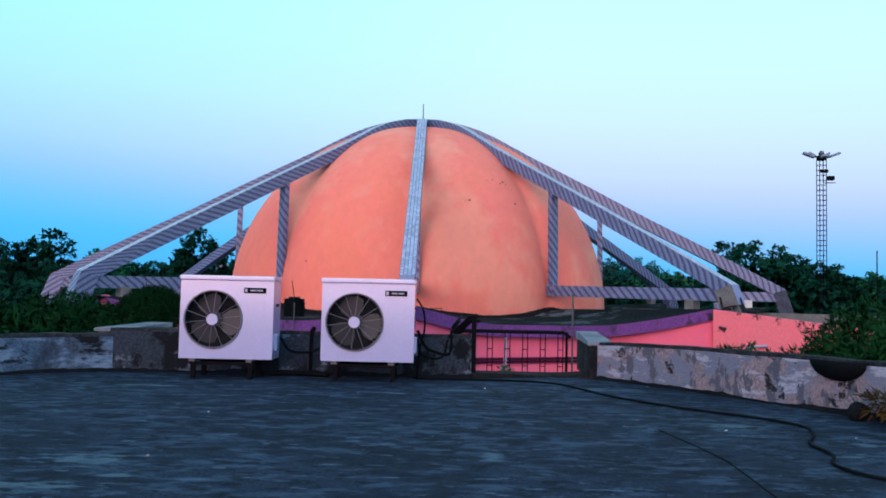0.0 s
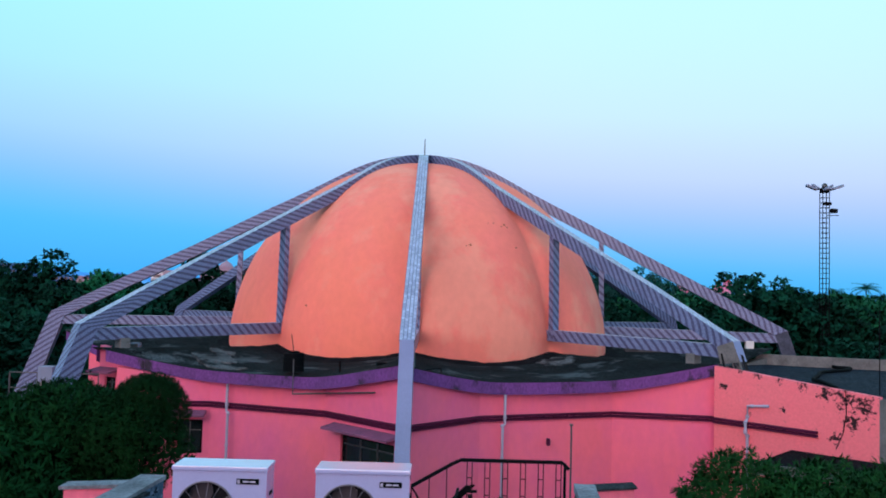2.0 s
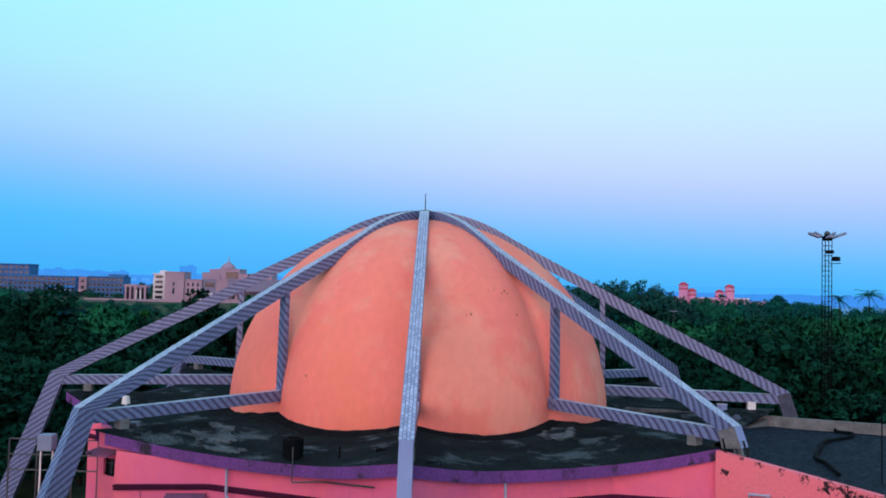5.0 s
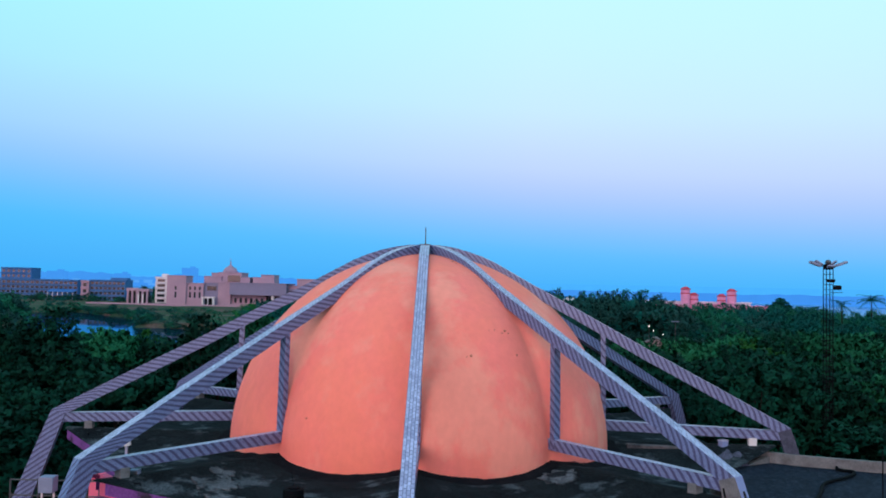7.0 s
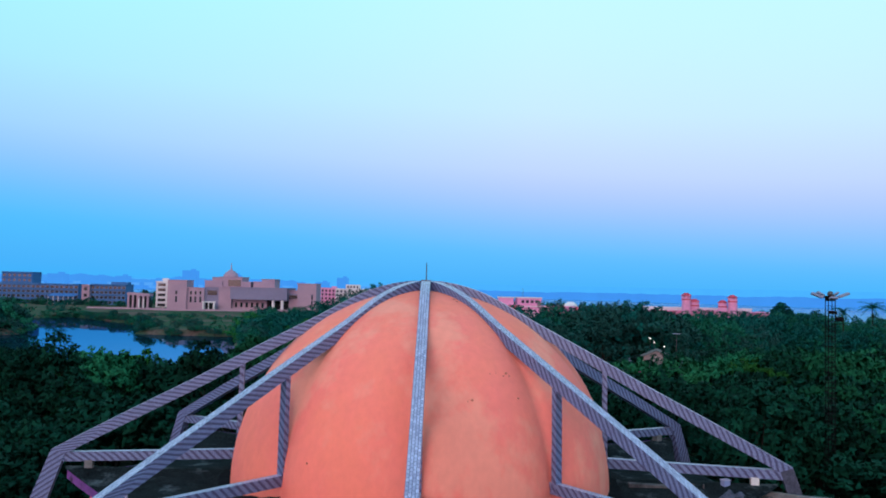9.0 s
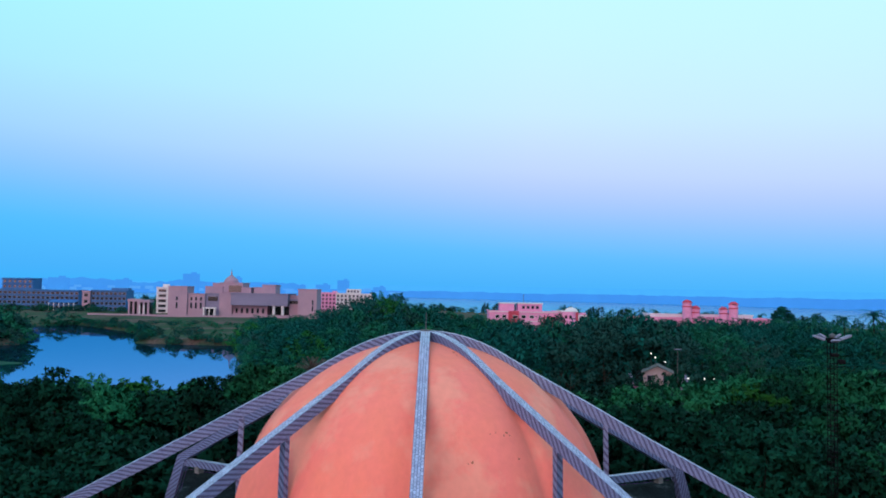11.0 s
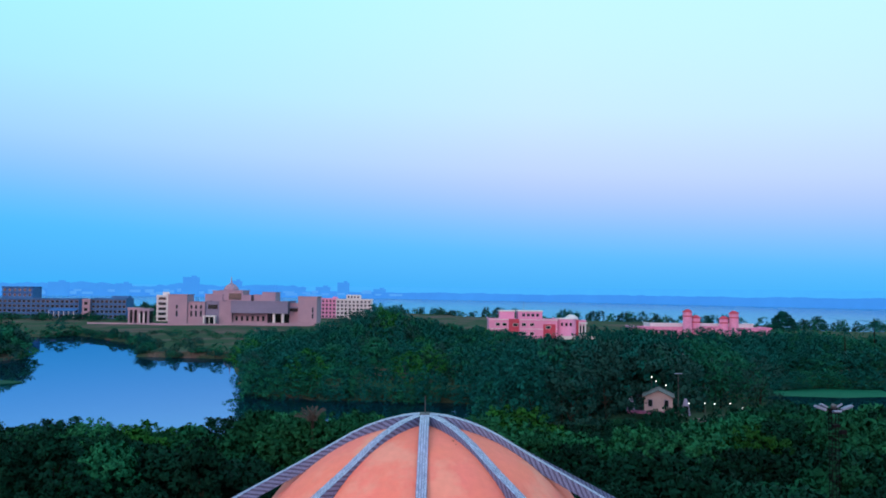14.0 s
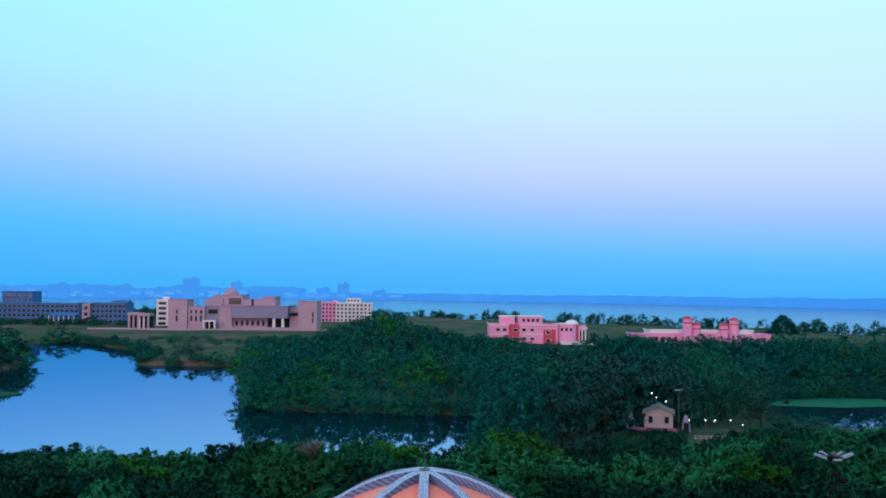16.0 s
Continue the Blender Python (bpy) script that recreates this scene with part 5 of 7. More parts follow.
def grove(name, label, category="wood"):
    """Joins the trees noted down so far into one wood."""
    pts, mats, ways, trunks = [], [], [], bmesh.new()
    for x, y, z, crown, w, h, turn, foot in wood_rows:
        co = np.empty(len(crown.vertices) * 3)
        crown.vertices.foreach_get("co", co)
        co = co.reshape(-1, 3)
        c, q = math.cos(turn), math.sin(turn)
        pts.append(np.stack([x + w * (c * co[:, 0] - q * co[:, 1]), y + w * (q * co[:, 0] + c * co[:, 1]), z + h * co[:, 2]], 1))
        f = FACING[crown.name]
        ways.append(np.stack([c * f[:, 0] - q * f[:, 1], q * f[:, 0] + c * f[:, 1], f[:, 2]], 1))
        mats.append(np.full(len(co) // 3, GROVE_MATS.index(crown.materials[0])))
        tube(trunks, [(x, y, foot - 0.5), (x, y, z + 1.2)], 0.12, 5, 0.6, cap=False)
    co = np.concatenate(pts)
    n = len(co) // 3
    me = bpy.data.meshes.new(name)
    me.vertices.add(len(co))
    me.vertices.foreach_set("co", co.ravel())
    me.loops.add(3 * n)
    me.loops.foreach_set("vertex_index", np.arange(3 * n))
    me.polygons.add(n)
    me.polygons.foreach_set("loop_start", np.arange(0, 3 * n, 3))
    for m in GROVE_MATS:
        me.materials.append(m)
    me.polygons.foreach_set("material_index", np.concatenate(mats).astype(np.int32))
    me.update()
    soft_shade(me, np.concatenate(ways))
    ob = tagged(new(name, me), label, category, kind="stuff")
    part("trunks", trunks, M_BARK, ob)
    wood_rows.clear()


GROVE_MATS = [M_LEAF[0], M_LEAF[1], M_LEAF[2], M_LEAF[3], M_LEAF[4]]
for m in CROWNS:
    m["deep"] = 5.6
for m in FAR_CROWNS + LOW_CROWNS:
    m["deep"] = 7.0

rng = random.Random(8)
spots = []


def scatter(count, x0, x1, y0, y1, gap, accept):
    made = []
    for _ in range(count * 14):
        if len(made) >= count:
            break
        x, y = rng.uniform(x0, x1), rng.uniform(y0, y1)
        if not accept(x, y) or any((x - a) ** 2 + (y - b) ** 2 < gap * gap for a, b in spots[-700:]):
            continue
        spots.append((x, y))
        made.append((x, y))
    return made


def dry(x, y, margin=1.0):
    return inside(POND, x, y) < -margin and inside(MERE, x, y) < -margin


def clear_of_hall(x, y):
    return math.hypot(x - AXIS_X, y - AXIS_Y) > 23


def keeps_hut_clear(x, y):
    return not (0.20 < x / y < 0.44 and 96 < y < 150)


# near band behind and beside the hall
def canopy(x, y):
    """The height of the tree tops there."""
    side = x / y
    if side < -0.10:
        top = 18.6 - 0.196 * y
    elif side < 0.06:
        top = 18.6 - 0.176 * y
    else:
        top = 18.6 - 0.168 * y
    if side > 0.34 and y > 76:
        return min(18.6 - 0.172 * y, 3.6) + 0.5
    if side < -0.2:
        return min(top, 3.1)
    return min(top, 4.5 if x < 4 else 2.9)


for x, y in scatter(170, -58, 75, 30, 100, 4.3, lambda x, y: clear_of_hall(x, y) and dry(x, y) and abs(x / y) < 0.64 and not (x > 8 and y < 42) and keeps_hut_clear(x, y) and not (abs(x / y + 0.172) < 0.035 and 58 < y < 74)):
    calm = 0.45 if abs(x / y) > 0.3 and y > 60 else 1.0
    top = canopy(x, y) + calm * (1.1 * noise.noise(Vector((x * 0.09, y * 0.09, 7))) + rng.uniform(-2.0, 0.5))
    if x < -20 and y < 55:
        top -= 1.2
    # nearer trees mostly take the leaf colour with shade painted in
    k = rng.choice((0, 1, 2, 3, 4, 5, 5, 2, 1, 6) if y > 74 else (2, 5, 2, 0) if y > 62 else (2, 5))
    tree(x, y, top, CROWNS[k], rng.uniform(0.7, 1.3), TREE_LABELS[3 if k == 6 else k % 3])
# taller trees that hide the mere from lower down
for i in range(20):
    y = 84 + 9 * rng.random()
    x = y * (0.36 + 0.20 * (i + rng.random()) / 20)
    tree(x, y, 3.5 + rng.uniform(-0.8, 0.4), CROWNS[rng.choice((0, 1, 2, 3, 4, 1))], rng.uniform(0.85, 1.2), TREE_LABELS[i % 3])
# a row on the pond's near shore
for i in range(16):
    side = -0.245 + 0.155 * (i + rng.random()) / 16
    y = rng.uniform(72, 79)
    if dry(side * y, y) and abs(side + 0.139) > 0.012:
        tree(side * y, y, 18.6 - rng.uniform(0.183, 0.192) * y, CROWNS[rng.choice((0, 1, 3, 4, 1))], rng.uniform(0.6, 0.85), TREE_LABELS[i % 3])
# dark trees beside the hall, in the leaf colour with painted shade
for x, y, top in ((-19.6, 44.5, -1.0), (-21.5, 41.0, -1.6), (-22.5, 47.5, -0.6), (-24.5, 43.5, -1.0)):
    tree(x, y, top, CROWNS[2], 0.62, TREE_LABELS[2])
# scrub in front of the hut
for x, y in scatter(34, 20, 60, 97, 127, 3.5, lambda x, y: dry(x, y)):
    tree(x, y, land(x, y) + rng.uniform(1.6, 2.6) + (0.8 if y < 112 else 0), CROWNS[rng.randrange(6)], rng.uniform(0.55, 0.85), "low green bush on the slope below the hut", "bushes below the hut", "bush")
# right of the hut and behind it
for x, y in scatter(60, 6, 130, 104, 200, 6.0, lambda x, y: dry(x, y, 3) and x / y < 0.66 and not (x / y < 0.46 and 94 < y < 150 and x / y > 0.2) and not (0.385 < x / y < 0.66 and 104 < y < 204)):
    top = 18.6 - (618 + rng.uniform(0, 40) - 510) / 1437 * y
    tree(x, y, min(top, 6.6), FAR_CROWNS[rng.choice((0, 1, 2, 2, 4, 6, 1, 2, 6))], rng.uniform(0.8, 1.15), rng.choice(TREE_LABELS[:3]))
for x, y in scatter(24, 45, 95, 104, 150, 5.0, lambda x, y: dry(x, y, 2) and 0.44 < x / y < 0.62 and y < 114):
    tree(x, y, land(x, y) + rng.uniform(2.5, 3.6), CROWNS[rng.randrange(6)], rng.uniform(0.8, 1.1), TREE_LABELS[1])
for x, y in scatter(9, 54, 74, 138, 165, 3.5, lambda x, y: dry(x, y, 1) and 0.38 < x / y < 0.45):
    tree(x, y, land(x, y) + rng.uniform(1.8, 2.8), FAR_CROWNS[1], rng.uniform(0.4, 0.6), "low green bush beside the mere", "bushes by the mere", "bush")
# wood on the peninsula beyond the pond
for x, y in scatter(180, -72, 30, 195, 345, 5.0, lambda x, y: dry(x, y, 2) and -0.245 < x / y < 0.10):
    ridge = 11.5 * math.exp(-((x + 25) / 17) ** 2 - ((y - 292) / 48) ** 2)
    wood_tree(x, y, 0.6 + ridge + rng.uniform(-1.8, 1.0) - (0.03 * max(0, y - 300)) + (1.5 if y < 225 else 0), FAR_CROWNS[rng.choice((0, 1, 2, 2, 4, 6, 1, 2, 5))], rng.uniform(0.8, 1.2))
shore = [(-69, 285), (-60, 250), (-46, 194), (-27, 190), (6, 186), (12, 172), (6, 140)]
for (ax, ay), (bx, by) in zip(shore, shore[1:]):
    n = int(math.hypot(bx - ax, by - ay) / 2.0)
    for i in range(n):
        t = (i + rng.random()) / n
        x, y = ax + (bx - ax) * t + (rng.uniform(2.0, 5.0) if by > 200 and ax < -40 else rng.uniform(-1.0, 1.5)), ay + (by - ay) * t + rng.uniform(-2.4, 1.2)
        wood_tree(x, y, WATER + (rng.uniform(2.2, 4.5) if i % 2 else rng.uniform(6.5, 10.5)), FAR_CROWNS[rng.choice((0, 1, 2, 2, 4))], rng.uniform(0.55, 0.85), 0.2)
grove("peninsula_wood", "dense dark green wood on the peninsula beyond the pond")
# wood towards the river
for x, y in scatter(210, 12, 250, 200, 440, 6.3, lambda x, y: dry(x, y, 3) and x / y < 0.64 and not (14 < x < 80 and y > 366) and not (55 < x < 122 and 272 < y < 310)):
    line = 612 if (0.03 < x / y < 0.2 and y > 280) else 586 if (0.2 < x / y < 0.44 and y > 215) else 597
    wood_tree(x, y, max(18.6 - (line + rng.uniform(0, 22) - 512 + 5 * (x / y) / 0.5) / 1437 * y, land(x, y) + 2.6), FAR_CROWNS[rng.choice((0, 6, 2, 2, 4, 2, 1, 2))], rng.uniform(0.85, 1.3))
for i in range(22):
    x, y = 58 + 3.0 * i + rng.uniform(-1, 1), 266 + rng.uniform(-4, 4)
    wood_tree(x, y, 18.6 - (583 + rng.uniform(0, 8) - 508) * y / 1437, FAR_CROWNS[rng.choice((0, 2, 2, 4, 1))], rng.uniform(0.95, 1.15))
for i in range(24):
    x, y = 57 + 2.6 * i + rng.uniform(-1, 1), 258 + rng.uniform(-4, 4)
    wood_tree(x, y, 18.6 - (588 + rng.uniform(0, 8) - 508) * y / 1437, FAR_CROWNS[rng.choice((0, 2, 2, 4, 1))], rng.uniform(0.8, 1.0))
for x, y in scatter(26, 18, 42, 139, 158, 3.0, lambda x, y: dry(x, y, 2)):
    wood_tree(x, y, 7.9 + rng.uniform(-1.3, 0.3) - max(0, x - 34) * 0.25, FAR_CROWNS[rng.choice((6, 2, 6, 2, 4))], rng.uniform(0.75, 1.0))
for x, y in scatter(60, 44, 96, 104, 147, 3.2, lambda x, y: dry(x, y, 1) and 0.42 < x / y < 0.66):
    wood_tree(x, y, 18.6 - (752 + rng.uniform(0, 30) - 508) / 1437 * y, FAR_CROWNS[rng.choice((0, 1, 2, 4, 1))], rng.uniform(0.5, 0.75))
for i in range(24):
    x, y = 74 + 3.4 * i + rng.uniform(-1, 1), 229 + rng.uniform(0, 9)
    wood_tree(x, y, land(x, y) + rng.uniform(6, 10), FAR_CROWNS[rng.choice((0, 1, 2, 4, 2))], rng.uniform(0.8, 1.05))
for i in range(20):
    x, y = 46 + 1.1 * i + rng.uniform(-1, 1), 262 + rng.uniform(-5, 5)
    wood_tree(x, y, 18.6 - (581 + rng.uniform(0, 14) - 508) * y / 1437, FAR_CROWNS[rng.choice((0, 2, 2, 4, 1))], rng.uniform(0.6, 0.9))
for i in range(18):
    x, y = 112 + 2.1 * i + rng.uniform(-1, 1), 268 + rng.uniform(-6, 6)
    wood_tree(x, y, 18.6 - (590 + rng.uniform(0, 12) - 508) * y / 1437, FAR_CROWNS[rng.choice((0, 2, 2, 4, 1))], rng.uniform(0.6, 0.9))
for i in range(34):
    t = i / 33
    x = 72 + 62 * t + rng.uniform(-1, 1)
    y = float(np.interp(x, (74, 100, 150), (213, 222.5, 221))) + rng.uniform(0.0, 1.6)
    wood_tree(x, y, WATER + rng.uniform(3.6, 6.0), FAR_CROWNS[rng.choice((0, 1, 2, 4, 2))], rng.uniform(0.5, 0.7))
for i in range(22):
    y = 285 + rng.uniform(-8, 8)
    x = y * (-0.045 + 0.12 * (i + rng.random()) / 22)
    wood_tree(x, y, 18.6 - (np.interp(x / y, (-0.045, 0.075), (568, 590)) + rng.uniform(0, 10) - 508) * y / 1437, FAR_CROWNS[rng.choice((0, 2, 2, 4, 1))], rng.uniform(0.8, 1.1))
grove("river_wood", "dense dark green wood towards the river")
# left bank and the field
for x, y in scatter(22, -175, -141, 270, 306, 4.5, lambda x, y: inside(POND, x, y) < 1 and x / y < -0.52):
    wood_tree(x, y, land(x, y) + rng.uniform(7, 11), LOW_CROWNS[rng.randrange(4)], rng.uniform(0.75, 1.15))
for x, y in scatter(26, -240, -150, 300, 420, 6, lambda x, y: inside(POND, x, y) < 1 and x / y < -0.45):
    wood_tree(x, y, land(x, y) + rng.uniform(4, 8), LOW_CROWNS[rng.randrange(4)], rng.uniform(0.7, 1.1))
bank = [(-199, 402), (-190, 417), (-141, 362), (-119, 319), (-114, 296), (-72, 292)]
for (ax, ay), (bx, by) in zip(bank, bank[1:]):
    n = int(math.hypot(bx - ax, by - ay) / 2.2)
    for i in range(n):
        t = (i + rng.random()) / n
        x, y = ax + (bx - ax) * t + rng.uniform(-1, 3), ay + (by - ay) * t + rng.uniform(-0.5, 5.0)
        wood_tree(x, y, WATER + (rng.uniform(3.8, 6.5) if rng.random() < 0.16 else rng.uniform(1.9, 3.2)), LOW_CROWNS[rng.randrange(4)], rng.uniform(0.35, 0.6))
for x, y in scatter(60, -200, -45, 292, 430, 6, lambda x, y: dry(x, y, 4) and x / y < -0.12):
    wood_tree(x, y, land(x, y) + rng.uniform(0.8, 2.4), LOW_CROWNS[rng.randrange(4)], rng.uniform(0.35, 0.7))
for x, y in scatter(40, -340, -215, 545, 590, 5, lambda x, y: True):
    wood_tree(x, y, land(x, y) + rng.uniform(2.5, 5.5), LOW_CROWNS[rng.randrange(4)], rng.uniform(0.6, 1.0))
for x, y in scatter(40, -330, -190, 625, 720, 7, lambda x, y: True):
    wood_tree(x, y, land(x, y) + rng.uniform(8, 12), LOW_CROWNS[rng.randrange(4)], rng.uniform(0.8, 1.3))
grove("bank_bushes", "dark bushes and small trees along the pond's far bank", "bushes")
for x, y in scatter(110, -75, 330, 520, 860, 5.5, lambda x, y: -9 > river(x, y) > -45 and abs(x / y) < 0.6):
    wood_tree(x, y, land(x, y) + rng.uniform(3.5, 9), LOW_CROWNS[rng.randrange(4)], rng.uniform(0.6, 1.0), 0.6)
grove("river_bank_trees", "dark trees along the near bank of the river", "trees")

# mango tree and shrubs close to the terrace
MANGO = leaf_mesh("crown", 71, M_MANGO, 3500, 14, 3.3, 4.6, (0.23, 0.062), rosette=True, small=True, flat=0.62)
MANGO["deep"] = 4.6
tree(-8.1, 17.9, 0.86, MANGO, 0.50, "mango tree with dense drooping dark leaves", "trees beside the hall", "mango_tree")
tree(-6.25, 17.6, 1.00, MANGO, 0.20, "mango tree with dense drooping dark leaves", "trees beside the hall", "mango_tree")
tree(-6.72, 17.5, 0.66, MANGO, 0.34, "mango tree with dense drooping dark leaves", "trees beside the hall", "mango_tree")
tree(-9.6, 16.4, 0.72, MANGO, 0.92, "mango tree with dense drooping dark leaves", "trees beside the hall", "mango_tree")
tree(-11.2, 15.6, 0.55, MANGO, 1.0, "mango tree with dense drooping dark leaves", "trees beside the hall", "mango_tree")
SHRUB = leaf_mesh("crown", 72, M_SHRUB, 1150, 14, 1.5, 2.6, (0.16, 0.042), rosette=True, small=True, flat=0.62)
SHRUB["deep"] = 2.6
for x, y, top, s in ((5.6, 15.2, 0.22, 0.75), (7.0, 14.6, 0.22, 0.8), (8.6, 15.0, 0.15, 0.8), (6.2, 12.6, -0.3, 0.85), (7.6, 12.8, -0.15, 1.0), (5.1, 13.4, -0.55, 0.8), (5.2, 11.9, -0.6, 0.8), (6.2, 14.3, -0.1, 0.8), (9.6, 13.6, 0.0, 1.0)):
    tree(x, y, top, SHRUB, s, "narrow-leaved green shrub below the terrace", "shrubs below the terrace", "shrub")
tree(5.05, 9.3, 1.05, SHRUB, 0.62, "leafy green shrub rising over the parapet", "shrubs below the terrace", "shrub")
tree(4.75, 8.3, 0.78, SHRUB, 0.45, "leafy green shrub rising over the parapet", "shrubs below the terrace", "shrub")


# palms and a tiered conifer
M_DRYFROND = material("dry_fronds", (0.13, 0.115, 0.105), 0.8, (0.075, 0.07, 0.065), 2, 0.7, 9, 0.3, 0)


def palm(x, y, top, reach, mat, label, fronds=26, low=0.35, droop=0.75, bend=0.8):
    z = land(x, y)
    t = thing("palm_tree", (x, y, z), label, "palm")
    h = top - z - reach * 0.3
    part("trunk", tube(bmesh.new(), [(0, 0, -0.4), (0.1, 0, h * 0.5), (0, 0.1, h)], 0.20, 8, 0.7), M_BARK, t)
    r = random.Random(int(x))
    for i in range(fronds):
        a = 2 * math.pi * i / fronds + r.uniform(-0.15, 0.15)
        lift = r.uniform(low, 1.4)
        bm = bmesh.new()
        spine = []
        for k in range(8):
            u = k / 7
            spine.append(Vector((math.cos(a) * reach * u * math.cos(lift * (1 - bend * u)), math.sin(a) * reach * u * math.cos(lift * (1 - bend * u)), h + reach * (math.sin(lift) * u - droop * u * u))))
        tube(bm, spine, 0.03 * reach / 2, 4, 0.3)
        for k in range(1, 8):
            dvec = (spine[k] - spine[k - 1]).normalized()
            sd = dvec.cross(Vector((0, 0, 1))).normalized()
            for e in (-1, 1):
                for q in (0.0, 0.5):
                    p = spine[k - 1].lerp(spine[k], q)
                    tip = p + sd * e * reach * 0.26 * (1.15 - k / 8) + dvec * reach * 0.14 - Vector((0, 0, reach * 0.10))
                    bm.faces.new((bm.verts.new(p), bm.verts.new(p + dvec * reach * 0.035), bm.verts.new(tip)))
        part("frond", bm, mat, t)
    return t


palm(-11.6, 70.0, 5.0, 1.7, M_DRYFROND, "palm with dry brown fronds behind the hall", 20, 0.5, 0.25, 0.1)
palm(114.0, 236.0, 6.0, 3.4, M_LEAF[2], "tall dark green palm above the wood", 22, -0.5, 0.6)
palm(122.0, 235.0, 7.6, 4.0, M_LEAF[2], "tall dark green palm above the wood", 24, -0.6, 0.55)
palm(-9.0, 66.0, 2.6, 2.0, M_NEAR[1], "low green palm behind the hall")
con = thing("tiered_conifer", (183.5, 450, land(183.5, 450)), "tall dark tree with tiered branches", "tree")
part("trunk", tube(bmesh.new(), [(0, 0, -0.5), (0, 0, 13)], 0.3, 8, 0.2), M_BARK, con)
for i in range(6):
    part("tier", leaf_mesh("tier", 90 + i, M_LEAF[2], 60, 22, 9.5 - i * 1.45, 3.2, (1.3, 0.7), 0.25), None, con, at=Matrix.Translation((0, 0, 2.5 + 1.7 * i)))
tall = leaf_mesh("crown", 77, M_NEAR[2], 40, 40, 2.2, 6.0, (0.55, 0.25), 0.35)
tall["deep"] = 6.0
tree(-30.0, 62.0, 5.3, tall, 0.8, "slender tree with sparse upright shoots", "trees of the wood")
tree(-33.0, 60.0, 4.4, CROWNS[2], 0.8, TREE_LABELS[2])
tree(-26.5, 63.0, 3.9, CROWNS[0], 0.75, TREE_LABELS[0])
tree(-17.2, 57.5, 5.3, tall, 0.7, "slender dark tree behind the ribs", "trees of the wood")
tree(18.6, 48.5, 4.5, CROWNS[5], 0.85, TREE_LABELS[2])
tree(22.4, 49.5, 3.4, CROWNS[2], 0.8, TREE_LABELS[2])
tree(26.0, 50.5, 2.9, CROWNS[3], 0.8, TREE_LABELS[0])
tree(30.0, 56.0, 2.6, CROWNS[2], 1.0, TREE_LABELS[2])

# ---- distant buildings ----
def windows(parent, x0, x1, z0, z1, y, cols, rows, w, h, mat=None, sill=False):
    """A grid of recessed dark windows on a facade that faces -y."""
    for i in range(cols):
        for k in range(rows):
            cx = x0 + (x1 - x0) * (i + 0.5) / cols
            cz = z0 + (z1 - z0) * (k + 0.5) / rows
            win = part("window", ring(bmesh.new(), cx - w / 2 - 0.15, cx + w / 2 + 0.15, cz - h / 2 - 0.15, cz + h / 2 + 0.15, 0.15, y - 0.2, y + 0.1), M_FARWHITE if sill else M_GREYSTONE, parent)
            part("pane", boxed((cx, y - 0.03, cz), (w, 0.12, h)), mat or M_GLASS, win)


def block(parent, name, x0, x1, y0, y1, z0, z1, mat, lip=0.0):
    bm = boxed(((x0 + x1) / 2, (y0 + y1) / 2, (z0 + z1) / 2), (x1 - x0, y1 - y0, z1 - z0))
    if lip:
        for c, s in ((((x0 + x1) / 2, y0 - 0.1, z1 + lip / 2), (x1 - x0 + 0.6, 0.5, lip)), ((x0 - 0.1, (y0 + y1) / 2, z1 + lip / 2), (0.5, y1 - y0, lip)), ((x1 + 0.1, (y0 + y1) / 2, z1 + lip / 2), (0.5, y1 - y0, lip))):
            box(bm, c, s)
    return part(name, bm, mat, parent)


B = -8.4
museum = thing("museum", (0, 0, 0), "large sandstone institution with stepped blocks, a cone dome and spire", "building")
block(museum, "tower_block", -180.2, -168, 520, 534, B, 10.3, M_SANDSTONE, 0.5)
block(museum, "wing", -168, -157, 521.5, 545, B, 5.7, M_SANDSTONE, 0.5)
block(museum, "entrance_block", -157, -147.5, 523, 545, B, 6.2, M_GREYSTONE, 0.4)
block(museum, "entrance_pier", -147.5, -139.4, 521, 545, B, 6.6, M_SANDSTONE, 0.4)
block(museum, "step_block", -161.5, -150, 537, 556, B, 10.6, M_SANDSTONE, 0.4)
block(museum, "step_block", -157.5, -146, 540, 556, 10.6, 12.9, M_SANDSTONE, 0.4)
block(museum, "drum_block", -152, -137, 538, 556, 6.0, 13.2, M_SANDSTONE, 0.5)
block(museum, "step_block", -137, -131.5, 538, 556, 6.0, 10.3, M_SANDSTONE, 0.4)
block(museum, "upper_hall", -139.4, -103, 518, 546, -0.8, 6.6, M_GREYSTONE, 0.5)
block(museum, "lower_hall", -139.4, -117, 523.5, 545, B, -0.8, M_SANDSTONE)
block(museum, "lower_hall", -117, -103, 531, 545, B, -0.8, M_GREYSTONE)
block(museum, "mid_tower", -130, -124.2, 540, 555, 6.6, 10.5, M_SANDSTONE, 0.4)
block(museum, "mid_tower", -124.2, -115.6, 539, 555, 6.6, 12.2, M_SANDSTONE, 0.5)
block(museum, "linking_wing", -103, -96.4, 524, 545, B, 5.6, M_SANDSTONE, 0.4)
part("balcony", boxed((-99.7, 522.6, 3.1), (6.6, 2.8, 0.9)), M_GREYSTONE, museum)
part("recess", boxed((-99.7, 523.9, 1.5), (6.0, 0.4, 2.0)), M_GLASS, museum)
block(museum, "tower_block", -96.4, -84.5, 518, 536, B, 9.7, M_SANDSTONE, 0.6)
bm = tube(bmesh.new(), [(-147, 547, 13.2), (-147, 547, 14.4)], 5.0, 24)
part("drum", bm, M_SANDSTONE, museum)
bm = bmesh.new()
rows = []
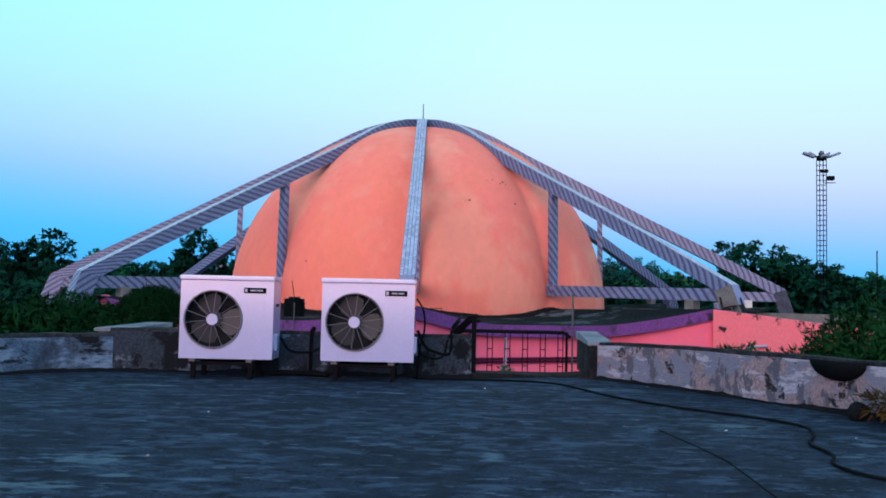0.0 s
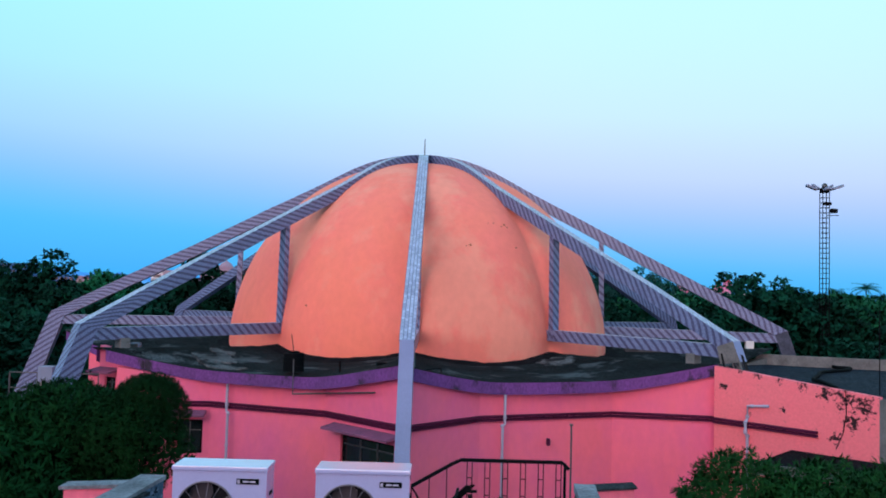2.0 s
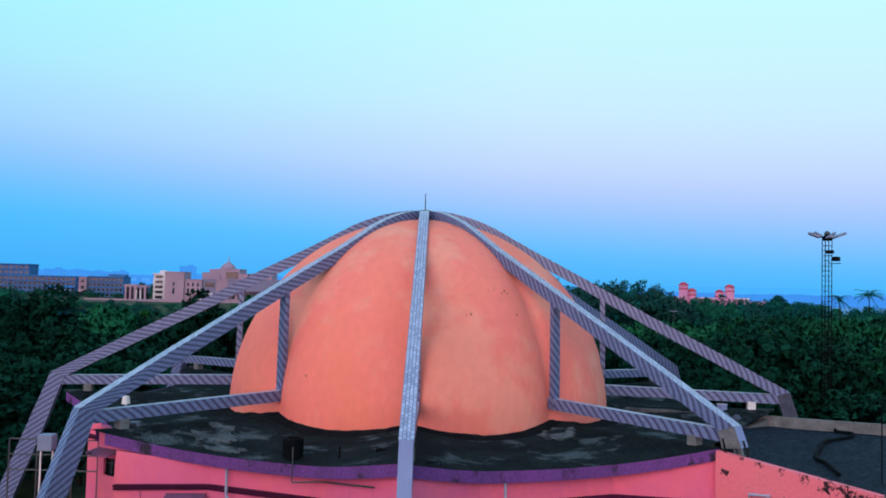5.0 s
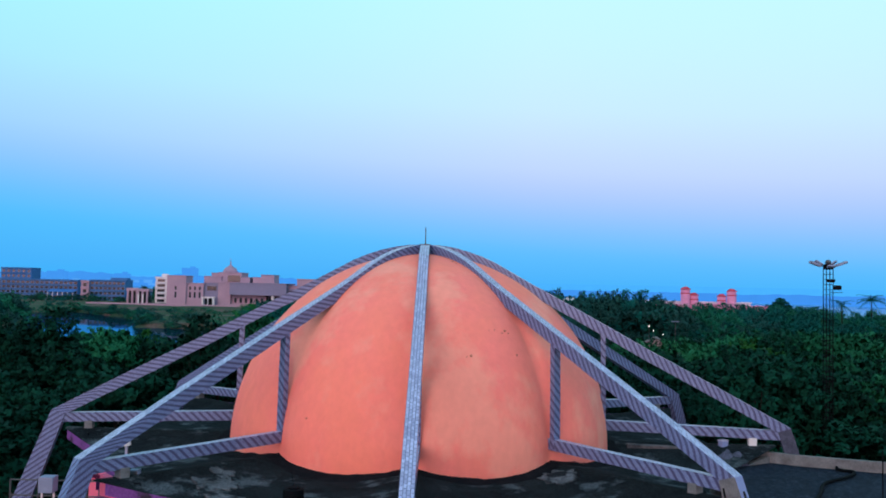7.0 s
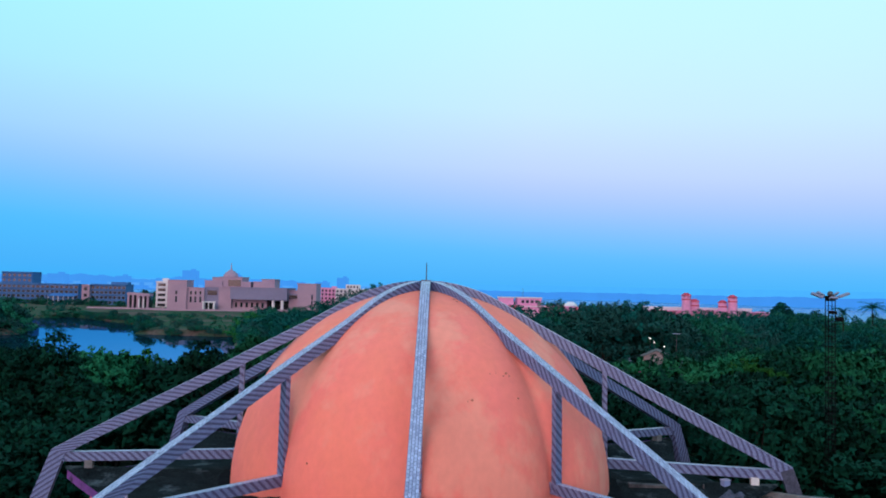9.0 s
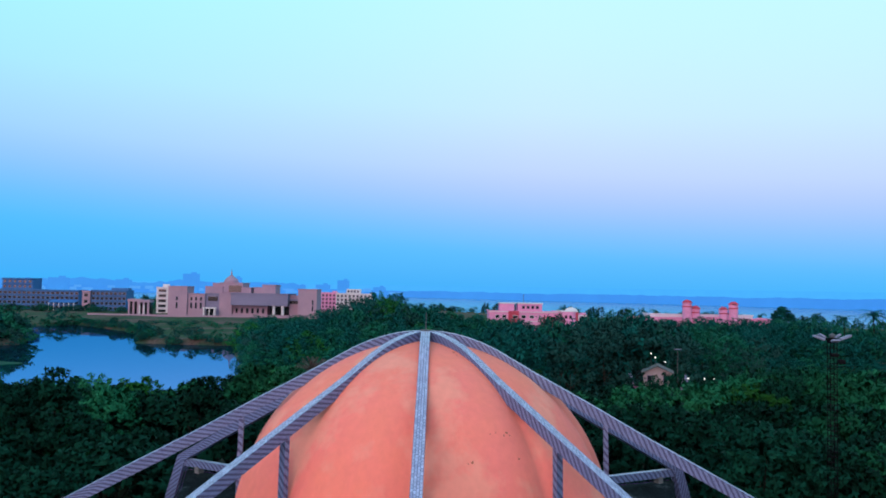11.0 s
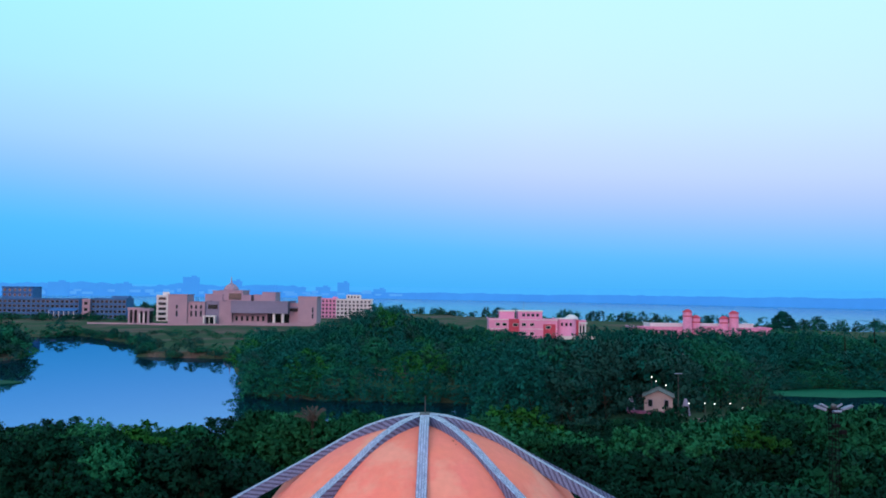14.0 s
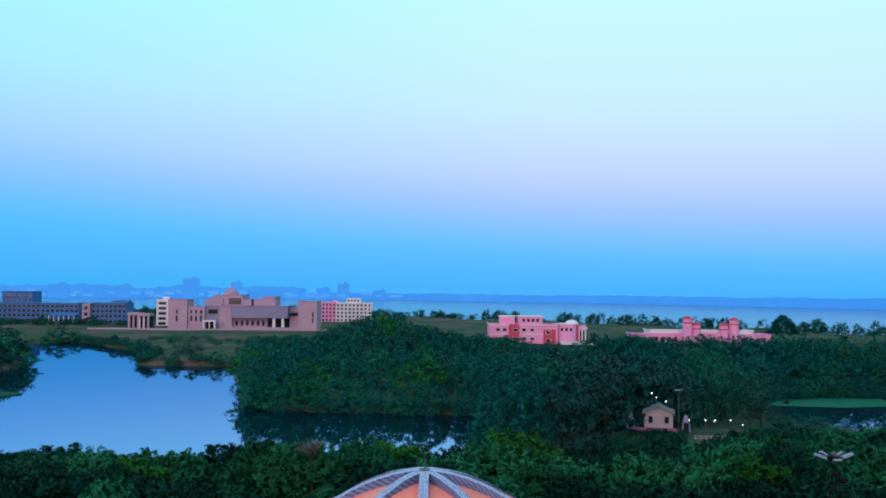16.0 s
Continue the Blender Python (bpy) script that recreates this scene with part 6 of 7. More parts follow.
for r, z in ((4.7, 14.4), (4.5, 15.2), (3.7, 16.3), (2.5, 17.3), (1.2, 18.1), (0.5, 18.7)):
    rows.append([bm.verts.new((-147 + r * math.cos(2 * math.pi * k / 24), 547 + r * math.sin(2 * math.pi * k / 24), z)) for k in range(24)])
for a, b in zip(rows, rows[1:]):
    for k in range(24):
        bm.faces.new((a[k], a[(k + 1) % 24], b[(k + 1) % 24], b[k]))
bm.faces.new(rows[-1])
cap = part("small_dome", bm, M_SANDSTONE, museum, smooth=True)
part("spire", tube(bmesh.new(), [(-147, 547, 18.6), (-147, 547, 20.2), (-147, 547, 23.0)], 0.6, 8, 0.15), M_SANDSTONE, cap)
part("recess", boxed((-142.0, 537.9, 9.6), (8.2, 0.5, 4.2)), M_GLASS, museum, "dark wide window under the dome")
part("recess", boxed((-152.2, 522.9, 3.0), (6.0, 0.5, 2.8)), M_GLASS, museum)
for x in (-174.5, -165.6, -162.6, -159.4):
    windows(museum, x - 0.9, x + 0.9, -3.8, 0.8, 521.5 if x > -168 else 520, 1, 1, 1.1, 3.6)
    windows(museum, x - 0.9, x + 0.9, 1.3, 4.3, 521.5 if x > -168 else 520, 1, 1, 1.1, 2.2)
windows(museum, -138.5, -118, -6.4, -2.2, 523.5, 6, 1, 1.4, 3.0)
windows(museum, -88.5, -85.5, -4, 3.5, 518, 1, 2, 0.8, 3.0)
part("doorway", boxed((-110, 530.8, -4.9), (13.0, 0.4, 6.6)), M_GLASS, museum)
port = part("portal", box(box(box(boxed((-155.6, 516, B + 3.0), (1.0, 2.2, 6.0)), (-148.8, 516, B + 3.0), (1.0, 2.2, 6.0)), (-152.2, 516, B + 5.6), (8.2, 2.6, 0.8)), (-152.2, 515.4, B + 2.6), (0.5, 0.5, 5.2)), M_FARWHITE, museum, "white entrance portal")
part("doorway", boxed((-152.2, 518.6, B + 2.6), (5.6, 0.3, 5.0)), M_GLASS, port)
for x in (-112, -106.3):
    part("column", tube(bmesh.new(), [(x, 519.5, B), (x, 519.5, -0.8)], 0.95, 12), M_FARWHITE, museum, "white column")
part("terrace_wall", boxed((-118, 512, B + 0.9), (50, 0.5, 2.2)), M_SANDSTONE, museum)
part("boundary_wall", boxed((-150, 505, B + 0.6), (150, 0.4, 1.5)), M_SANDSTONE, museum, "long low boundary wall")

gate = thing("gatehouse", (0, 0, 0), "twin sandstone gate pavilions by the field", "building")
for x0, x1, y, top in ((-206, -199, 521, 2.0), (-197.6, -190.6, 516, 1.6)):
    block(gate, "roof", x0 - 0.4, x1 + 0.4, y - 0.5, y + 7, top - 1.6, top, M_SANDSTONE)
    # solid dark block stands in for the shade inside the openings
    block(gate, "wall", x0, x1, y + 3, y + 7, B, top - 1.6, M_GLASS)
    for x in (x0 + 0.6, (x0 + x1) / 2, x1 - 0.6):
        part("pillar", boxed((x, y, (B + top) / 2 - 0.8), (1.1, 1.1, top - 1.6 - B)), M_SANDSTONE, gate)
for x in (-196.4, -193.6):
    part("pillar", boxed((x, 515.2, B + 3.4), (0.7, 0.7, 6.8)), M_FARWHITE, gate, "white pillar")


def storeys(label, name, x0, x1, y, top, mat, cols, rows, deep=14, group="distant blocks", ribbed=False, room=None):
    """A plain block whose storeys show as sill bands and columns between deep dark windows."""
    t = thing(name, ((x0 + x1) / 2, y, B), label, "building", group)
    hw, high = (x1 - x0) / 2, top - B
    block(t, "wall", -hw, hw, 0, deep, 0, high, mat, 0.4)
    step = high / rows
    for k in range(rows):
        part("floor_band", boxed((0, -0.25, step * (k + 1) - 0.25), (2 * hw + 0.3, 0.9, 0.5)), mat, t)
    wide = 2 * hw / cols
    windows(t, -hw, hw, 0.0, high - 0.4, 0, cols, rows, wide * (0.62 if ribbed else 0.42), step * 0.46)
    if room:
        part("roof_room", boxed((hw * room[0], deep / 2, high + room[2] / 2), (room[1], 6, room[2])), mat, t)
    return t


storeys("grey concrete office block above the hostels", "office_block", -338, -315, 612, 14.2, M_FARWALL, 6, 6)
storeys("long grey unfinished hostel block with open storeys", "hostel_block", -345, -274, 600, 5.9, M_FARWALL, 20, 4, ribbed=True)
storeys("grey unfinished block with a raised stair tower", "hostel_block", -260.4, -234.8, 590, 6.4, M_FARWALL, 8, 4, room=(0.5, 12.4, 2.0), ribbed=True)
storeys("narrow brownish end house of an unfinished block", "end_house", -266.2, -260.6, 588, 5.6, M_SANDSTONE, 1, 3)
white = storeys("white house with stepped balconies", "white_house", -202, -194, 560, 9.4, M_FARWHITE, 1, 5, deep=10, ribbed=True)
part("roof_sign", boxed((1.5, 3, 19.2), (4.5, 0.5, 2.0)), M_FARWHITE, white)
storeys("pink block of flats with small windows", "flats", -102.3, -90.7, 650, 7.2, M_FARPINK, 4, 5, room=(0.7, 3.0, 1.6))
flats = storeys("white block of flats with a raised middle", "flats", -90.5, -62.4, 650, 6.8, M_FARWHITE, 9, 5)
part("raised_storey", boxed((-0.6, 6, 17.0), (10.9, 10, 3.8)), M_FARWHITE, flats)
windows(flats, -5.5, 4.5, 15.6, 18.6, 1.0, 4, 1, 1.1, 1.4)
shed = thing("market_shed", (-279.6, 588, B), "long low shed with a blue sheet roof", "shed")
part("roof", prism(bmesh.new(), [(-9.8, -4), (9.8, -4), (9.8, 5), (-9.8, 5)], [5.6, 5.6, 7.4, 7.4], [5.9, 5.9, 7.7, 7.7]), M_FARBLUE, shed)
for i in range(6):
    part("post", boxed((-9 + 3.6 * i, -3.6, 2.9), (0.4, 0.4, 5.8)), M_FARWHITE, shed)

# pink institute with red panels
inst = thing("pink_institute", (0, 392, B + 1.0), "pink institute with red panels, flat roofs and a small white dome", "building")
block(inst, "wall", 19.2, 52, 0, 18, 0, 9.0, M_FARPINK, 0.45)
block(inst, "upper_storey", 24.5, 31.6, 3, 12, 9.0, 12.7, M_FARPINK, 0.0)
block(inst, "upper_storey", 33.4, 45.2, 4, 15, 9.0, 12.9, M_FARPINK, 0.0)
for x0, x1, y0, y1 in ((24.1, 32.0, 2.6, 12.4), (33.0, 45.6, 3.6, 15.4)):
    part("roof_slab", boxed(((x0 + x1) / 2, (y0 + y1) / 2, 12.95), (x1 - x0, y1 - y0, 0.5)), M_FARWHITE, inst)
part("cornice", boxed((35.6, -0.12, 8.95), (33.2, 0.6, 0.35)), M_FARWHITE, inst, "pale cornice along the flat roof")
part("ledge", boxed((35.6, -0.1, 4.55), (33.0, 0.5, 0.3)), M_FARWHITE, inst)
for x0, x1, top in ((28.6, 33.6, 9.3), (45.2, 51.0, 6.9)):
    part("red_panel", boxed(((x0 + x1) / 2, -0.3, top / 2), (x1 - x0, 0.7, top)), M_FARRED, inst)
for x in (23.4, 26.6, 35.9, 39.8):
    windows(inst, x - 1.2, x + 1.2, 5.3, 8.0, 0, 1, 1, 1.9, 1.3, sill=True)
    windows(inst, x - 1.2, x + 1.2, 1.0, 3.7, 0, 1, 1, 1.9, 1.3, sill=True)
for x, z in ((31.9, 5.7), (31.9, 1.6), (47.6, 4.6), (47.6, 0.8)):
    windows(inst, x - 1.4, x + 1.2, z - 0.5, z + 2.2, -0.66, 1, 1, 2.2, 1.2, sill=True)
windows(inst, 35, 44, 10.0, 12.2, 4, 4, 1, 1.2, 1.2)
part("tower", tube(bmesh.new(), [(57.0, 5, 0), (57.0, 5, 9.4)], 5.1, 28), M_FARPINK, inst, "round pink stair tower")
part("tower_rim", tube(bmesh.new(), [(57.0, 5, 9.35), (57.0, 5, 9.75)], 5.3, 28), M_FARWHITE, inst)
bm = bmesh.new()
bmesh.ops.create_uvsphere(bm, u_segments=20, v_segments=10, radius=1.0, matrix=Matrix.Translation((59.6, 6, 8.6)) @ Matrix.Diagonal((3.5, 3.5, 2.9, 1)))
part("small_dome", bm, M_FARWHITE, inst, "small white dome", smooth=True)
for a in (-32, -8, 16):
    part("window", boxed((57.0 + 5.1 * math.sin(radians(a)), 5 - 5.1 * math.cos(radians(a)), 6.9), (1.1, 0.5, 1.5)), M_GLASS, inst)
part("red_panel", boxed((61.9, 3.2, 4.6), (1.0, 3.0, 9.2)), M_FARRED, inst)
block(inst, "porch", 62.4, 66.4, 5, 15, 0, 8.4, M_FARPINK, 0.4)
for x in (62.9, 64.4, 65.9):
    part("porch_column", boxed((x, 3.2, 3.6), (0.55, 0.55, 7.2)), M_FARWHITE, inst)
part("porch_roof", boxed((64.4, 4.2, 7.5), (5.0, 3.2, 0.6)), M_FARWHITE, inst)
windows(inst, 62.8, 66.0, 1, 7.0, 5, 2, 1, 1.0, 4.2)
block(inst, "low_wing", 53, 70, -6, 0, 0, 1.4, M_FARWHITE, 0.3)
part("mast", tube(bmesh.new(), [(36.5, 8, 13), (36.5, 8, 17.5)], 0.12, 6), M_STEEL, inst)

# long pink house with round towers
fort = thing("towered_house", (0, 288, -8), "long low pink house with round red-capped towers", "building")
block(fort, "wing", 65.5, 84, 4, 14, 0, 11.0, M_FARPINK, 0.3)
block(fort, "wing", 101, 114, 2, 14, 0, 11.0, M_FARPINK, 0.3)
block(fort, "white_range", 72.8, 110, 8, 18, 0, 12.1, M_FARWHITE, 0.3)
block(fort, "gate_wall", 88, 97.5, 2, 8, 0, 11.4, M_FARPINK, 0.3)
windows(fort, 66, 82, 7.5, 11, 4, 7, 1, 0.9, 1.5)
windows(fort, 103, 113, 7.5, 10.6, 2, 4, 1, 0.9, 1.5)
for x, y, r, top in ((84.5, 1.8, 1.6, 17.6), (87.7, 2.6, 1.55, 15.5), (97.6, 2.6, 1.5, 15.3), (100.9, 1.8, 1.6, 17.2)):
    tw = part("tower", tube(bmesh.new(), [(x, y, 0), (x, y, top - 1.0)], r, 16), M_FARPINK, fort, "round pink tower with a red cap")
    part("cap", tube(bmesh.new(), [(x, y, top - 1.0), (x, y, top - 0.5), (x, y, top)], r * 1.25, 16, 0.3), M_FARRED, tw)
    part("band", tube(bmesh.new(), [(x, y, top - 2.6), (x, y, top - 2.2)], r * 1.06, 16), M_FARRED, tw)

# garden hut with its lamps
hut = thing("garden_hut", (33.5, 131, -3.45), "small cream hut with a gable roof and two windows", "hut", turn=-14.5)
bm = bmesh.new()
ends = [[bm.verts.new((x, y, z)) for x, z in ((-2.2, 0), (2.2, 0), (2.2, 2.5), (0, 3.45), (-2.2, 2.5))] for y in (0, 4.5)]
for k in range(5):
    bm.faces.new((ends[0][k], ends[0][(k + 1) % 5], ends[1][(k + 1) % 5], ends[1][k]))
bm.faces.new(ends[0])
bm.faces.new(ends[1][::-1])
part("wall", bm, M_CREAM, hut, "cream wall")
for e in (-1, 1):
    part("roof_slope", bar(bmesh.new(), (e * 2.5, 2.1, 2.40), (0, 2.1, 3.54), 5.2, 0.12), M_CONCRETE, hut)
for x in (-1.25, 1.25):
    win = part("window", boxed((x, -0.03, 1.45), (0.75, 0.1, 1.15)), M_GREYSTONE, hut)
    part("pane", boxed((x, -0.07, 1.45), (0.6, 0.06, 1.0)), M_GLASS, win)
part("plinth", boxed((-1.0, -0.8, 0.05), (7.6, 1.2, 0.35)), M_SHADE, hut, "faded red painted plinth")
for x in (-4.3, 4.2):
    bm = tube(bmesh.new(), [(x, 0.4, 0), (x, 0.4, 1.3), (x, 0.4, 2.0), (x, 0.4, 2.6)], 0.75, 12, 0.25)
    kio = tagged(part("arched_kiosk", bm, M_GREYSTONE, None, at=pose(33.5, 131, -3.75, 0, 0, -14.5)), "small grey arched kiosk beside the hut", "kiosk", "kiosks by the hut")
    part("niche", boxed((x, -0.50, 0.8), (0.75, 0.25, 1.5)), M_GLASS, kio)
part("dark_door", boxed((-3.0, 0.8, 1.3), (0.9, 0.3, 2.7)), M_GLASS, hut)


def globe_lamp(x, y, z, high):
    t = thing("garden_lamp", (x, y, z - high), "lit round garden lamp on a thin pale post", "lamp", "garden lamps")
    part("post", tube(bmesh.new(), [(0, 0, -0.3), (0, 0, high - 0.1)], 0.03, 6), M_STEEL, t)
    bm = bmesh.new()
    bmesh.ops.create_uvsphere(bm, u_segments=12, v_segments=8, radius=0.10, matrix=Matrix.Translation((0, 0, high)))
    part("globe", bm, M_LAMP, t, "glowing white globe", smooth=True)


for x, z in ((37.5, -1.55), (40.0, -1.53), (41.5, -1.6), (43.9, -1.5), (45.8, -2.18)):
    globe_lamp(x, 128, z, 2.3)
for x, y, z, h in ((33.2, 134, 1.84, 5.4), (33.9, 134, 1.16, 5.0), (35.5, 134, 0.5, 4.2), (48.0, 165, -2.5, 3.4), (53.4, 128, -3.6, 2.6), (7.6, 272, -3.8, 4.4)):
    globe_lamp(x, y, z, h)
post = thing("street_lamp", (36.4, 130, -4.0), "tall thin lamp post with a flat double head", "street lamp")
part("pole", tube(bmesh.new(), [(0, 0, -0.2), (0, 0, 6.8)], 0.07, 8, 0.6), M_STEEL, post)
part("head", boxed((0, 0, 6.85), (1.2, 0.4, 0.12), bevel=0.03), M_HEAD, post)
fence = thing("garden_fence", (42, 126, -4.3), "low tan garden fence on the slope", "fence")
for i in range(12):
    part("post", boxed((-4.2 + 0.85 * i, 0, 0.25), (0.1, 0.1, 1.0)), M_SANDSTONE, fence)
for z in (0.3, 0.65):
    part("rail", boxed((0.4, 0, z), (9.6, 0.08, 0.08)), M_SANDSTONE, fence)

# floating weed on the mere and on the pond
bm = bmesh.new()
pts = [(74, 213), (88, 219), (104, 222), (116, 220), (112, 206), (98, 203), (84, 205), (75, 207)]
bm.faces.new([bm.verts.new((x, y, WATER + 0.05)) for x, y in pts])
tagged(part("floating_weed", bm, M_LEAF[0], None), "bright green floating weed on the mere", "weed", kind="stuff")
bm = bmesh.new()
pts = [(-128, 222), (-113, 216), (-112, 214), (-116, 208), (-124, 206), (-135, 210)]
prism(bm, pts, WATER - 0.4, WATER + 0.25)
tagged(part("reed_islet", bm, M_NEAR[2], None), "dark green reed islet in the pond", "islet", kind="structure")

# the far bank and its skyline, beyond the river; their haze is a painted glow
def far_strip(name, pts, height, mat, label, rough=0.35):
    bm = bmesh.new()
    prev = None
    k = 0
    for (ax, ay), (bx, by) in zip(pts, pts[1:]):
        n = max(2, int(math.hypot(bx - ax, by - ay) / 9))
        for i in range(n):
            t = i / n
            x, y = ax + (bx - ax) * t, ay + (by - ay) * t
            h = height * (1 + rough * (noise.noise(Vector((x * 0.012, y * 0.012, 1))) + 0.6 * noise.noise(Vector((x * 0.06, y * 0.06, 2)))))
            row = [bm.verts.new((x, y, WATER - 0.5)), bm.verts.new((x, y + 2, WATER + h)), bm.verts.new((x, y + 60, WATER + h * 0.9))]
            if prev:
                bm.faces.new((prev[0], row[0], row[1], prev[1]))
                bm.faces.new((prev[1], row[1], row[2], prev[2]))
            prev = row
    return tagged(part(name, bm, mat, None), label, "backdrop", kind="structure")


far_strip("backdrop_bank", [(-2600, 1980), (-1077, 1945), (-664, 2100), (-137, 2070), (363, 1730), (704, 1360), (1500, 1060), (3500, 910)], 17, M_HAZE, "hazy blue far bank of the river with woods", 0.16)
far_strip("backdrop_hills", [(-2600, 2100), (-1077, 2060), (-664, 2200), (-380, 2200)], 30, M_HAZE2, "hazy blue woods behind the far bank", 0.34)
# added sky-coloured strip that covers the ground's far edge
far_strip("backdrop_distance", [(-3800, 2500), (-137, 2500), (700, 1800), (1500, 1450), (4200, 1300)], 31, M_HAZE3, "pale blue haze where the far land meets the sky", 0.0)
bm = bmesh.new()
hr = random.Random(12)
for i in range(46):
    x = hr.uniform(-1050, -120)
    y = float(np.interp(x, (-1077, -664, -137), (1945, 2100, 2070))) - 12
    w, h = hr.uniform(8, 26), hr.uniform(4, 9)
    box(bm, (x, y, WATER + hr.uniform(3, 13) + h / 2), (w, 6, h))
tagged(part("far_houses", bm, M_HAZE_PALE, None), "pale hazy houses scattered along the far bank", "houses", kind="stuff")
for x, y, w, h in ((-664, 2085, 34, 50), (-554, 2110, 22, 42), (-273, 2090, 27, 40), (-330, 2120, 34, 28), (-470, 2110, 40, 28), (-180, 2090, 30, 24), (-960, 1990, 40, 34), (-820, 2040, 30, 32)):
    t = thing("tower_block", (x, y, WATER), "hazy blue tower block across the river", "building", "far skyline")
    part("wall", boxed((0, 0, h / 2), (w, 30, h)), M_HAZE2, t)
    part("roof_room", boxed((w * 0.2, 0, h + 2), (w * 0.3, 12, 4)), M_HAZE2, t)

# ---- floodlight mast ----
mast = thing("floodlight_mast", (21.75, 46.5, -5.9), "dark steel lattice mast with floodlights", "mast")
top = 15.0
for sx in (-0.19, 0.19):
    for sy in (-0.19, 0.19):
        part("chord", boxed((sx, sy, top / 2), (0.035, 0.035, top)), M_IRON, mast)
for i in range(int(top / 0.29)):
    bm = bmesh.new()
    z = 0.15 + 0.29 * i
    ring(bm, -0.2, 0.2, -0.2, 0.2, 0.02, z - 0.013, z + 0.013, pose(0, 0, 0, 90, 0, 0))
    part("rung", bm, M_IRON, mast)
part("platform", boxed((0, 0, top + 0.08), (0.42, 0.42, 0.3), bevel=0.04), M_IRON, mast)
bm = bmesh.new()
bmesh.ops.create_uvsphere(bm, u_segments=12, v_segments=8, radius=0.16, matrix=Matrix.Translation((0, 0, top + 0.34)))
part("beacon", bm, M_STEEL, mast, smooth=True)
for e, lift in ((-1, 0.16), (1, 0.22)):
    arm = part("arm", bar(bmesh.new(), (e * 0.15, 0, top + 0.10), (e * 0.5, 0, top + 0.14), 0.05, 0.05), M_IRON, mast)
    part("floodlight", box(bmesh.new(), (0, 0, 0), (0.66, 0.30, 0.15), Matrix.Translation((e * 0.75, 0, top + 0.14 + lift * 0.6)) @ pose(0, 0, 0, 0, -e * 20, 0), bevel=0.05), M_HEAD, arm, "grey floodlight head")
for sx, sy, lift, tilt in ((-0.42, 0.32, 0.30, 30), (0.42, 0.32, 0.30, -30), (0.0, -0.42, 0.10, 0)):
    arm = part("arm", bar(bmesh.new(), (sx * 0.3, sy * 0.3, top + 0.10), (sx * 0.8, sy * 0.8, top + 0.06 + lift * 0.8), 0.05, 0.05), M_IRON, mast)
    part("floodlight", box(bmesh.new(), (0, 0, 0), (0.46, 0.28, 0.12), Matrix.Translation((sx, sy, top + lift)) @ pose(0, 0, 0, -20, tilt, 0), bevel=0.04), M_HEAD, arm, "grey floodlight head")
part("lamp_box", boxed((0.02, -0.26, top - 0.72), (0.44, 0.24, 0.18), bevel=0.04), M_IRON, mast)
part("floodlight", box(bmesh.new(), (0.48, -0.1, top - 1.10), (0.40, 0.26, 0.26), None, bevel=0.07), M_IRON, mast, "square floodlight head")
part("bracket", bar(bmesh.new(), (0.1, -0.1, top - 1.38), (0.75, -0.1, top - 1.36), 0.05, 0.04), M_IRON, mast)


# ---- small things on the roofs and the terrace ----
tank = thing("water_tank", (-5.0, 27.55, 0.02), "black plastic drum tank on the hall's roof edge", "tank")
part("body", tube(bmesh.new(), [(0, 0, 0), (0, 0, 0.10), (0, 0, 0.54), (0, 0, 0.60)], 0.36, 20, 0.94), M_BLACK, tank)
for z in (0.16, 0.30, 0.44):
    part("hoop", tube(bmesh.new(), [(0, 0, z - 0.02), (0, 0, z + 0.02)], 0.372, 20), M_BLACK, tank)
part("lid", tube(bmesh.new(), [(0, 0, 0.60), (0, 0, 0.66)], 0.2, 16), M_BLACK, tank)
part("aerial", tube(bmesh.new(), [(-0.02, 0.1, 0.6), (-0.12, 0.1, 1.22)], 0.012, 5), M_IRON, tank)
for x, y, z, s, mat, label in ((-2.0, 27.2, 0.12, (0.35, 0.25, 0.3), M_BLACK, "small black box on the roof"), (-3.4, 27.3, 0.03, (0.07, 0.07, 0.4), M_IRON, "short dark stub pipe on the roof")):
    tagged(part("roof_box", boxed((x, y, z + s[2] / 2), s, bevel=0.015), mat, None), label, "box")

heap = thing("tarpaulin_heap", (12.75, 37.0, -0.14), "crumpled dark tarpaulin heaped on the annex roof", "tarpaulin", turn=12)
bm = bmesh.new()
bmesh.ops.create_grid(bm, x_segments=22, y_segments=14, size=1.0)
for v in bm.verts:
    x, y = v.co.x, v.co.y
    hump = max(0.0, 1 - x * x) ** 0.7 * max(0.0, 1 - y * y) ** 0.7
    fold = noise.noise(Vector((x * 2.2, y * 1.6, 4.0))) + 0.6 * abs(noise.noise(Vector((x * 5.0, y * 4.0, 9.0))))
    v.co = Vector((x * 0.92 + 0.06 * fold, y * 0.55, 0.01 + hump * (0.42 + 0.34 * fold + 0.16 * x)))
ext = bmesh.ops.solidify(bm, geom=bm.faces[:], thickness=0.015)
part("sheet", bm, M_SLATE, heap)
crate = thing("blue_crate", (12.95, 38.0, -0.14), "small pale blue crate on the annex roof", "crate", turn=25)
part("body", boxed((0, 0, 0.42), (0.36, 0.28, 0.84), bevel=0.02), M_LEGPAINT, crate)
part("lid", boxed((0, 0, 0.86), (0.40, 0.32, 0.05), bevel=0.015), M_PVC, crate)

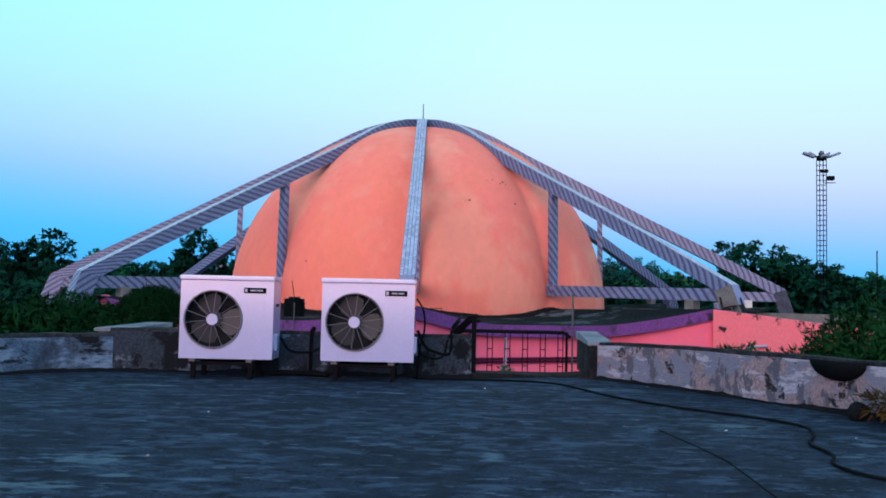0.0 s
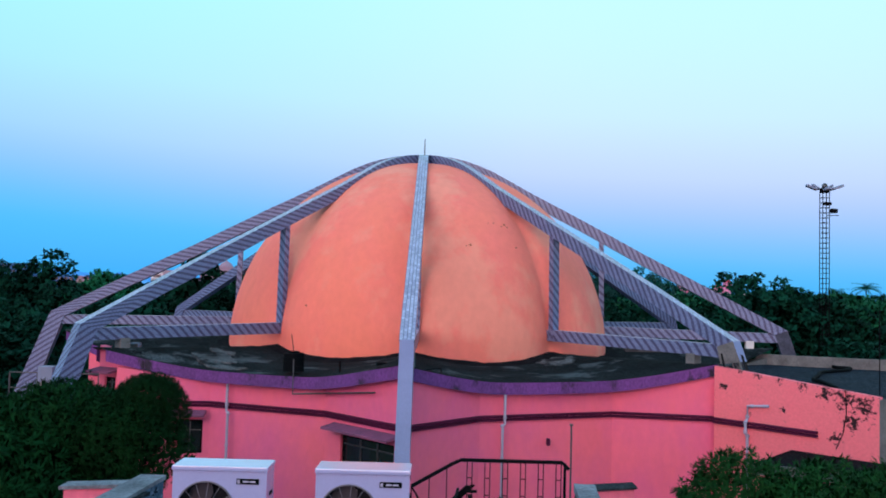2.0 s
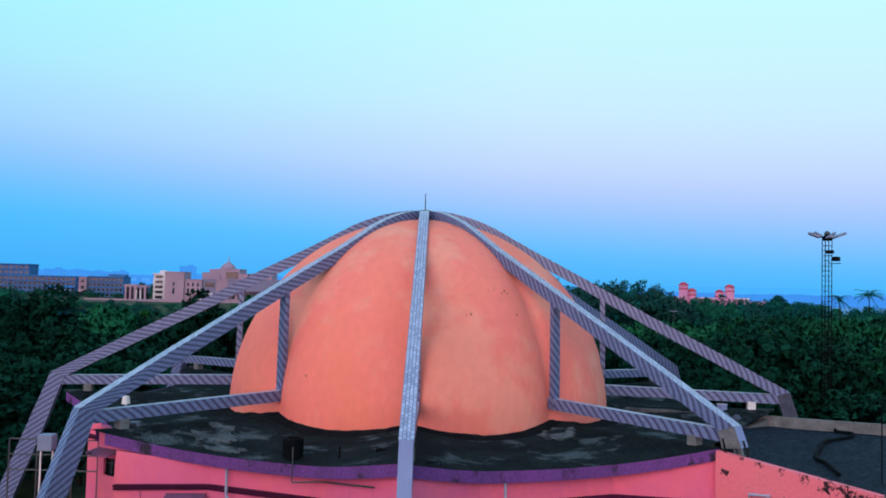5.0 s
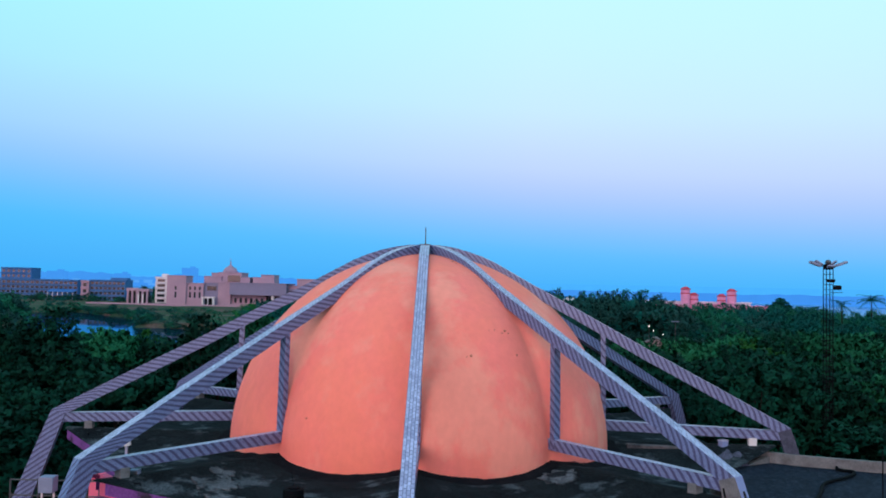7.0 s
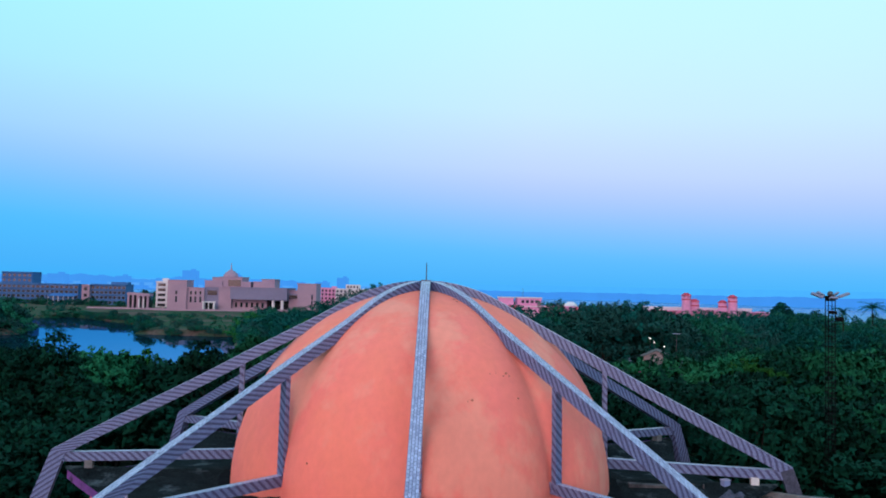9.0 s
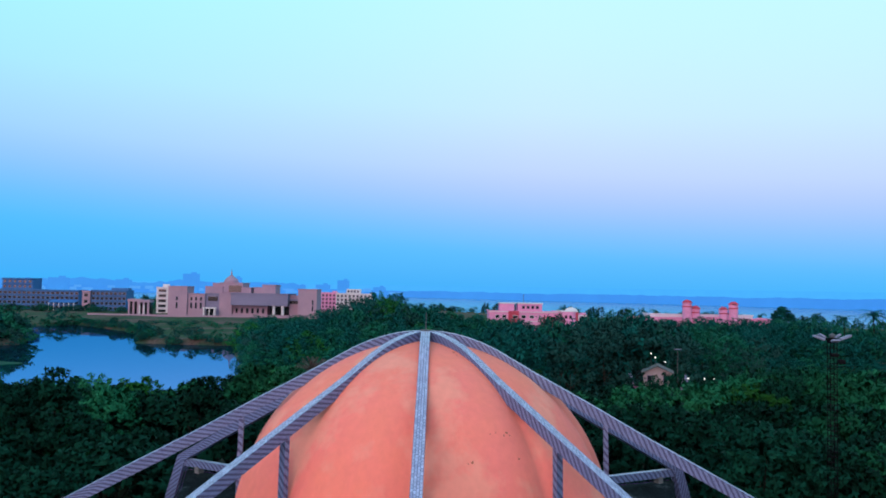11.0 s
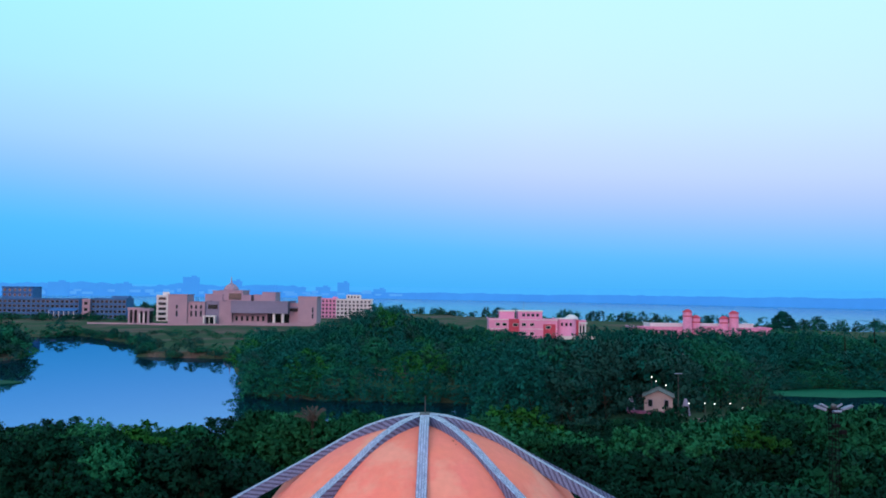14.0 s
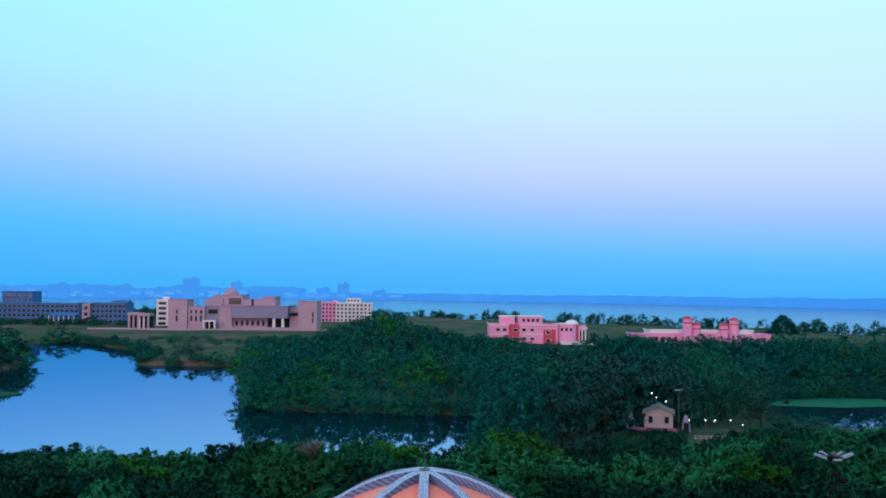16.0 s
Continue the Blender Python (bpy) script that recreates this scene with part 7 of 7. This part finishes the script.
# refrigerant pipes beside the second unit and a cable on the floor
for line, r, label in (
        ([(-0.26, 8.45, 0.52), (-0.18, 8.5, 0.36), (-0.10, 8.6, 0.30), (0.08, 8.6, 0.28), (0.10, 8.62, 0.52), (0.16, 8.62, 0.62), (0.22, 9.2, 0.66)], 0.016, "insulated pipe running from the cooling unit"),
        ([(-0.26, 8.45, 0.44), (-0.2, 8.5, 0.26), (0.0, 8.58, 0.24), (0.06, 8.6, 0.42), (0.14, 8.62, 0.56), (0.2, 9.2, 0.6)], 0.012, "thin pipe running from the cooling unit"),
        ([(-0.27, 8.42, 0.85), (-0.20, 8.45, 0.72), (-0.19, 8.5, 0.52), (-0.24, 8.55, 0.3), (-0.26, 8.6, 0.02)], 0.010, "black cable hanging off the cooling unit"),
        ([(-1.69, 8.5, 0.42), (-1.6, 8.55, 0.28), (-1.42, 8.6, 0.26), (-1.30, 8.62, 0.30)], 0.014, "pipe between the cooling units"),
        ([(-1.40, 8.7, 0.0), (-1.40, 8.72, 0.46), (-1.37, 8.74, 0.5)], 0.022, "upright black pipe against the parapet"),
        ([(-0.3, 8.62, 0.012), (0.02, 8.6, 0.012), (0.7, 8.56, 0.012), (1.18, 8.36, 0.012), (1.55, 7.4, 0.012), (1.96, 6.74, 0.012), (2.43, 6.23, 0.012), (2.61, 5.86, 0.012), (2.51, 5.5, 0.012), (2.34, 5.17, 0.012), (2.31, 4.81, 0.012), (2.18, 4.48, 0.012), (2.35, 4.1, 0.012), (3.1, 3.7, 0.012)], 0.010, "black cable lying across the terrace"),
        ([(-1.9, 8.66, 0.02), (-1.6, 8.6, 0.04), (-1.4, 8.66, 0.03), (-1.2, 8.62, 0.02)], 0.03, "black hose coiled behind the units")):
    tagged(part("pipe", tube(bmesh.new(), smooth_line(line), r, 7), M_BLACK, None, smooth=True), label, "pipe")
gate_bits = thing("folded_gate", (0.12, 9.35, 0.0), "folded black iron gate leaning by the stair", "gate")
for i in range(4):
    part("slat", bar(bmesh.new(), (-0.02 + 0.03 * i, 0.02 * i, 0.45), (0.20 + 0.03 * i, 0.02 * i, 0.66), 0.014, 0.022), M_IRON, gate_bits)
part("handle", bar(bmesh.new(), (0.18, 0, 0.60), (0.32, 0, 0.60), 0.02, 0.03), M_IRON, gate_bits)
bm = prism(bmesh.new(), [(-3.86, 9.0), (-3.52, 9.0), (-3.42, 10.3), (-3.74, 10.3)], 0.415, [0.45, 0.45, 0.47, 0.47])
tagged(part("slab_piece", bm, M_CAP_PALE_BLUE, None), "pale concrete slab on the back of the parapet", "slab")
bm = prism(bmesh.new(), [(-3.84, 9.05), (-3.54, 9.05), (-3.44, 10.28), (-3.72, 10.28)], -0.3, 0.414)
tagged(part("parapet_back", bm, M_PARAPET_BLUE, None), "short parapet running back from the corner", "parapet", kind="structure")
basin = bmesh.new()
bmesh.ops.create_uvsphere(basin, u_segments=20, v_segments=10, radius=1.0, matrix=pose(3.27, 6.69, 0.43, 0, 0, -62) @ Matrix.Diagonal((0.27, 0.12, 0.17, 1)))
bmesh.ops.delete(basin, geom=[v for v in basin.verts if v.co.z > 0.44], context="VERTS")
bmesh.ops.solidify(basin, geom=basin.faces[:], thickness=0.02)
tagged(part("basin", basin, M_BLACK, None, smooth=True), "black plastic basin sunk in the parapet's top", "basin")
pole = thing("stair_pole", (1.95, 12.15, -0.4), "thin dark pole at the stair's corner", "pole")
part("rod", tube(bmesh.new(), [(0, 0, 0), (0, 0, 1.32)], 0.015, 6), M_STEEL, pole)
part("knob", boxed((0, 0, 1.33), (0.045, 0.045, 0.03)), M_STEEL, pole)
# plants
SPRIG = leaf_mesh("leaves", 81, M_LEAF[1], 16, 9, 0.16, 0.3, (0.13, 0.06), rosette=True)
pl = thing("potted_plant", (0.92, 12.0, -0.37), "small green plant on the stair landing", "plant")
part("pot", tube(bmesh.new(), [(0, 0, 0), (0, 0, 0.07)], 0.05, 10, 1.3), M_DARK_CONC, pl)
part("leaves", SPRIG, None, pl, at=Matrix.Translation((0, 0, 0.05)) @ Matrix.Diagonal((0.6, 0.6, 0.7, 1)))
bm = tube(bmesh.new(), [(1.50, 5.6, 0.006), (1.58, 5.0, 0.006), (1.61, 4.56, 0.006), (1.55, 3.78, 0.006), (1.42, 2.6, 0.006)], 0.003, 5)
tagged(part("wire", bm, M_BLACK, None), "thin black wire lying on the terrace", "wire")
rr = random.Random(3)
for i in range(14):
    x, y = rr.uniform(-3.2, 3.0), rr.uniform(3.2, 8.4)
    if x > 2.2 and y > 7:
        continue
    s = rr.uniform(0.004, 0.011)
    bm = bmesh.new()
    bmesh.ops.create_icosphere(bm, subdivisions=1, radius=s, matrix=pose(x, y, s * 0.35, 0, 0, rr.uniform(0, 180)) @ Matrix.Diagonal((1.5, 0.9, 0.55, 1)))
    tagged(part("pebble", bm, M_PARAPET if i % 3 else M_WHITE, None), "small pale crumb of plaster on the terrace", "pebble", "plaster crumbs on the terrace")
bm = bmesh.new()
bmesh.ops.create_icosphere(bm, subdivisions=2, radius=0.09, matrix=pose(3.22, 6.30, 0.06, 0, 0, 20) @ Matrix.Diagonal((1.1, 0.8, 1.0, 1)))
for v in bm.verts:
    v.co += 0.02 * noise.noise_vector(v.co * 9)
tagged(part("stone", bm, M_TAR, None), "black tar-covered stone at the parapet's foot", "stone")
DRY = leaf_mesh("grass", 82, M_DRYWEED, 22, 10, 0.12, 0.16, (0.12, 0.016), rosette=True)
for x, y in ((3.36, 6.12), (3.42, 5.95), (3.50, 5.8), (3.46, 5.62), (3.40, 5.72), (3.54, 6.0)):
    t = thing("dry_weed", (x, y, 0), "tuft of dry orange-brown weed at the parapet's foot", "weed", "weeds by the parapet")
    part("tuft", DRY, None, t, at=Matrix.Diagonal((0.9, 0.9, 1.9, 1)))
box_white = thing("meter_box", (-16.4, 34.0, GROUND), "white metal box on posts beside the hall", "box")
part("case", boxed((0, 0, 4.55), (0.60, 0.5, 0.66), bevel=0.03), M_HEAD, box_white)
for x in (-0.25, 0.25):
    part("post", boxed((x, 0, 2.12), (0.06, 0.06, 4.24)), M_WHITE, box_white)
frame_rail = thing("pipe_railing", (0, 34.8, GROUND), "grey pipe railing beside the hall's ribs", "railing")
for x in (-18.4, -17.2, -15.7, -14.6, -13.8):
    part("upright", tube(bmesh.new(), [(x, 0, 0), (x, 0, 4.5)], 0.035, 6), M_STEEL, frame_rail)
for z in (3.2, 3.85, 4.5):
    part("rail", tube(bmesh.new(), [(-18.4, 0, z), (-13.8, 0, z)], 0.03, 6), M_STEEL, frame_rail)
vent = thing("vent_pipe", (-13.2, 34.0, 0.0), "short roof vent pipe with a white cap", "vent")
part("pipe", tube(bmesh.new(), [(0, 0, -0.1), (0, 0, 0.68)], 0.06, 10), M_PVC, vent)
part("cap", tube(bmesh.new(), [(0, 0, 0.62), (0, 0, 0.86), (0, 0, 0.94)], 0.18, 14, 0.6), M_WHITE, vent, "white cap")
jb = thing("junction_box", (-11.15, 29.5, 0.10), "grey junction box under the rib's elbow", "box")
part("case", boxed((0.05, 0, 0.33), (0.34, 0.3, 0.5), bevel=0.02), M_HEAD, jb)
part("door", boxed((0.05, -0.16, 0.33), (0.28, 0.02, 0.42), bevel=0.006), M_STEEL, jb)
part("side_plate", boxed((-0.28, 0.0, 0.25), (0.2, 0.25, 0.34), bevel=0.02), M_PVC, jb)
part("cable", tube(bmesh.new(), smooth_line([(-0.3, -0.1, 0.4), (-0.5, -0.1, 0.55), (-0.55, -0.05, 0.2), (-0.8, -0.1, 0.05)]), 0.015, 5), M_BLACK, jb)
